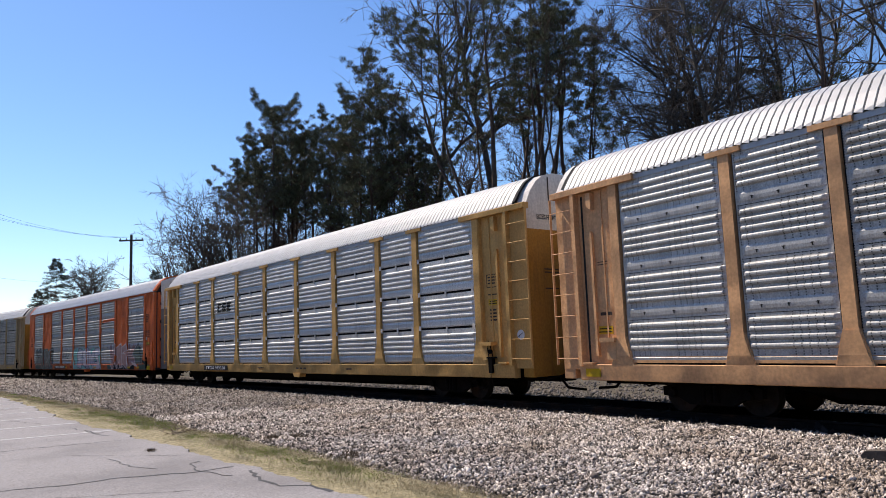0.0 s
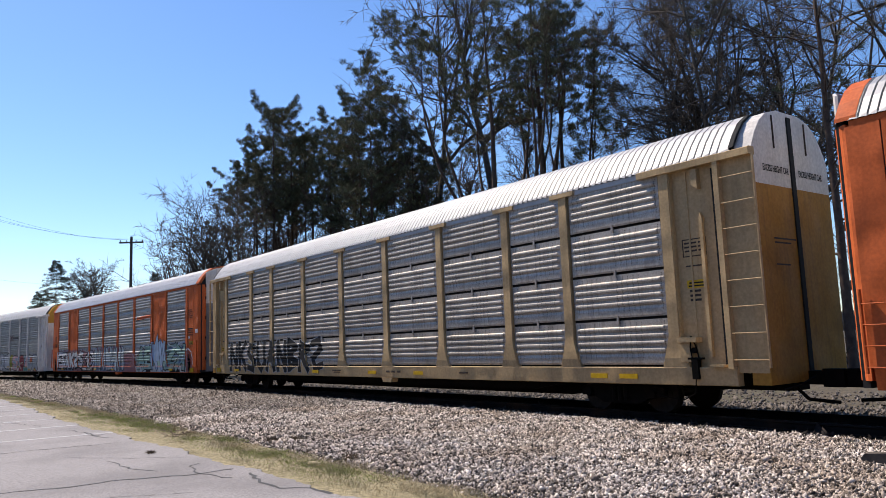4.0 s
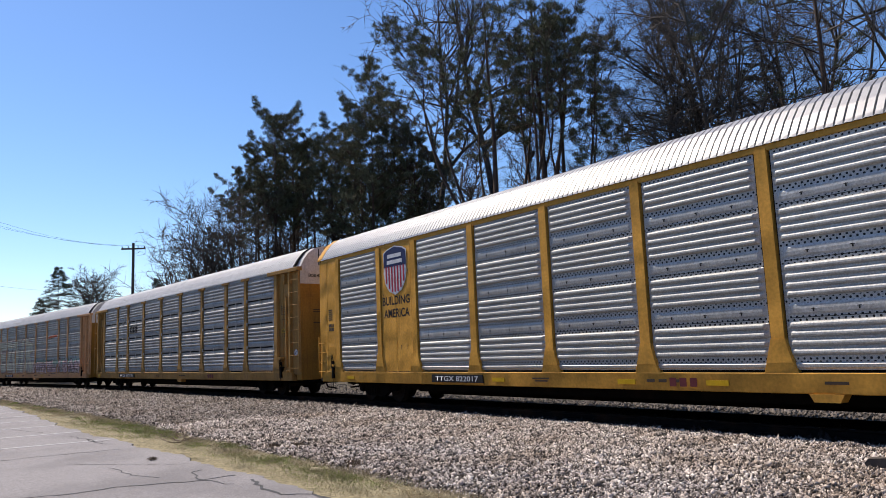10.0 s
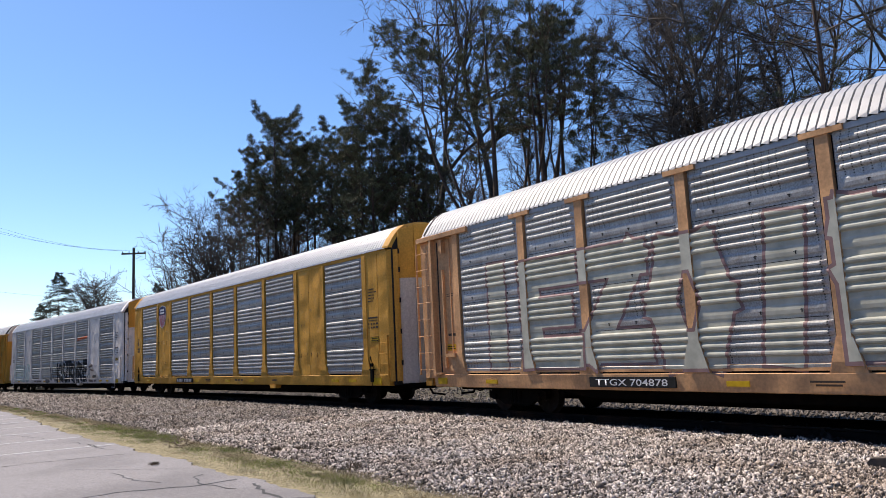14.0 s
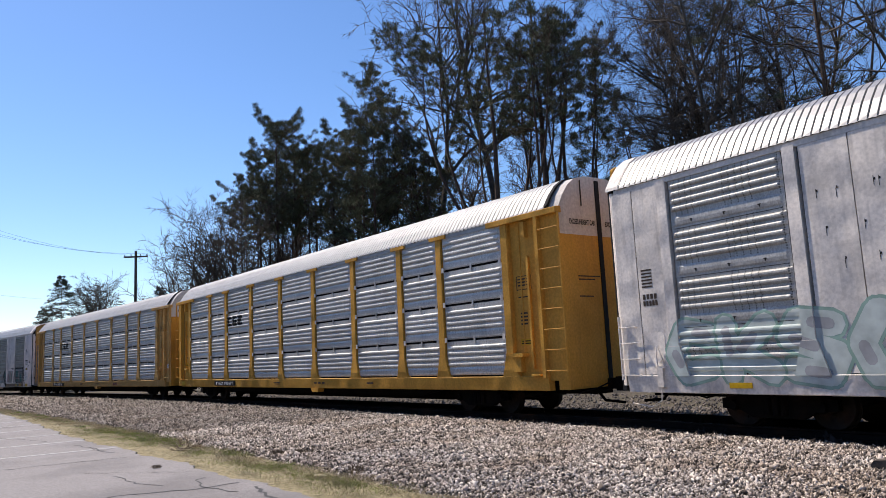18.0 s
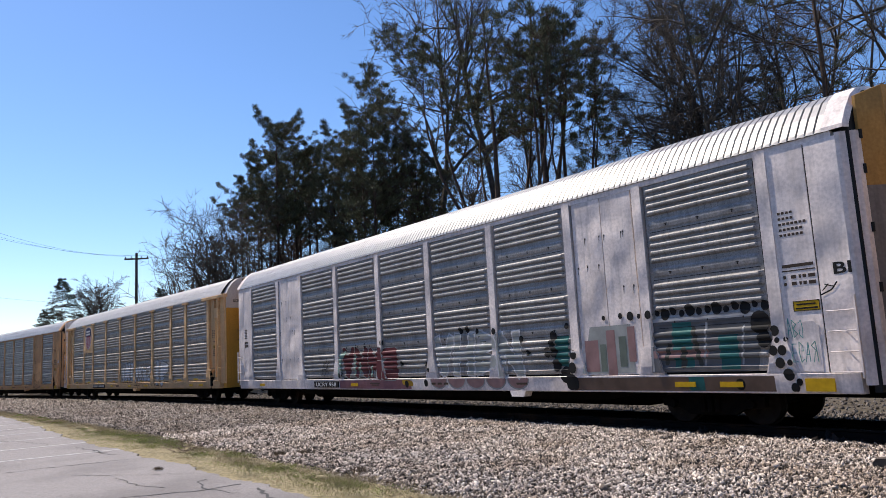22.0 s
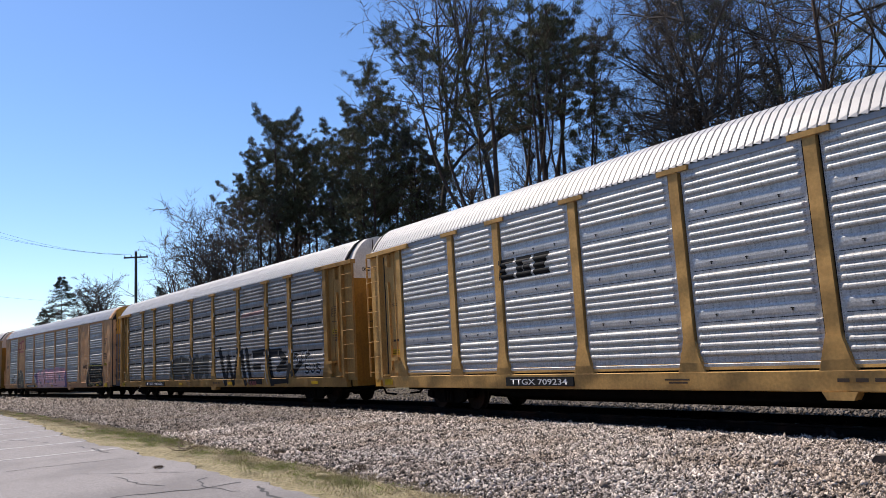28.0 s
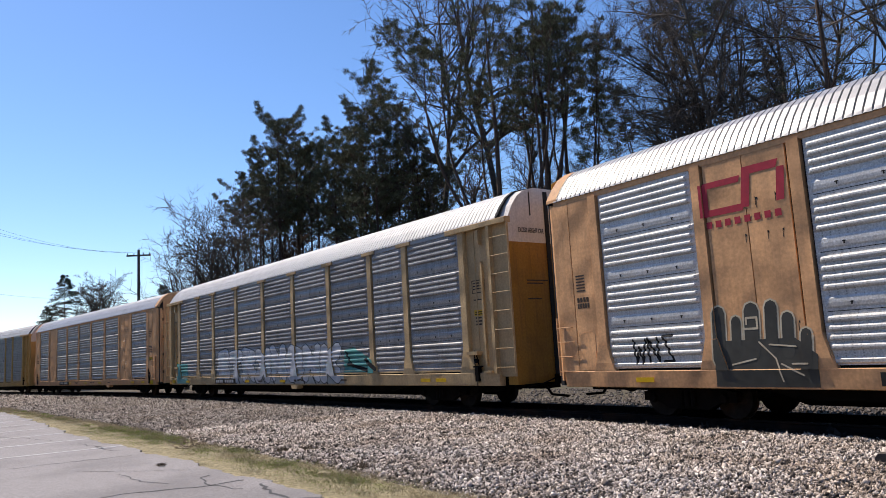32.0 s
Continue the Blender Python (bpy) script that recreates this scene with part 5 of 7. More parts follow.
fields(C, 2, [[(10.2, 1.05), (11.9, 1.0), (12.0, 1.7), (11.3, 2.1), (10.4, 1.8)]], S["grey_green"], 0.003)
swipes(C, 2, [(10.4, 1.75, 11.2, 2.2, 0.03), (11.2, 2.2, 11.5, 1.7, 0.03), (11.5, 1.7, 11.6, 1.1, 0.03), (9.9, 1.6, 10.5, 1.35, 0.03), (11.9, 1.2, 12.5, 1.05, 0.08)], INK, 0.008)
# faded car
sprayed(D, 3, -11.3, -2.7, 0.75, 2.05, "NKSU.N.R.", INK, S["silver"], None, 0.3, 10, square=True, line=0.035)
# orange car, long blue and white pieces
fields(E, 4, [rect(-12.1, 1.55, -5.4, 2.08), rect(-5.6, 0.69, -3.4, 2.0), rect(-8.2, 0.69, -5.6, 1.0)], S["mauve"])
scallops(E, 4, -12.0, -5.4, 2.06, 0.16, S["mauve"], 0.42)
fields(E, 4, [rect(-12.2, 0.69, -8.2, 1.0)], S["slate"])
sprayed(E, 4, -11.75, -5.5, 0.9, 2.05, "E.NK.S", CHALK, INK, None, 0.3, 11, square=True, shadow=INK, line=0.05, under=S["frost"])
swipes(E, 4, [(-11.9, 0.98, -11.2, 0.8, 0.03), (-10.4, 0.95, -9.6, 0.78, 0.04), (-8.6, 1.0, -8.0, 0.75, 0.04), (-7.4, 1.0, -6.9, 0.72, 0.04)], INK, 0.016)
for r, mat, off in ((0.72, INK, 0.006), (0.66, CHALK, 0.0075), (0.44, INK, 0.009), (0.30, CHALK, 0.0105), (0.15, S["maroon"], 0.012)):
    fields(E, 4, [[(-4.0 + r * 1.1 * math.cos(math.tau * i / 18), 1.42 + r * math.sin(math.tau * i / 18)) for i in range(18)]], mat, off, "graffiti_ring")
swipes(E, 4, [(-5.3, 1.55, -4.6, 1.85, 0.13), (-5.3, 1.55, -5.0, 1.2, 0.1), (-5.0, 1.2, -4.5, 1.1, 0.08)], INK, 0.003)
swipes(E, 4, [(-5.2, 1.55, -4.65, 1.75, 0.07)], CHALK, 0.0045)
fields(E, 4, [rect(-3.3, 0.69, 2.6, 1.0)], S["slate"])
scallops(E, 4, -3.3, 2.6, 2.1, 0.15, S["mauve"], 0.42)
sprayed(E, 4, -3.25, 2.75, 0.75, 2.2, "IIIWHHI", S["frost"], INK, None, 0.4, 12, shadow=S["slate"], line=0.05)
fields(E, 4, [rect(2.7, 0.69, 4.7, 1.8)], S["mauve"])
swipes(E, 4, [(2.9, 1.75, 3.5, 1.9, 0.025), (3.5, 1.9, 4.2, 1.75, 0.025), (4.2, 1.75, 4.7, 1.4, 0.025)], CHALK, 0.01)
fields(E, 4, [rect(4.75, 0.69, 12.15, 1.02)], S["frost"], 0.003)
fields(E, 4, [[(4.85, 1.02), (12.1, 1.02), (12.05, 1.5), (4.95, 1.55)]], S["mint"], 0.0028)
fields(E, 4, [[(5.3, 1.5), (12.05, 1.5), (11.9, 2.05), (10.6, 1.9), (6.2, 2.1)]], S["slate"], 0.0034)
fields(E, 4, [[(6.9, 1.3), (9.4, 1.3), (9.3, 2.2), (7.0, 2.25)], [(7.75, 2.2), (8.4, 2.2), (8.12, 2.82)], [(8.4, 2.2), (9.0, 2.2), (8.5, 2.55)]], S["sky_blue"], 0.0044)
sprayed(E, 4, 4.8, 7.0, 0.78, 2.1, "A.", S["mint"], INK, None, 0.34, 141, square=True, line=0.06)
sprayed(E, 4, 6.9, 9.0, 0.78, 2.35, "KV", S["sky_blue"], INK, None, 0.32, 142, square=True, line=0.05)
sprayed(E, 4, 8.9, 11.6, 0.78, 2.2, "Z.", S["mint"], INK, None, 0.32, 143, 0.15, square=True, line=0.07, under=S["slate"])
swipes(E, 4, [(5.2, 1.9, 6.9, 2.2, 0.022), (9.6, 2.2, 10.6, 1.95, 0.03), (10.6, 1.95, 11.3, 2.2, 0.03), (11.3, 2.2, 12.0, 2.28, 0.02), (6.4, 1.2, 7.2, 1.9, 0.02), (7.9, 1.4, 8.3, 2.0, 0.02), (10.4, 1.2, 11.2, 1.5, 0.02)], CHALK, 0.011)
swipes(E, 4, [(4.75, 1.0, 4.95, 1.6, 0.022), (4.95, 1.6, 6.0, 2.05, 0.022), (6.9, 2.28, 7.75, 2.22, 0.02), (7.75, 2.22, 8.12, 2.82, 0.02), (8.12, 2.82, 8.4, 2.2, 0.02), (8.5, 2.55, 9.0, 2.2, 0.02), (12.05, 2.2, 12.15, 0.8, 0.022)], INK, 0.013)
fields(E, 4, [rect(6.4, 0.69, 7.1, 0.8), rect(9.9, 0.69, 11.3, 0.84)], INK, 0.006)
fields(E, 4, [[(12.2, 0.72), (12.95, 0.72), (12.9, 1.5), (12.4, 1.85), (12.15, 1.75)]], S["mauve"], 0.003)
swipes(E, 4, [(12.04, 1.75, 12.39, 1.89, 0.028), (12.39, 1.89, 12.75, 1.72, 0.028), (12.75, 1.72, 12.9, 1.45, 0.028), (12.9, 1.45, 12.94, 1.1, 0.028)], SIGNWHITE, 0.008)
# silver car
blotches(F, 5, -11.6, -5.6, 0.9, 1.8, S["violet"], 26, 0.22, 16)
scallops(F, 5, -10.2, -5.6, 2.05, 0.17, S["maroon"], 0.5)
fields(F, 5, [rect(-11.6, 0.69, -6.2, 0.99)], S["ochre"], 0.0028)
sprayed(F, 5, -11.35, -6.0, 0.8, 2.15, "KNU.R", S["gold"], INK, None, 0.32, 17, square=True, under=S["lime"], line=0.05)
swipes(F, 5, [(-11.2 + 0.85 * k, 0.98, -10.9 + 0.85 * k, 0.70, 0.03) for k in range(6)], INK, 0.006)
swipes(F, 5, [(-6.2, 1.9, -5.5, 1.5, 0.06), (-6.1, 1.2, -5.4, 1.45, 0.06)], INK, 0.006)
swipes(F, 5, [(-6.0, 1.45, -5.5, 1.42, 0.09)], S["gold"], 0.009)
sprayed(F, 5, -5.35, -3.6, 1.15, 2.05, "GHS", S["deep_teal"], CHALK, None, 0.34, 18, line=0.04)
fields(F, 5, [rect(-3.45, 0.69, 4.6, 0.99)], S["silver"], 0.0028)
blotches(F, 5, -3.3, 4.4, 0.76, 0.9, S["grey"], 10, 0.1, 163, 1)
sprayed(F, 5, -3.35, 4.45, 0.75, 2.12, "NA.O.", CHALK, INK, None, 0.36, 19, line=0.055)
fields(F, 5, [rect(4.65, 1.0, 5.35, 1.95)], S["lime"], 0.003)
fields(F, 5, [rect(4.65, 0.69, 5.2, 0.99)], S["ochre"], 0.003)
blotches(F, 5, 4.8, 5.1, 1.9, 2.0, S["lime"], 4, 0.12, 20)
sprayed(F, 5, 5.1, 6.9, 0.72, 1.95, "S", S["pink"], INK, None, 0.42, 21, under=S["pale_blue"], line=0.06)
fields(F, 5, [rect(6.7, 0.9, 7.3, 1.9)], S["pale_blue"], 0.003)
fields(F, 5, [[(7.45, 1.05), (8.5, 1.05), (8.62, 1.5), (8.3, 1.95), (7.6, 1.98), (7.35, 1.5)]], S["red"], 0.006)
fields(F, 5, [[(7.2, 0.69), (8.5, 0.69), (8.55, 0.99), (7.35, 0.99)]], S["red"], 0.006)
swipes(F, 5, [(7.5, 1.25, 8.3, 1.4, 0.04), (7.7, 0.9, 8.2, 0.85, 0.03)], S["cream"], 0.009)
swipes(F, 5, [(7.3, 1.0, 7.4, 1.95, 0.03), (7.4, 2.0, 8.3, 2.0, 0.03), (8.3, 2.0, 8.65, 1.5, 0.03), (8.65, 1.5, 8.45, 0.75, 0.03)], INK, 0.009)
fields(F, 5, [rect(8.72, 0.9, 9.3, 1.95)], S["pale_blue"], 0.006)
fields(F, 5, [[(9.0, 1.05), (9.55, 1.05), (9.6, 1.9), (9.2, 1.7)]], S["pink"], 0.0075)
fields(F, 5, [rect(8.55, 0.69, 9.6, 0.99)], S["teal"], 0.006)
swipes(F, 5, [(8.7, 1.0, 8.75, 1.98, 0.03), (8.75, 1.98, 9.3, 1.98, 0.03), (9.0, 1.4, 9.5, 1.55, 0.025)], INK, 0.01)
blotches(F, 5, 9.9, 11.5, 0.8, 1.7, S["orange"], 22, 0.24, 25)
sprayed(F, 5, 9.1, 11.75, 0.72, 2.05, "SR", S["silver"], INK, None, 0.42, 26, line=0.055)
# pink letters
fields(I, 8, [rect(1.6, 1.7, 12.2, 1.98)], S["mint"], 0.002)
scallops(I, 8, 1.5, 12.2, 2.0, 0.12, S["mint"], 0.34, 0.0016)
sprayed(I, 8, 1.0, 5.4, 1.03, 1.92, ".O.SO.", S["blush"], INK, None, 0.42, 28, line=0.045, under=S["rose"])
sprayed(I, 8, 5.4, 11.75, 1.02, 2.08, "LI.AM", S["blush"], INK, None, 0.42, 281, line=0.05, under=S["rose"])
swipes(I, 8, [(1.4 + 0.62 * k, 1.2 + 0.12 * math.sin(3 * k), 1.62 + 0.62 * k, 1.6 + 0.15 * math.sin(5 * k), 0.018) for k in range(16)], INK, 0.02)
swipes(I, 8, [(1.6 + 0.7 * k, 1.75, 1.85 + 0.7 * k, 1.82, 0.02) for k in range(14)], CHALK, 0.02)
sprayed(I, 8, -11.0, 0.6, 1.1, 3.9, "IEZOIR", S["buff"], S["stain"], None, 0.4, 29, square=True, line=0.08)
# white car with black letters
sprayed(K, 10, -11.9, -7.1, 0.85, 2.2, "C.SC", S["ghost_mint"], S["mint"], None, 0.34, 30, line=0.06, under=S["silver"])
blotches(K, 10, -2.6, 0.4, 0.75, 1.75, S["grey"], 16, 0.22, 31)
fields(K, 10, [[(7.1, 0.72), (9.6, 0.72), (9.3, 1.2), (8.4, 1.6), (7.7, 2.05), (7.15, 1.7)]], S["dust"], 0.0026)
swipes(K, 10, [(7.3, 1.75, 8.1, 1.85, 0.07), (7.6, 1.6, 8.3, 1.5, 0.06), (8.2, 1.1, 8.9, 1.15, 0.09), (7.5, 0.85, 8.2, 0.8, 0.07), (8.5, 0.82, 8.8, 0.84, 0.05)], S["umber"], 0.0036)
swipes(K, 10, [(8.3, 1.18, 8.8, 1.1, 0.06), (7.25, 1.1, 7.5, 1.3, 0.05), (7.7, 1.75, 7.9, 1.95, 0.04)], S["smoke"], 0.0056)
sprayed(K, 10, 0.0, 6.75, 0.70, 2.25, "KSZRNRE", INK, CHALK, None, 0.46, 32, square=True, line=0.035)
swipes(K, 10, [(0.3 + 1.0 * k, 1.9 - 0.1 * (k % 3), 0.6 + 1.0 * k, 1.3 + 0.1 * (k % 2), 0.014) for k in range(7)], SIGNWHITE, 0.02)
swipes(K, 10, [(-0.3 + 1.0 * k, 0.86, 0.2 + 1.0 * k, 0.70, 0.03) for k in range(8)], S["silver"], 0.02)
swipes(K, 10, [(9.9, 2.25, 10.5, 2.32, 0.03), (10.5, 2.32, 10.9, 2.22, 0.03), (10.9, 2.22, 10.4, 2.12, 0.03), (10.4, 2.12, 9.9, 2.25, 0.03)], S["silver"], 0.004)
# dirty white car
sprayed(N, 13, -3.85, -0.4, 1.0, 2.05, ".NM.", S["maroon"], S["ghost"], None, 0.36, 34, line=0.03)
fields(N, 13, [rect(-4.2, 0.69, 0.3, 0.97)], S["mauve"], 0.0026)
swipes(N, 13, [(-2.75, 1.25, -2.7, 1.5, 0.07), (-4.15, 1.15, -4.1, 1.75, 0.09), (-4.1, 1.75, -3.75, 1.9, 0.08), (-3.1, 1.2, -3.0, 1.8, 0.06), (-2.0, 1.1, -1.95, 1.4, 0.05)], S["mint"], 0.016)
swipes(N, 13, [(-5.6, 1.15, -5.3, 1.6, 0.012), (-5.3, 1.6, -5.05, 1.2, 0.012), (-5.5, 1.35, -5.0, 1.4, 0.012), (-5.4, 1.1, -4.95, 1.65, 0.012), (-5.2, 1.75, -5.0, 1.5, 0.012)], INK, 0.006)
swipes(N, 13, [(-0.1, 0.9, 0.35, 0.85, 0.08)], S["gold"], 0.006)
sprayed(N, 13, 1.5, 5.15, 1.05, 2.2, ".H.N", S["ghost"], CHALK, None, 0.3, 35, square=True, line=0.05, under=S["silver"])
for k in range(5):
    half_round = [(1.75 + 0.85 * k + 0.42 * math.cos(math.pi * (1 + q / 8)), 0.98 + 0.28 * math.sin(math.pi * (1 + q / 8))) for q in range(9)]
    fields(N, 13, [[(x * 1.0, z - 0.012) for x, z in half_round]], S["ghost"], 0.0026)
    fields(N, 13, [[(1.75 + 0.85 * k + (x - 1.75 - 0.85 * k) * 0.92, 0.98 + (z - 0.98) * 0.9) for x, z in half_round]], S["rose"], 0.0036)
fields(N, 13, [[(6.45, 1.3), (6.95, 1.2), (7.0, 1.95), (6.6, 1.95)]], S["deep_teal"], 0.003)
dots(N, 13, [(6.29, 1.59, 0.12), (6.5, 1.58, 0.12), (6.56, 1.27, 0.14), (6.49, 1.96, 0.12), (6.42, 1.78, 0.1), (6.95, 2.18, 0.07), (6.85, 1.05, 0.18), (7.05, 0.85, 0.2), (7.1, 1.2, 0.12), (7.15, 1.5, 0.1), (1.18, 1.42, 0.07), (1.3, 1.25, 0.06), (1.12, 1.2, 0.05), (1.12, 0.87, 0.1), (-0.15, 1.46, 0.08), (0.09, 0.84, 0.1),
                (-4.1, 1.15, 0.1), (-1.3, 2.15, 0.08), (-2.4, 2.1, 0.08), (-3.0, 2.1, 0.06), (2.9, 2.3, 0.09), (3.2, 2.32, 0.09), (3.6, 2.25, 0.07), (4.35, 2.2, 0.08), (5.35, 1.95, 0.08), (5.6, 1.6, 0.07)], INK)
# the cloud of paint beside the door and on the last screen
fields(N, 13, [rect(7.0, 0.69, 12.0, 0.97)], S["umber"], 0.0026)
fields(N, 13, [[(7.4, 1.06), (8.9, 1.06), (8.85, 2.1), (7.7, 2.15)]], S["ghost"], 0.003)
fields(N, 13, [rect(7.5, 1.1, 7.9, 1.8), rect(8.15, 1.0, 8.4, 2.0), rect(8.75, 1.3, 8.95, 2.05)], S["rose"], 0.0045)
fields(N, 13, [rect(7.95, 1.1, 8.12, 1.7), rect(8.5, 1.2, 8.7, 1.85)], S["grey_green"], 0.006)
fields(N, 13, [[(9.35, 1.06), (11.7, 1.06), (11.9, 2.1), (9.4, 2.15)]], S["grey"], 0.003)
fields(N, 13, [rect(9.9, 1.15, 10.35, 2.05), rect(10.95, 1.1, 11.35, 1.75), rect(10.2, 0.70, 10.55, 0.97)], S["deep_teal"], 0.0045)
fields(N, 13, [rect(9.4, 1.35, 10.7, 1.5)], S["rose"], 0.0055)
swipes(N, 13, [(9.45, 2.12, 11.7, 2.1, 0.035), (9.4, 1.1, 9.4, 2.1, 0.025), (10.6, 1.2, 10.7, 2.0, 0.025), (11.4, 1.2, 11.5, 1.9, 0.02)], S["silver"], 0.007)
swipes(N, 13, [(10.1, 1.2, 10.15, 1.5, 0.07), (10.4, 1.9, 10.5, 1.2, 0.05), (9.7, 1.25, 9.8, 1.6, 0.05)], S["smoke"], 0.0065)
dots(N, 13, [(9.36 + 0.2 * k, 2.26 + 0.03 * math.sin(2.7 * k), 0.085 + 0.03 * math.sin(4.1 * k)) for k in range(14)] + [(8.12, 2.28, 0.05), (8.6, 2.29, 0.06), (8.87, 2.27, 0.09), (9.1, 2.25, 0.05), (11.83, 1.94, 0.2), (11.88, 1.63, 0.14)]
     + [(12.11, 1.77, 0.09), (12.14, 1.6, 0.05), (12.3, 1.61, 0.04), (12.05, 1.42, 0.085), (12.22, 1.42, 0.085), (12.16, 1.2, 0.09), (12.34, 1.2, 0.05), (12.29, 0.99, 0.1), (12.37, 0.76, 0.08), (12.46, 0.86, 0.06), (11.32, 0.82, 0.1)], INK, 0.008)
sprayed(N, 13, 11.85, 12.15, 1.62, 1.95, "...", S["teal"], None, None, 0.12, 36)
sprayed(N, 13, 11.9, 12.35, 1.2, 1.55, "....", S["teal"], None, None, 0.12, 361)
swipes(N, 13, [(13.02, 2.33, 13.2, 2.4, 0.012), (13.2, 2.4, 13.3, 2.52, 0.012), (13.1, 2.5, 13.25, 2.45, 0.01), (13.05, 2.4, 13.15, 2.5, 0.01)], INK, 0.004)
# cream car
sprayed(O, 14, -1.0, 1.2, 1.05, 2.2, "INI", S["pale_silver"], S["smoke"], None, 0.5, 41, line=0.03)
sprayed(O, 14, 1.5, 4.0, 1.05, 1.95, "RK..", S["pale_silver"], S["smoke"], None, 0.3, 42, line=0.03)
sprayed(O, 14, 4.4, 6.6, 0.8, 2.2, "IP", S["pale_silver"], S["smoke"], None, 0.4, 421, line=0.035)
swipes(O, 14, [(1.6 + 0.5 * k, 1.1, 1.9 + 0.5 * k, 0.72, 0.018) for k in range(9)], S["smoke"], 0.008)
# tan car with thin line drawing
sprayed(Pc, 15, 6.85, 8.75, 0.75, 1.95, "O..", INK, None, None, 0.045, 43)
sprayed(Pc, 15, 7.0, 8.75, 0.72, 1.4, "S.U", INK, None, None, 0.045, 431)
sprayed(Pc, 15, 9.0, 10.6, 1.1, 1.7, "....", INK, None, None, 0.07, 44)
# sooty car with large black letters
sprayed(Rc, 17, -4.4, 0.8, 1.0, 2.25, ".RM.", S["smoke"], S["grey"], None, 0.34, 45, line=0.03)
swipes(Rc, 17, [(2.25, 2.3, 2.85, 0.85, 0.2), (3.25, 1.9, 2.95, 0.9, 0.13), (3.2, 1.95, 3.75, 0.85, 0.18), (3.8, 0.9, 4.25, 2.3, 0.12)], INK, 0.005, True)
swipes(Rc, 17, [(4.65, 2.15, 5.05, 0.85, 0.17), (5.2, 2.2, 5.55, 0.95, 0.17), (5.55, 0.95, 6.6, 0.9, 0.15), (5.9, 2.05, 6.9, 2.1, 0.17), (5.95, 1.5, 6.5, 1.5, 0.13)], INK, 0.005, True)
swipes(Rc, 17, [(7.35, 2.05, 7.65, 0.85, 0.2), (7.4, 2.05, 8.4, 2.05, 0.18), (8.4, 2.05, 8.85, 1.75, 0.16), (8.85, 1.75, 8.3, 1.4, 0.15), (8.2, 1.4, 9.3, 1.45, 0.13), (9.3, 1.45, 9.0, 0.95, 0.15), (9.0, 0.95, 7.9, 0.9, 0.15), (9.5, 1.2, 10.2, 1.6, 0.14)], INK, 0.005, True)
swipes(Rc, 17, [(2.05, 2.35, 2.65, 0.85, 0.02), (3.5, 2.3, 3.9, 1.1, 0.05), (4.9, 2.2, 5.3, 0.9, 0.04), (5.7, 2.0, 6.0, 1.2, 0.06), (7.9, 1.75, 8.3, 1.7, 0.09), (8.0, 1.2, 8.6, 1.2, 0.06), (6.9, 2.3, 7.2, 0.8, 0.03), (9.2, 2.15, 9.4, 1.6, 0.02)], S["silver"], 0.0035)
fields(Rc, 17, [rect(5.3, 0.70, 5.75, 0.97), rect(8.55, 0.78, 9.3, 0.95)], S["ochre"], 0.003)
sprayed(Rc, 17, 9.2, 10.55, 1.62, 2.0, "RIP", INK, CHALK, None, 0.22, 47, line=0.03)
sprayed(Rc, 17, 10.0, 11.3, 1.15, 1.55, "SUS", INK, CHALK, None, 0.2, 48, line=0.02)
# tan car, pink letters, black piece and a drawn palm
fields(Sc, 18, [rect(-3.1, 0.69, 3.9, 0.99)], S["pink"], 0.0028)
fields(Sc, 18, [[(-4.4, 1.06), (-3.0, 1.0), (-3.0, 1.85), (-4.3, 1.75)], rect(3.3, 0.69, 4.6, 1.9), rect(-3.6, 0.69, -2.9, 1.9)], S["violet"], 0.0024)
fields(Sc, 18, [[(-2.9, 1.0), (3.9, 1.0), (3.8, 1.85), (1.0, 2.05), (-2.8, 1.9)]], S["slate"], 0.0026)
sprayed(Sc, 18, -2.95, 3.95, 0.78, 2.2, "HO.EZ", S["pale_pink"], CHALK, None, 0.4, 49, line=0.03)
dots(Sc, 18, [(-2.6, 1.3, 0.1), (-1.1, 1.8, 0.1), (0.9, 1.2, 0.12), (2.2, 1.7, 0.1), (3.4, 1.3, 0.1)], S["teal"])
fields(Sc, 18, [[(9.0, 0.72), (9.9, 0.69), (10.4, 0.78), (11.3, 0.69), (12.3, 0.72), (12.4, 1.25), (12.2, 1.5), (12.3, 2.02), (11.9, 2.2), (11.4, 2.08), (10.9, 2.25), (10.2, 2.12), (9.7, 2.28), (9.35, 2.1), (9.3, 1.8), (9.0, 1.5)]], INK, 0.003)
swipes(Sc, 18, [(9.0, 0.75, 8.88, 1.3, 0.05), (8.88, 1.3, 9.1, 1.75, 0.05), (9.1, 1.75, 9.2, 2.35, 0.04)], S["cream"], 0.006)
sprayed(Sc, 18, 8.95, 11.55, 0.86, 2.1, "CNUS", INK, S["cream"], None, 0.3, 51, square=True, line=0.028)
swipes(Sc, 18, [(9.3, 0.9, 9.8, 0.78, 0.02), (10.0, 1.0, 10.5, 0.76, 0.02), (10.9, 0.95, 11.5, 0.75, 0.02), (11.6, 1.2, 12.2, 0.9, 0.03), (9.4, 2.15, 12.2, 2.08, 0.018)], S["lime"], 0.02)
sprayed(Sc, 18, 7.85, 8.7, 1.95, 2.2, "RARE", INK, None, None, 0.2, 52)
sprayed(Sc, 18, 7.2, 8.7, 1.2, 1.6, "DO..", S["rose"], None, None, 0.06, 521)
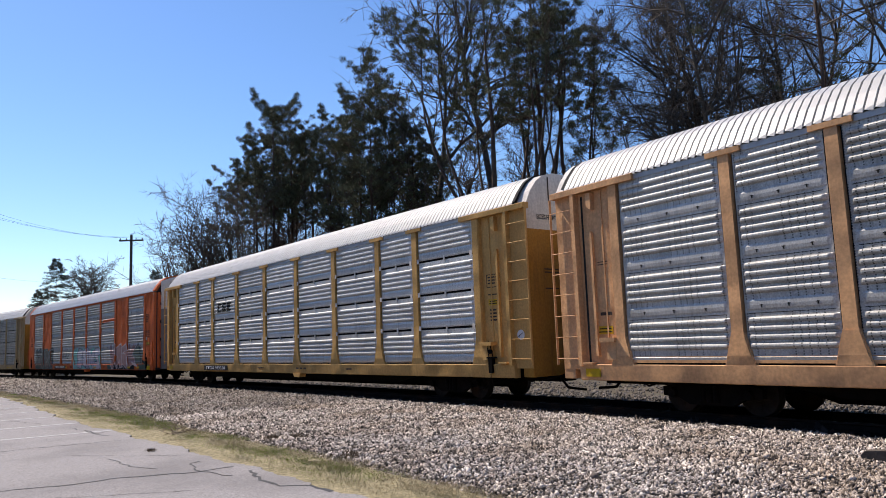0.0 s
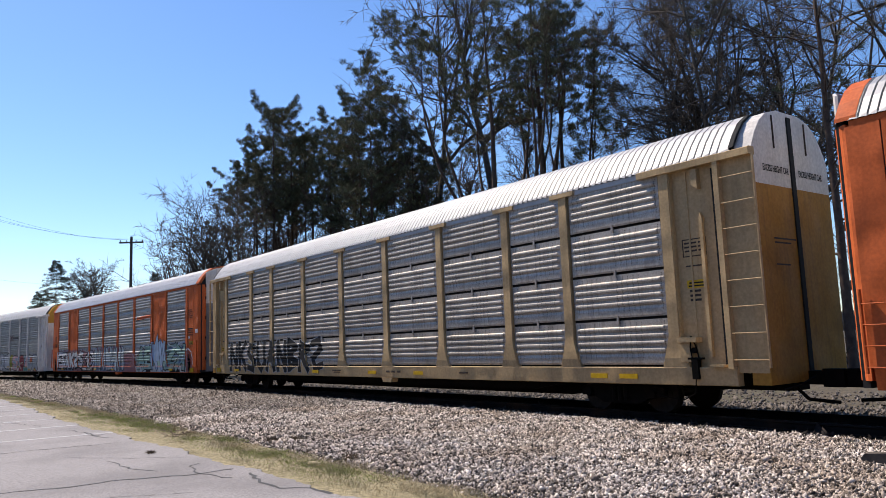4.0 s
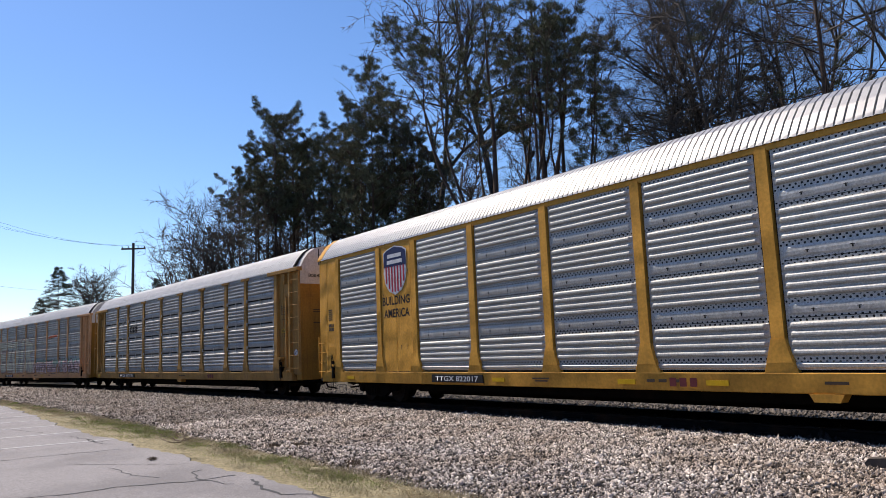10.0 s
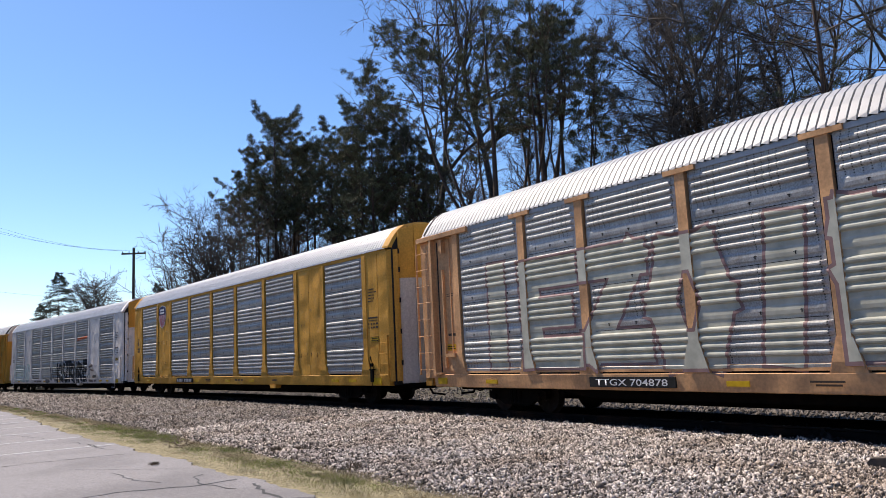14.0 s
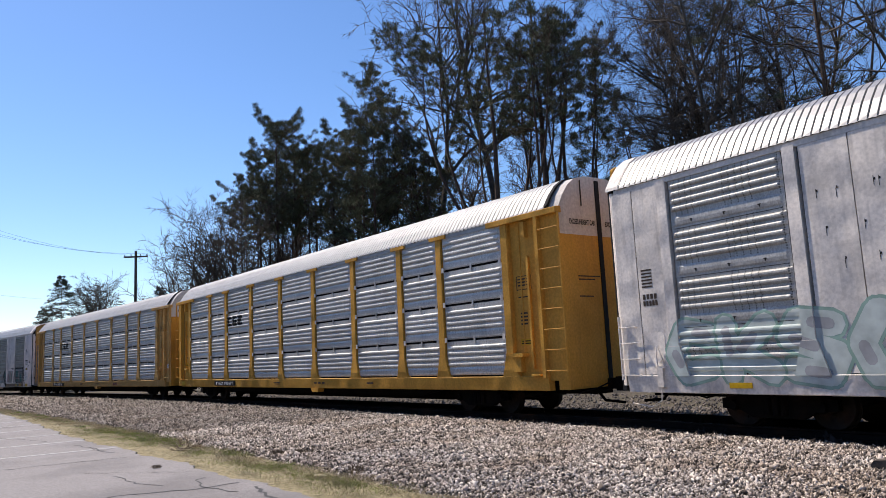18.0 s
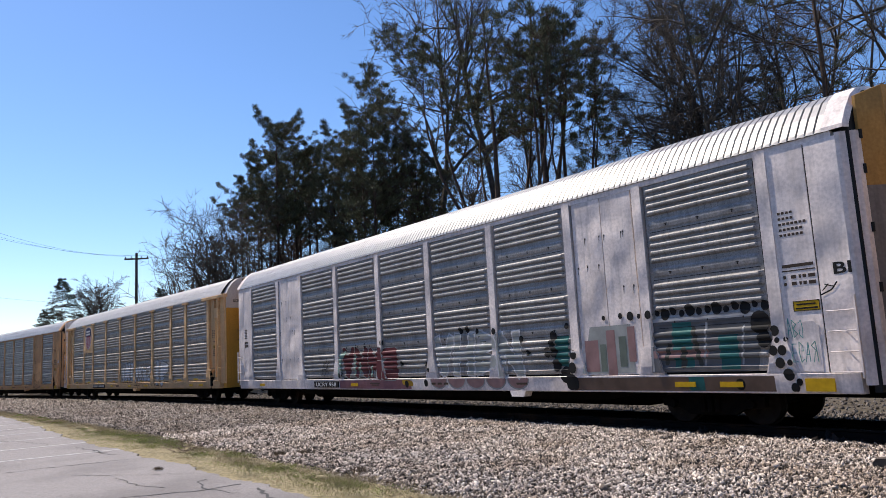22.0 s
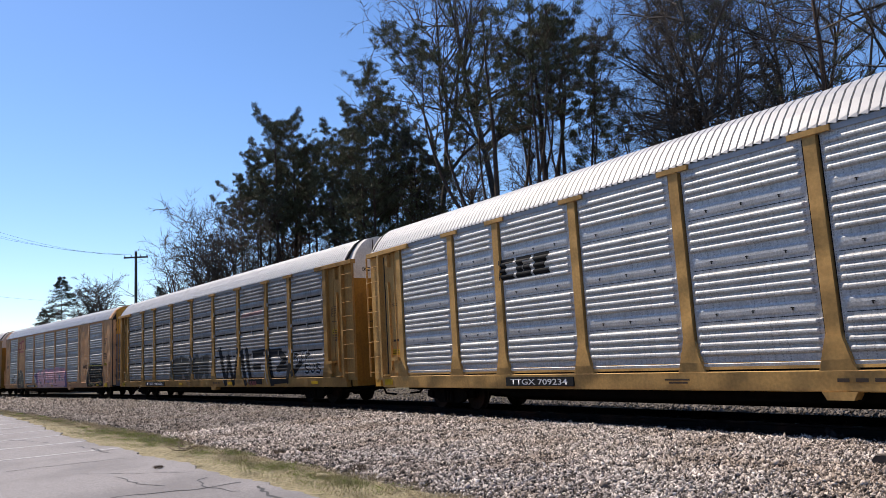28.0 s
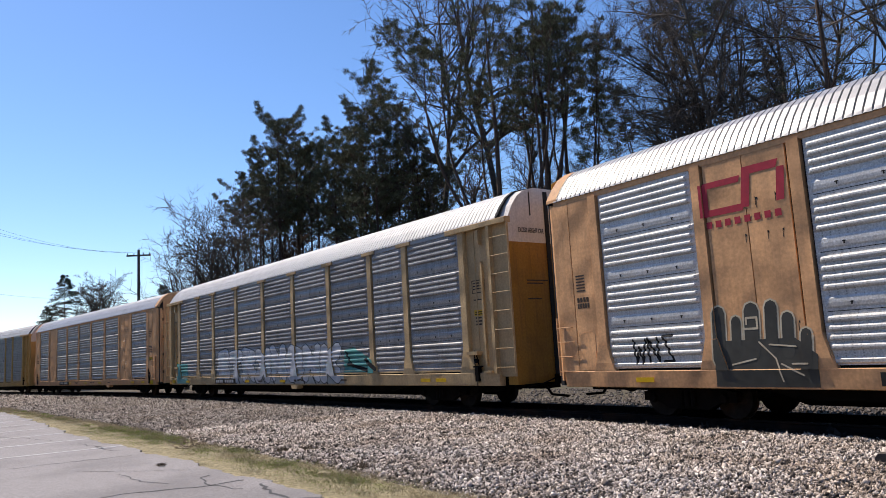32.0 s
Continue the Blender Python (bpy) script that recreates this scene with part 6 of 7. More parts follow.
fingers = [(-9.15, 1.2, -9.1, 2.08, 0.13), (-8.78, 1.3, -8.74, 1.9, 0.10), (-8.45, 1.3, -8.4, 2.08, 0.15), (-8.05, 1.4, -8.0, 2.12, 0.12), (-7.74, 1.3, -7.70, 1.9, 0.11), (-7.42, 1.1, -7.38, 1.6, 0.11)]
swipes(Sc, 18, [(a, b, p, q, r + 0.035) for a, b, p, q, r in fingers], S["cream"], 0.003)
fields(Sc, 18, [[(-9.3, 0.69), (-7.25, 0.69), (-7.2, 1.25), (-7.6, 1.55), (-9.2, 1.55)]], S["smoke"], 0.005)
swipes(Sc, 18, fingers, S["smoke"], 0.006)
swipes(Sc, 18, [(-8.6, 1.75, -8.3, 1.75, 0.02), (-8.3, 1.75, -8.3, 1.95, 0.02), (-8.3, 1.95, -8.52, 1.95, 0.02), (-8.52, 1.95, -8.52, 1.84, 0.02), (-8.9, 1.1, -8.4, 1.2, 0.015), (-8.3, 1.5, -8.0, 1.2, 0.015), (-8.0, 1.2, -7.9, 0.8, 0.015), (-8.1, 1.45, -7.6, 1.4, 0.015), (-7.7, 1.1, -7.4, 1.1, 0.015), (-7.9, 1.1, -7.5, 0.9, 0.015)], S["cream"], 0.010)
sprayed(Sc, 18, -10.9, -9.8, 1.15, 1.7, "WN.", INK, None, None, 0.14, 54)
# last cars
fields(Tc, 19, [rect(-12.6, 0.72, -10.9, 1.75), [(5.3, 1.06), (7.3, 1.06), (7.2, 1.5), (6.0, 1.95), (5.4, 1.9)]], S["teal"], 0.003)
swipes(Tc, 19, [(5.6, 1.4, 6.9, 1.15, 0.06), (5.5, 1.8, 5.9, 1.3, 0.05), (6.8, 1.5, 7.4, 1.2, 0.08)], INK, 0.005)
fields(Tc, 19, [[(-6.8, 0.72), (5.3, 0.72), (5.2, 1.9), (3.0, 2.1), (-0.5, 2.0), (-6.6, 1.95)]], S["ghost"], 0.0026)
sprayed(Tc, 19, -6.4, 4.9, 0.75, 2.25, ".TR.N.NK", S["pale_silver"], INK, None, 0.4, 56, line=0.03, under=S["frost"])
swipes(Tc, 19, [(-6.0 + 0.9 * k, 0.96, -5.8 + 0.9 * k, 0.72, 0.03) for k in range(12)], INK, 0.006)
swipes(Tc, 19, [(10.2, 1.75, 10.9, 1.6, 0.012), (10.2, 1.5, 11.0, 1.45, 0.012), (10.9, 2.2, 11.0, 1.3, 0.012), (10.3, 1.3, 10.9, 1.3, 0.012)], S["silver"], 0.006)


# ---- trees ----
def limbs(segs, n=4):
    """Tapered limbs as one mesh: rows of two ends and two radii."""
    segs = np.array(segs, float)
    a, b, ra, rb = segs[:, 0:3], segs[:, 3:6], segs[:, 6:7], segs[:, 7:8]
    w = b - a
    w /= np.linalg.norm(w, axis=1, keepdims=True) + 1e-9
    ref = np.where(np.abs(w[:, 2:3]) > 0.8, np.array([[1.0, 0, 0]]), np.array([[0, 0, 1.0]]))
    u = np.cross(w, ref)
    u /= np.linalg.norm(u, axis=1, keepdims=True) + 1e-9
    v = np.cross(w, u)
    ring = [(math.cos(6.28319 * k / n), math.sin(6.28319 * k / n)) for k in range(n)]
    pts = np.stack([a + ra * (c * u + s * v) for c, s in ring] + [b + rb * (c * u + s * v) for c, s in ring], 1).reshape(-1, 3)
    base = np.arange(len(segs))[:, None] * 2 * n
    quads = np.concatenate([base + np.array([[k, (k + 1) % n, (k + 1) % n + n, k + n]]) for k in range(n)], 0)
    return pts, quads


def array_mesh(name, pts, faces, mat):
    me = bpy.data.meshes.new(name)
    k = faces.shape[1]
    me.vertices.add(len(pts))
    me.vertices.foreach_set("co", np.ascontiguousarray(pts, np.float32).ravel())
    me.loops.add(faces.size)
    me.loops.foreach_set("vertex_index", np.ascontiguousarray(faces, np.int32).ravel())
    me.polygons.add(len(faces))
    me.polygons.foreach_set("loop_start", np.arange(0, faces.size, k, dtype=np.int32))
    me.update(calc_edges=True)
    me.materials.append(mat)
    return me


def unit(v):
    return v / (np.linalg.norm(v) + 1e-9)


def bough(rng, segs, p, way, length, r, level, steps, wander, lift, kids, tips=None, twig=0.009):
    """A limb of several pieces that sends out thinner ones."""
    for k in range(steps):
        way = unit(way + rng.normal(0, wander, 3) + np.array([0, 0, lift]))
        q = p + way * length / steps
        r1 = r * (1 - 0.75 * (k + 1) / steps)
        r0 = r * (1 - 0.75 * k / steps)
        segs.append((*p, *q, r0, r1))
        p = q
        if level > 0 and k >= 0:
            for _ in range({3: 1, 2: 2, 1: kids}[level]):
                side = unit(np.cross(way, rng.normal(0, 1, 3)))
                a = rng.uniform(0.35, 0.9) if level > 1 else rng.uniform(0.25, 0.7)
                bough(rng, segs, p, unit(way * math.cos(a) + side * math.sin(a)), length * rng.uniform(0.4, 0.62), max(r1 * 0.65, twig), level - 1, max(2, steps - 1), wander * 1.1, lift, kids, tips, twig)
    if tips is not None and level <= 1:
        tips.append((*p, *way))


def grow(rng, segs, p, way, length, r, level, twig, fine, lift):
    """A limb of a leafless tree: curved pieces with side branches that shorten towards the tip."""
    n = 5 if level > 0 else 2
    for k in range(n):
        way = unit(way + rng.normal(0, 0.23, 3) + np.array([0, 0, lift]))
        q = p + way * length / n
        r0, r1 = r * (1 - 0.8 * k / n), r * (1 - 0.8 * (k + 1) / n)
        segs.append((*p, *q, r0, r1))
        p = q
        if level == 0:
            continue
        for _ in range(fine if level == 1 else 1 + (rng.random() < 0.5)):
            side = unit(np.cross(way, rng.normal(0, 1, 3)))
            a = rng.uniform(0.45, 1.1)
            grow(rng, segs, p, unit(way * math.cos(a) + side * math.sin(a)), length * rng.uniform(0.38, 0.62) * (1 - 0.5 * k / n), max(r1 * 0.7, twig), level - 1, twig, fine, lift)


def bare_tree(seed, height, spread=0.5, level=2, fork=0.3, girth=0.0085, open_to=0.95, twig=0.009, fine=2, stem=0.9, limbs_each=3):
    rng = np.random.default_rng(seed)
    segs, n = [], 9
    p, way, r = np.zeros(3), np.array([rng.normal(0, 0.03), rng.normal(0, 0.03), 1.0]), height * girth
    for k in range(n):
        way = unit(way + rng.normal(0, 0.07, 3) + np.array([0, 0, 0.05]))
        q = p + way * height / n * stem
        r1 = height * girth * (1 - 0.85 * (k + 1) / n)
        segs.append((*p, *q, r, r1))
        p, r = q, r1
        if (k + 1) / n > fork:
            for _ in range(limbs_each):
                th = rng.uniform(0, 6.283)
                a = rng.uniform(0.35, open_to)
                d = np.array([math.cos(th) * math.sin(a), math.sin(th) * math.sin(a), math.cos(a)])
                grow(rng, segs, p, d, height * spread * rng.uniform(0.6, 1.0) * (1.1 - 0.5 * (k + 1) / n), r1 * 0.65 + 0.02, level, twig, fine, 0.045)
    return segs


def needles(rng, tips, size, count):
    """Tufts of needle blades round the ends of twigs, as triangles."""
    tips = np.repeat(np.array(tips, float), count, 0)
    n = len(tips)
    off = rng.normal(0, 1, (n, 3))
    off /= np.linalg.norm(off, axis=1, keepdims=True)
    off[:, 2] *= 0.75
    o = tips[:, 0:3] + off * size * 0.55 * rng.uniform(0.0, 1.0, (n, 1)) ** 0.6
    d = off + tips[:, 3:6] * 0.5 + rng.normal(0, 0.4, (n, 3)) + np.array([[0, 0, 0.5]])
    d /= np.linalg.norm(d, axis=1, keepdims=True)
    side = np.cross(d, rng.normal(0, 1, (n, 3)))
    side /= np.linalg.norm(side, axis=1, keepdims=True) + 1e-9
    ln = size * rng.uniform(0.28, 0.55, (n, 1))
    wd = size * 0.046
    pts = np.stack([o - side * wd, o + side * wd, o + d * ln], 1).reshape(-1, 3)
    return pts, np.arange(3 * n).reshape(-1, 3)


def pine_tree(seed, height, clear=0.4, reach=0.2, dense=1.0, shape="open", forks=1, part_at=0.3, leafy=1.0, fan=0.6):
    """Trunks, limbs and tuft centres of a pine, or of a spruce with tiers. forks: stems that part at that share of the height."""
    rng = np.random.default_rng(seed)
    segs, tips = [], []
    for f in range(forks):
        n = 16
        tall = height * (1 if f == 0 else rng.uniform(0.82, 0.98))
        p, way, R = np.zeros(3), np.array([0.0, 0.0, 1.0]), height * (0.0095 if forks == 1 else 0.013 if f == 0 else 0.0085)
        spin = 6.283 * f / max(1, forks) + rng.uniform(-0.5, 0.5)
        out = np.array([math.cos(spin), math.sin(spin), 0.0]) * (rng.uniform(0.6, 1.0) * fan if f > 0 else 0.0)
        for k in range(n):
            at = (k + 1) / n
            if at <= part_at and f > 0:
                p = p + way * tall / n
                continue
            bend = out * max(0.0, 1 - (at - part_at) * 1.9)
            way = unit(np.array([bend[0], bend[1], 1.0]) + rng.normal(0, 0.012 if forks == 1 else 0.04, 3))
            q = p + way * tall / n
            segs.append((*p, *q, R * (1 - 0.9 * k / n), R * (1 - 0.9 * (k + 1) / n)))
            live = at > clear
            count = int(round((4.2 if live else (2.6 if at > clear * 0.4 and forks == 1 else 0)) * dense + rng.uniform(-0.5, 0.5)))
            for _ in range(max(0, count)):
                hgt = (k + rng.uniform(0, 1)) / n
                b = p + (q - p) * (hgt * n - k)
                if shape == "open":
                    g = (hgt - clear * 0.6) / (1 - clear * 0.6)
                    ln = tall * reach * (0.3 + 0.85 * math.sin(max(0.05, min(1, g)) * 2.8)) * rng.uniform(0.5, 1.3)
                    up = rng.uniform(-0.05, 0.4) + 0.35 * hgt
                else:
                    ln = tall * reach * (1.06 - hgt) * rng.uniform(0.75, 1.2)
                    up = rng.uniform(-0.25, 0.12)
                th = rng.uniform(0, 6.283)
                w = unit(np.array([math.cos(th), math.sin(th), up]))
                steps, r, a = 4, max(0.02, R * 0.3 * (1.1 - hgt)), b
                for j in range(steps):
                    w = unit(w + rng.normal(0, 0.13, 3) + np.array([0, 0, 0.10 if shape == "open" else -0.02]))
                    e = a + w * ln / steps
                    segs.append((*a, *e, r * (1 - 0.8 * j / steps), r * (1 - 0.8 * (j + 1) / steps)))
                    for _ in range((1, 2, 2, 3)[j] if shape == "open" else (0, 3, 3, 3)[j]):
                        sd = unit(np.cross(w, np.array([0, 0, 1.0])) * rng.choice((-1, 1)) + w * rng.uniform(0.3, 1.0) + np.array([0, 0, rng.uniform(0.1, 0.8) if shape == "open" else rng.uniform(-0.4, 0.1)]))
                        tl = rng.uniform(0.3, 0.85) if shape == "open" else min(ln * rng.uniform(0.15, 0.36), 0.9)
                        z = e + sd * tl
                        segs.append((*e, *z, 0.02, 0.01))
                        if live and rng.random() < (leafy if shape == "open" else 0.85):
                            tips.append((*z, *sd))
                            if shape != "open":
                                tips.append((*((e + z) / 2), *sd))
                    a = e
                if live:
                    tips.append((*a, *w))
            p = q
        tips += [(*(p - way * u), 0, 0, 1) for u in (0.2, 0.6, 1.0, 1.5)]
    return segs, tips


TREES = {}


def tree_thing(kind, seed, x, y, z, height, label, turn=0.0, **shape):
    key = (kind, seed, *sorted(shape.items()))
    name = {"bare": "bare_tree", "pine": "pine_tree", "spruce": "spruce_tree"}[kind]
    if key not in TREES:
        rng = np.random.default_rng(seed + 500)
        if kind == "bare":
            segs = bare_tree(seed, 20.0, **shape)
            big = [s for s in segs if s[6] > 0.045]
            small = [s for s in segs if s[6] <= 0.045]
            TREES[key] = (array_mesh("trunk", *limbs(big, 6), BARK), array_mesh("crown", *limbs(small, 3), TWIG))
        else:
            segs, tips = pine_tree(seed, 20.0, shape="open" if kind == "pine" else "cone", **shape)
            pts, tri = needles(rng, tips, 0.42 if kind == "pine" else 0.40, 84 if kind == "pine" else 12)
            TREES[key] = (array_mesh("trunk", *limbs(segs, 4), PINEBARK), array_mesh("crown", pts, tri, NEEDLE if kind == "pine" else SPRUCE))
    ob = tagged(new(name), label, "tree", "trees behind the track")
    ob.matrix_world = Matrix.Translation((x, y, z)) @ Matrix.Rotation(turn, 4, "Z") @ Matrix.Scale(height / 20.0, 4)
    for part_name, me in zip(("trunk", "crown"), TREES[key]):
        k = new(part_name, me)
        k.parent = ob
    return ob


def spot(bearing, distance):
    """A place by its bearing, in degrees to the left of the track's normal, and its distance from the eye."""
    a = radians(bearing)
    return EYE[0] - math.sin(a) * distance, EYE[1] + math.cos(a) * distance


def plant(kind, seed, bearing, distance, top, label, **shape):
    """A tree whose tip stands at that angle above the eye's level."""
    x, y = spot(bearing, distance)
    h = EYE[2] + 0.26 + distance * math.tan(radians(top))
    return tree_thing(kind, seed, x, y, -0.26, h, label, (seed * 1.7 + bearing) % 6.28, **shape)


PINE = "tall dark green pine with a bare lower trunk"
BARE = "tall leafless tree with a dense fan of grey-brown twigs"
# the dense stand of pines along the curve
for seed, b, d, top, clear in ((11, 68.6, 64, 17.9, 0.56), (12, 69.8, 66, 15.3, 0.58), (13, 67.2, 66, 17.0, 0.6), (12, 71.2, 68, 13.5, 0.62), (13, 66.2, 70, 15.6, 0.72), (13, 68.2, 72, 15.4, 0.74), (12, 66.9, 74, 15.2, 0.74),
                               (14, 64.4, 64, 16.6, 0.5), (15, 61.1, 56, 20.2, 0.42), (12, 62.0, 58, 17.9, 0.45), (13, 59.9, 58, 18.2, 0.45), (14, 62.4, 61, 16.4, 0.56), (15, 59.4, 58, 16.6, 0.42), (14, 57.7, 57, 15.8, 0.42), (15, 56.0, 58, 14.6, 0.45), (13, 63.6, 68, 14.6, 0.7), (13, 65.7, 72, 14.0, 0.74)):
    plant("pine", seed, b, d, top, PINE, clear=clear, reach=0.115, dense=1.2, leafy=0.72)
rt = random.Random(33)
for k in range(22):
    b = 55.5 + 16.5 * (k + rt.random()) / 22
    plant("pine", 12 + k % 2, b, rt.uniform(62, 84), rt.uniform(11.0, 13.6), "slender pine with a bare trunk in the stand", clear=0.82, reach=0.10, dense=1.15, leafy=0.4)
# the broad open pines
BROAD = "broad open pine with several rising limbs and tufted crown"
plant("pine", 21, 51.3, 45, 25.4, BROAD, clear=0.72, reach=0.15, dense=0.78, forks=7, part_at=0.36, fan=0.85, leafy=0.46)
plant("pine", 22, 48.2, 46, 27.0, BROAD, clear=0.72, reach=0.145, dense=0.54, forks=5, part_at=0.4, fan=0.6, leafy=0.38)
plant("pine", 23, 45.8, 47, 24.2, BROAD, clear=0.70, reach=0.135, dense=0.5, forks=4, part_at=0.4, fan=0.6, leafy=0.32)
plant("pine", 25, 43.7, 49, 21.0, PINE, clear=0.6, reach=0.09, dense=0.7, leafy=0.6)
for seed, b, d, top in ((24, 27.4, 38, 31.0), (24, 33.0, 52, 25.0)):
    plant("pine", seed, b, d, top, PINE, clear=0.5, reach=0.22, dense=0.8, leafy=0.3)
for seed, b, d, top, wide in ((38, 56.6, 62, 28.0, 0.52), (39, 51.4, 62, 30.0, 0.4)):
    plant("bare", seed, b, d, top, "large leafless tree with long limbs spreading wide", spread=wide, fork=0.45, open_to=0.95, girth=0.012, twig=0.016, fine=2)
# leafless trees between and behind them
for seed, b, d, top in ((61, 74.0, 60, 15.0), (62, 75.4, 64, 12.4), (61, 72.6, 62, 15.5)):
    plant("bare", seed, b, d, top, BARE, spread=0.55, fork=0.3, open_to=0.95, girth=0.013, twig=0.022, fine=2, stem=0.55, limbs_each=3)
for seed, b, d, top, wide in ((31, 67.6, 80, 17.6, 0.22), (31, 63.0, 74, 13.0, 0.3), (32, 49.0, 60, 17.0, 0.3), (33, 53.0, 64, 17.0, 0.3), (31, 54.6, 66, 17.5, 0.3), (32, 51.0, 62, 17.0, 0.3), (31, 60.0, 70, 13.0, 0.3), (32, 66.5, 78, 12.5, 0.3), (33, 70.2, 80, 13.0, 0.3), (32, 57.5, 66, 12.0, 0.3), (33, 71.6, 66, 12.0, 0.3), (31, 68.8, 70, 12.0, 0.3), (32, 64.6, 72, 12.5, 0.3), (33, 61.6, 66, 13.0, 0.3), (33, 55.4, 60, 17.0, 0.3), (31, 56.8, 64, 15.5, 0.3), (31, 47.4, 56, 15.0, 0.3)):
    plant("bare", seed, b, d, top, BARE, spread=wide, fork=0.25, girth=0.011, twig=0.02, fine=2)
for seed, b, d, top in ((35, 37.4, 44, 27.5), (36, 38.8, 50, 25.0), (35, 36.2, 52, 27.0), (36, 35.6, 46, 29.5), (34, 29.2, 56, 27.0), (34, 33.6, 42, 31.0), (35, 30.6, 46, 30.0), (35, 23.2, 42, 33.0), (35, 39.2, 60, 19.0), (36, 44.4, 62, 14.5), (35, 46.8, 66, 14.0), (36, 31.8, 60, 20.0)):
    plant("bare", seed, b, d, top, BARE, spread=0.42, fork=0.3, open_to=1.2, girth=0.008, twig=0.0085, fine=4)
plant("bare", 37, 81.2, 93, 8.9, "round leafless tree with a wide fan of fine twigs", spread=0.35, fork=0.5, open_to=1.15, girth=0.014, twig=0.024, fine=3, stem=0.62, limbs_each=6)
for seed, b, d, top in ((41, 83.3, 90, 6.6), (42, 84.4, 96, 4.4), (42, 77.0, 98, 5.8)):
    plant("spruce", seed, b, d, top, "small dark spruce with drooping tiers of boughs", clear=0.06, reach=0.40, dense=5.0)

# ---- brush between the trunks, the far woods and an unseen light-blocking belt ----
def brush(seed):
    rng = np.random.default_rng(seed)
    segs = []
    for k in range(1450):
        deep = k >= 900
        x, y = spot(rng.uniform(54, 70.5), rng.uniform(66, 110)) if deep else spot(rng.uniform(14, 88), rng.uniform(34, 110))
        if y < on_track(x)[0].y + 7:
            continue
        h = rng.uniform(6, 11) if deep else rng.uniform(1.5, 6.5)
        p, way = np.array([x, y, -0.3]), unit(np.array([rng.normal(0, 0.15), rng.normal(0, 0.15), 1.0]))
        bough(rng, segs, p, way, h, 0.06 if deep else 0.035, 1, 4, 0.14, 0.05, 2, None, 0.03 if deep else 0.014)
    return tagged(new("underbrush", array_mesh("underbrush", *limbs(segs, 3), TWIG)), "thin leafless saplings and brush under the trees", "brush", kind="stuff")


def far_woods(seed, radius, height, start=0.0, end=360.0):
    """An uneven belt of trees: distant all round, or nearer, unseen and light-blocking over some degrees."""
    r = random.Random(seed)
    sh = Shape()
    n = 220
    for k in range(n + 1):
        a = radians(start + (end - start) * k / n)
        q = radius * r.uniform(0.95, 1.05)
        x, y = q * math.cos(a), q * math.sin(a)
        sh.v += [(x, y, -0.3), (x * 1.01, y * 1.01, height * r.uniform(0.55, 1.0)), (x * 1.08, y * 1.08, -0.3)]
    sh.f = [(3 * k + i, 3 * k + 3 + i, 3 * k + 4 + i, 3 * k + i + 1) for k in range(n) for i in range(2)]
    return tagged(new("far_woods", sh.mesh("far_woods", BRUSH)), "belt of leafless woods closing off the place, much of it out of view", "woods", kind="stuff")


brush(71)
far_woods(72, 620, 15)
# unseen belt behind the camera, added to cut sky light on the train's side
far_woods(73, 95, 25, 192.0, 352.0)

# ---- utility pole and wires ----
px, py = spot(78.6, 78)
pole = tagged(new("utility_pole"), "weathered wooden utility pole with one crossarm", "utility pole")
pole.matrix_world = Matrix.Translation((px, py, -0.26)) @ Matrix.Rotation(radians(60), 4, "Z")
part("shaft", Shape().rod((0, 0, 0), (0, 0, 13.4), 0.17, 0.12, 10).mesh("shaft"), POLEWOOD, pole)
part("crossarm", Shape().box(-1.15, 1.15, -0.06, 0.06, 12.75, 12.9).mesh("crossarm"), POLEWOOD, pole)
for x in (-1.05, -0.45, 0.45, 1.05):
    part("insulator", Shape().rod((x, 0, 12.9), (x, 0, 13.08), 0.05, 0.035, 8).mesh("insulator"), WIRE, pole)


def wire(name, a, b, sag, label):
    sh = Shape()
    a, b = Vector(a), Vector(b)
    pts = [a.lerp(b, k / 14) - Vector((0, 0, sag * 4 * (k / 14) * (1 - k / 14))) for k in range(15)]
    n = 4
    ring = [(0.008 * math.cos(6.28319 * k / n), 0.008 * math.sin(6.28319 * k / n)) for k in range(n)]
    side = (b - a).cross(Vector((0, 0, 1))).normalized()
    for q in pts:
        sh.v += [tuple(q + side * u + Vector((0, 0, v))) for u, v in ring]
    sh.f = [(j * n + i, j * n + (i + 1) % n, (j + 1) * n + (i + 1) % n, (j + 1) * n + i) for j in range(14) for i in range(n)]
    tagged(new(name, sh.mesh(name, WIRE)), label, "wire", "overhead wires")


for off, end in zip((-1.05, -0.45, 1.05), ((-63.98, -12.19, 12.95), (-63.98, -12.19, 12.60), (-63.98, -12.19, 12.37))):
    wire("overhead_wire", (px + off * math.cos(radians(60)), py + off * math.sin(radians(60)), 12.86), end, 0.5, "thin dark overhead wire strung from the pole")
wire("overhead_wire", (-69.97, -11.78, 8.40), (-119.08, 0.85, 12.16), 0.2, "dark cable hanging low behind the train")


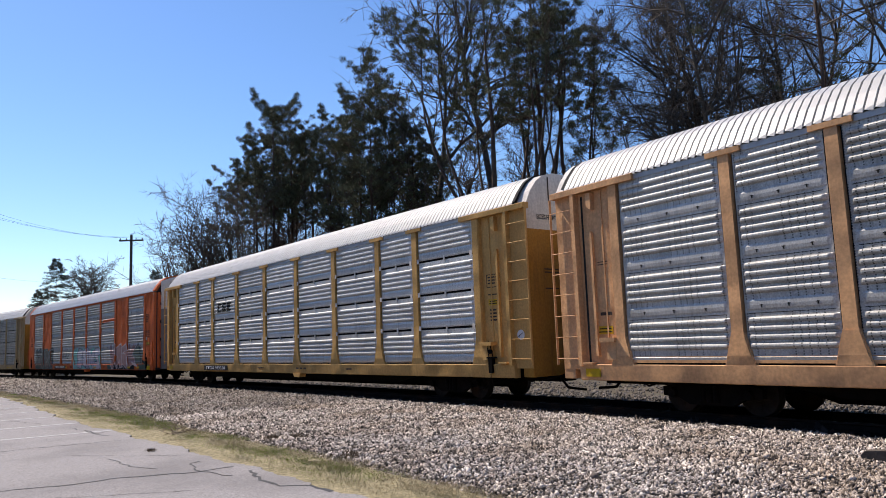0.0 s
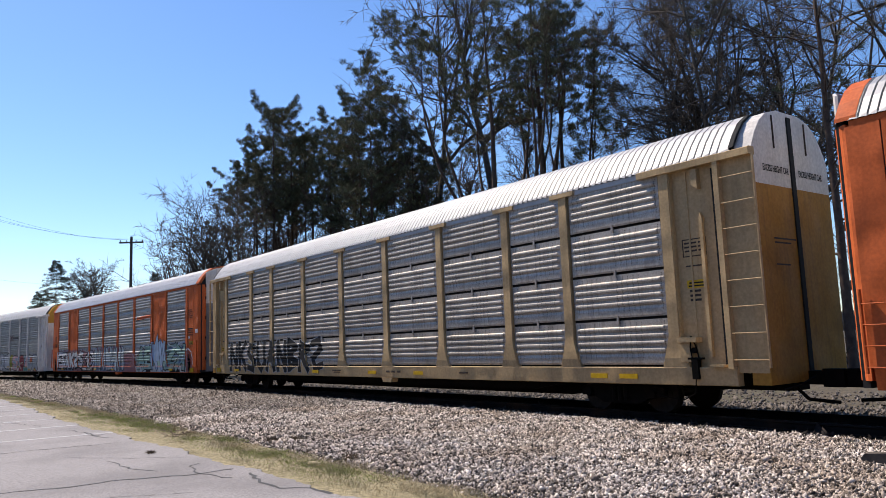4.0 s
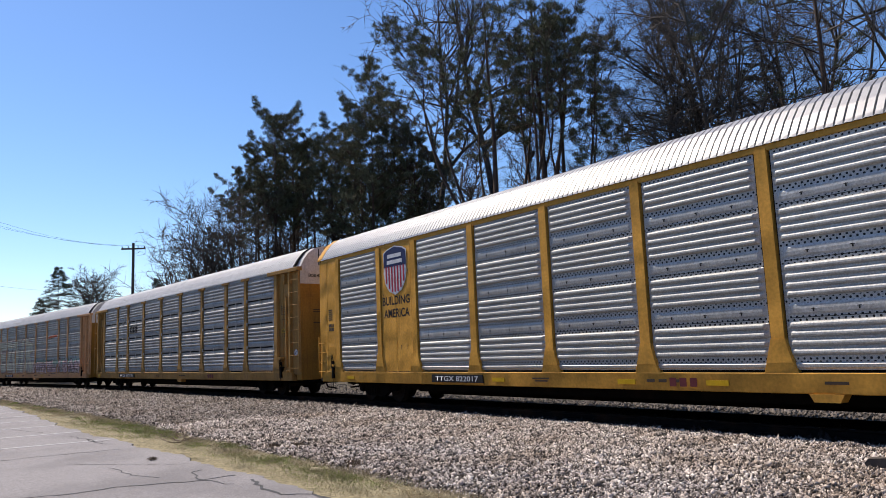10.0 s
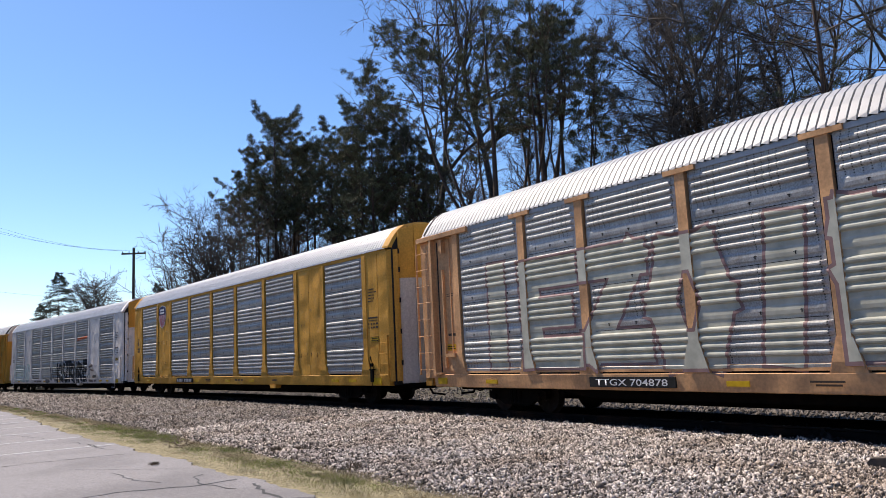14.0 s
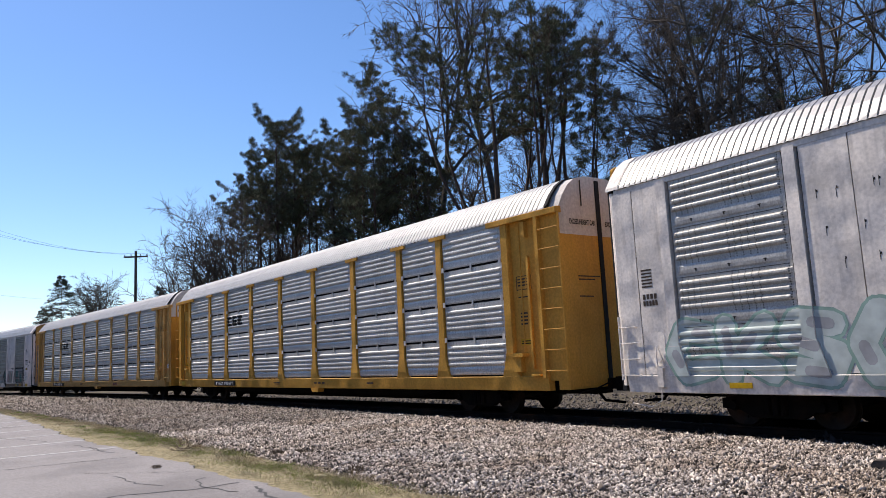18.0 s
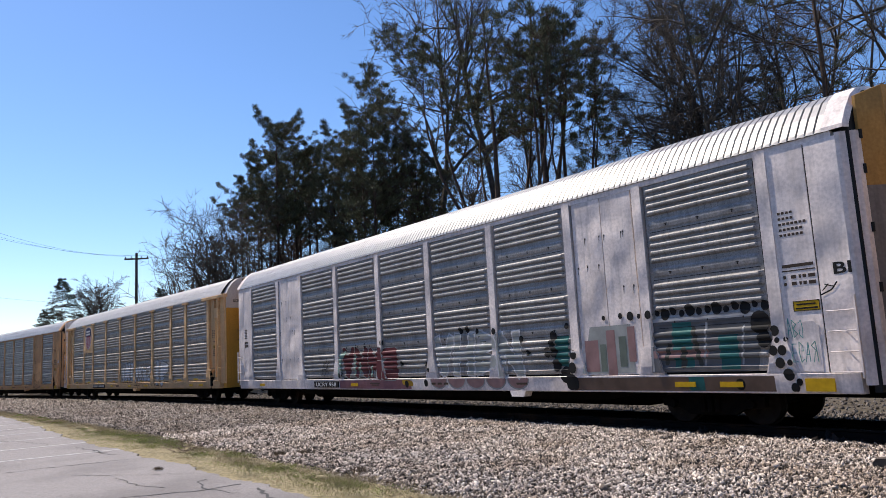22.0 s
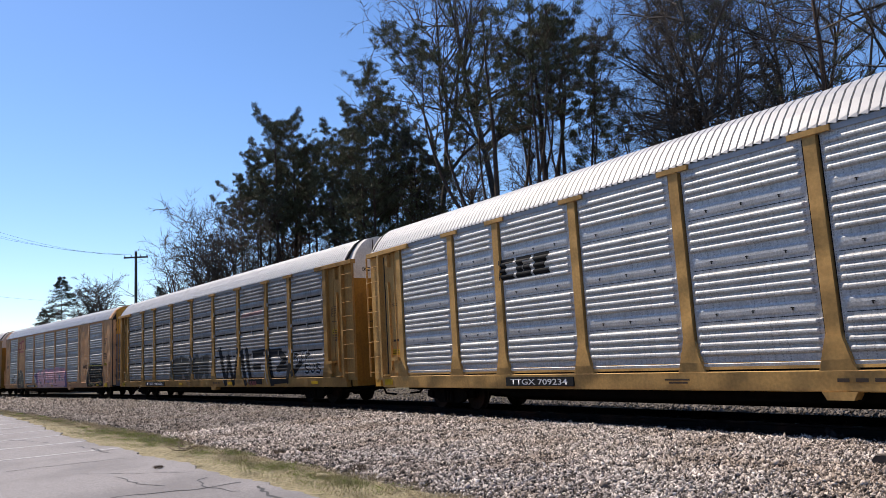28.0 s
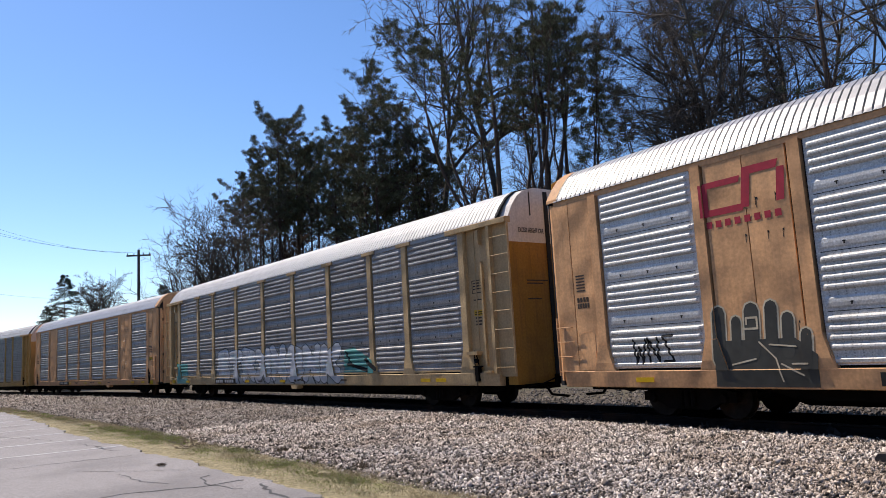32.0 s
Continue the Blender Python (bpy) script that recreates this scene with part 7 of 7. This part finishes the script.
# ---- loose stones, grass, markings of the car park ----
def stones(name, count_rows, label, seed, mat=STONE):
    """Broken stones strewn over stretches of the ballast: rows of s0, s1, side0, side1, stones a square metre, size, height."""
    rng = np.random.default_rng(seed)
    six = np.array([(1, 0, 0), (0, 1, 0), (-1, 0, 0), (0, -1, 0), (0, 0, 1), (0, 0, -1)], float) * 1.05
    five = np.array([(1, 0, -0.3), (-0.4, 0.95, -0.3), (-0.6, -0.9, -0.3), (0.25, 0.2, 0.95), (-0.3, -0.1, -1.0)], float) * 1.15
    shapes = {6: (six, np.array([(0, 1, 4), (1, 2, 4), (2, 3, 4), (3, 0, 4), (1, 0, 5), (2, 1, 5), (3, 2, 5), (0, 3, 5)])),
              5: (five, np.array([(0, 1, 3), (1, 2, 3), (2, 0, 3), (1, 0, 4), (2, 1, 4), (0, 2, 4)]))}
    allp, allf, total = [], [], 0
    for s0, s1, a, b, per, size, corners in count_rows:
        base, tris = shapes[corners]
        n = int((s1 - s0) * (b - a) * per)
        s, side = rng.uniform(s0, s1, n), rng.uniform(a, b, n)
        ang = -BEND * s
        x = np.sin(BEND * s) / BEND - side * np.sin(ang)
        y = -(1 - np.cos(BEND * s)) / BEND + side * np.cos(ang)
        z = np.interp(side, [-8.9, -8.4, -6.5, -4.5, -2.6, -1.4, -0.9, 0.9, 1.4, 3.0, 4.6], [-0.27, -0.11, -0.12, -0.16, -0.17, -0.17, -0.21, -0.21, -0.17, -0.2, -0.27])
        heap = sum(np.sin(x * p + y * q + k) for k, (p, q) in enumerate(((3.1, 5.3), (-6.7, 4.1), (9.3, 8.7), (2.3, -11.9), (-14.1, -6.3))))
        z = z + 0.009 * np.maximum(heap, -0.6)
        r = size * rng.lognormal(0, 0.32, n)
        p = base[None] * (1 + rng.uniform(-0.3, 0.3, (n, corners, 1))) + rng.uniform(-0.35, 0.35, (n, corners, 3))
        p = p * (r[:, None, None] * rng.uniform(0.6, 1.25, (n, 1, 3)))
        th, ph = rng.uniform(0, 6.283, n), rng.uniform(-0.8, 0.8, n)
        c, d = np.cos(ph)[:, None], np.sin(ph)[:, None]
        p = np.stack([p[..., 0] * c - p[..., 2] * d, p[..., 1], p[..., 0] * d + p[..., 2] * c], -1)
        c, d = np.cos(th)[:, None], np.sin(th)[:, None]
        p = np.stack([p[..., 0] * c - p[..., 1] * d, p[..., 0] * d + p[..., 1] * c, p[..., 2]], -1)
        p = p + np.stack([x, y, z + r * 0.25 + rng.uniform(0, 0.024, n)], -1)[:, None]
        allp.append(p.reshape(-1, 3))
        allf.append((np.arange(n)[:, None, None] * corners + tris[None]).reshape(-1, 3) + total)
        total += n * corners
    pts, faces = np.concatenate(allp), np.concatenate(allf)
    return tagged(new(name, array_mesh(name, pts, faces, mat)), label, "gravel", kind="stuff")


stones("gravel", [(-14, -2.2, -8.95, -6.0, 1150, 0.0175, 6), (-14, -4.0, -6.0, -1.25, 1050, 0.0185, 5), (-22, -14, -8.9, -1.25, 640, 0.020, 5), (-30, 0, -9.9, -8.7, 22, 0.020, 5)],
       "loose crushed limestone in grey, tan and pinkish pieces", 7)
# farther stretch, seen from its shaded side: darkened by colour
stones("dusty_gravel", [(-32, -22, -8.9, -1.25, 460, 0.023, 5), (-48, -32, -8.9, -1.25, 250, 0.028, 5), (-75, -48, -8.8, -1.25, 80, 0.045, 5), (-120, -75, -8.4, -1.25, 20, 0.08, 5)],
       "farther crushed limestone, coloured darker for the shaded sides of its stones", 27, SHADED_STONE)


# stones under the cars, shade painted in
stones("track_gravel", [(-50, 6, -1.45, 1.5, 60, 0.045, 5)], "stones between and beside the rails, coloured near black for the train's shade", 17, SHADE_STONE)


stones("far_gravel", [(-60, 6, 1.5, 4.6, 60, 0.04, 5), (-50, 6, 4.6, 9.0, 20, 0.04, 5)], "dark grey stones on the far side of the track", 18, GREYSTONE)


def blades(name, patches, mat, label, seed):
    """Grass blades over patches: x, y, radius along x, radius along y, count, height."""
    rng = np.random.default_rng(seed)
    allp = []
    for x, y, rx, ry, n, h in patches:
        t, q = rng.uniform(0, 6.283, n), np.sqrt(rng.uniform(0, 1, n))
        o = np.stack([x + rx * q * np.cos(t), y + ry * q * np.sin(t), np.full(n, -0.07)], 1)
        d = rng.normal(0, 0.75, (n, 3))
        d[:, 2] = rng.uniform(0.25, 1.0, n)
        d /= np.linalg.norm(d, axis=1, keepdims=True)
        side = np.cross(d, rng.normal(0, 1, (n, 3)))
        side /= np.linalg.norm(side, axis=1, keepdims=True)
        ln = h * rng.uniform(0.5, 1.3, (n, 1))
        allp.append(np.stack([o - side * 0.003, o + side * 0.003, o + d * ln], 1).reshape(-1, 3))
    pts = np.concatenate(allp)
    return tagged(new(name, array_mesh(name, pts, np.arange(len(pts)).reshape(-1, 3), mat)), label, "grass", kind="stuff")


rg = random.Random(5)
dry, green = [], []
for k in range(480):
    x = -2 - 46 * rg.random() ** 1.4
    p, a = on_track(x)
    y = rg.uniform(edge_line(x), p.y - 8.75)
    dry.append((x, y, rg.uniform(0.3, 0.9), rg.uniform(0.12, 0.35), 230, rg.uniform(0.04, 0.09)))
for k in range(300):
    x = rg.choice((rg.uniform(-27, -17.5), rg.uniform(-25, -17.5), rg.uniform(-24, -18), rg.uniform(-46, -30), rg.uniform(-16, -9)))
    p, a = on_track(x)
    green.append((x, rg.uniform(edge_line(x) + 0.1, p.y - 8.8), rg.uniform(0.3, 0.8), rg.uniform(0.1, 0.3), 150, rg.uniform(0.04, 0.08)))
for k in range(520):
    x = -3 - 42 * rg.random() ** 1.3
    dry.append((x, edge_line(x) + rg.gauss(0.02, 0.06), 0.25, 0.07, 60, 0.045))
blades("dry_grass", dry, BLADE, "short dry straw-coloured grass along the asphalt", 8)
blades("green_grass", green, GREENBLADE, "patches of short green grass in the dry verge", 9)

for k in range(9):
    x = -17.9 - 2.75 * k
    top, low = edge_line(x) + 0.03, -15.2
    lean = -0.16 + 0.05 * k
    sh = Shape().plate([(x + 0.05 + lean, low), (x + 0.05, top), (x - 0.05, top), (x - 0.05 + lean, low)], 0.0, 0.004)
    tagged(new("parking_line", sh.mesh("parking_line", LINE)), "faded white parking line on the asphalt", "marking", "parking lines", "structure")


def crack(pts, width, seed):
    r = random.Random(seed)
    line = []
    for (x0, y0), (x1, y1) in zip(pts, pts[1:]):
        n = max(2, int(math.hypot(x1 - x0, y1 - y0) / 0.15))
        line += [(x0 + (x1 - x0) * i / n + r.uniform(-0.05, 0.05), y0 + (y1 - y0) * i / n + r.uniform(-0.05, 0.05)) for i in range(n)]
    sh = Shape()
    for (x0, y0), (x1, y1) in zip(line, line[1:]):
        d = math.hypot(x1 - x0, y1 - y0) + 1e-6
        w = width * r.uniform(0.5, 1.2) / 2
        ux, uy = -(y1 - y0) / d * w, (x1 - x0) / d * w
        sh.add([(x0 - ux, y0 - uy, 0.004), (x1 - ux, y1 - uy, 0.004), (x1 + ux, y1 + uy, 0.004), (x0 + ux, y0 + uy, 0.004)], [(0, 1, 2, 3)])
    tagged(new("asphalt_crack", sh.mesh("asphalt_crack", TAR)), "dark crack across the worn asphalt", "crack", "cracks in the asphalt", "structure")


CRACKS = [
    ([(-11.2, -13.9), (-11.17, -13.24), (-10.96, -12.63), (-11.02, -11.95), (-10.79, -11.27), (-10.73, -10.91), (-10.76, -10.51), (-10.73, -10.35)], 0.05),
    ([(-11.68, -10.62), (-11.59, -10.75), (-11.49, -10.79), (-11.01, -10.87), (-10.54, -10.85), (-10.15, -10.78), (-9.95, -10.46)], 0.035),
    ([(-10.28, -10.31), (-9.76, -10.46), (-9.14, -10.50), (-8.79, -10.45), (-8.57, -10.19), (-7.94, -10.12)], 0.06),
    ([(-15.79, -12.96), (-15.80, -12.05), (-15.71, -11.09), (-15.57, -10.77)], 0.035),
    ([(-19.45, -11.38), (-18.36, -11.19), (-17.48, -11.10), (-17.80, -10.75)], 0.04),
    ([(-13.09, -11.61), (-11.82, -11.50), (-11.29, -11.19)], 0.022),
    ([(-18.50, -11.17), (-17.01, -11.07), (-16.73, -10.96)], 0.04),
    ([(-12.53, -10.58), (-13.41, -11.51), (-14.38, -12.22)], 0.02),
    ([(-10.5, -13.6), (-10.05, -12.6), (-9.6, -11.9), (-9.3, -11.2)], 0.018),
    ([(-24.4, -12.9), (-22.6, -12.1), (-21.0, -11.7)], 0.03),
]
for k, (pts, w) in enumerate(CRACKS):
    crack(pts, w, 60 + k)


# ---- small things lying about ----
def dead_branch(x, y, z, size, turn, seed):
    rng = np.random.default_rng(seed)
    segs = []
    for k in range(6):
        a = rng.normal(0, 0.12, 3) * size
        bough(rng, segs, np.array([a[0], a[1], 0.03]), unit(np.array([rng.normal(), rng.normal(), 0.25])), size * rng.uniform(0.5, 1.0), 0.012, 1, 3, 0.3, 0.0, 3, None, 0.005)
    ob = tagged(new("dead_branch", array_mesh("dead_branch", *limbs(segs, 4), DRYWOOD)), "small heap of dry broken twigs on the verge", "branch")
    ob.matrix_world = pose(x, y, z, 0, 0, turn)


def weed(x, y, z, size, seed, mat, label):
    rng = np.random.default_rng(seed)
    tips = [(*(rng.normal(0, 0.25, 2) * size), 0.02, 0, 0, 1) for k in range(12)]
    pts, tri = needles(rng, tips, size * 0.5, 26)
    pts[:, 2] = np.abs(pts[:, 2])
    ob = tagged(new("weed_clump", array_mesh("weed_clump", pts, tri, mat)), label, "weed")
    ob.matrix_world = pose(x, y, z)


def clod(x, y, z, size, seed):
    rng = random.Random(seed)
    sh = Shape()
    n, m = 9, 4
    for j in range(m):
        for i in range(n):
            r = size * math.cos(j / m * 1.45) * rng.uniform(0.8, 1.15)
            sh.v.append((r * 1.3 * math.cos(6.283 * i / n), r * math.sin(6.283 * i / n), size * 0.55 * math.sin(j / m * 1.5) - 0.01))
    sh.f = [(j * n + i, j * n + (i + 1) % n, (j + 1) * n + (i + 1) % n, (j + 1) * n + i) for j in range(m - 1) for i in range(n)] + [tuple(range((m - 1) * n, m * n))]
    ob = tagged(new("clod", sh.mesh("clod", SOIL)), "dark clod of earth lying in the dry grass", "clod")
    ob.matrix_world = pose(x, y, z)


dead_branch(-16.4, -9.65, -0.07, 0.45, 30, 3)
dead_branch(-17.37, -9.45, -0.07, 0.22, 80, 4)
weed(-13.95, -8.05, -0.12, 0.3, 5, DEADWEED, "dark dead weed clump at the foot of the gravel")
weed(-14.15, -8.53, -0.10, 0.24, 6, DEADWEED, "dark dead weed clump at the foot of the gravel")
weed(-13.45, -10.90, 0.00, 0.14, 7, DEADWEED, "dry weed growing through the asphalt")
clod(-10.66, -9.21, -0.08, 0.13, 8)
weed(-10.84, -8.50, -0.10, 0.3, 16, DEADWEED, "dark dead weed clump at the foot of the gravel")
clod(-15.45, -9.09, -0.08, 0.09, 9)
SCRAP = (-5.05, -3.47, -0.10)
scrap = tagged(new("scrap_timber", Shape().slab([(-0.34, -0.06), (0.5, -0.06), (0.52, 0.05), (0.45, 0.12), (-0.1, 0.14), (-0.34, 0.10), (-0.38, 0.04)], -0.09, 0.1).mesh("scrap_timber", BARK)), "broken dark piece of timber lying on the gravel", "timber")
scrap.matrix_world = pose(SCRAP[0], SCRAP[1], SCRAP[2] - 0.04, 0, 4, 12)


# ---- the train rolls ----
RADIUS = 0.42


def motions():
    for i, c in enumerate(CARS):
        walk(c, [(t, car_pose(run(t, i))) for t in range(33)])
        seen = [k / FPS for k in range(32 * FPS + 1) if -116 < run(k / FPS, i) < 24]
        for truck in c.children:
            for axle in truck.children:
                if not axle.name.startswith("wheelset"):
                    continue
                place = Matrix.Translation(axle.location)
                rows = [(t, place @ Matrix.Rotation(run(t, i) / RADIUS % math.tau, 4, "Y")) for t in seen]
                if not rows:
                    rows = [(0, place)]
                first = [(0, rows[0][1])] if rows[0][0] > 0 else []
                last = [(32, rows[-1][1])] if rows[-1][0] < 32 else []
                walk(axle, first + rows + last)


motions()
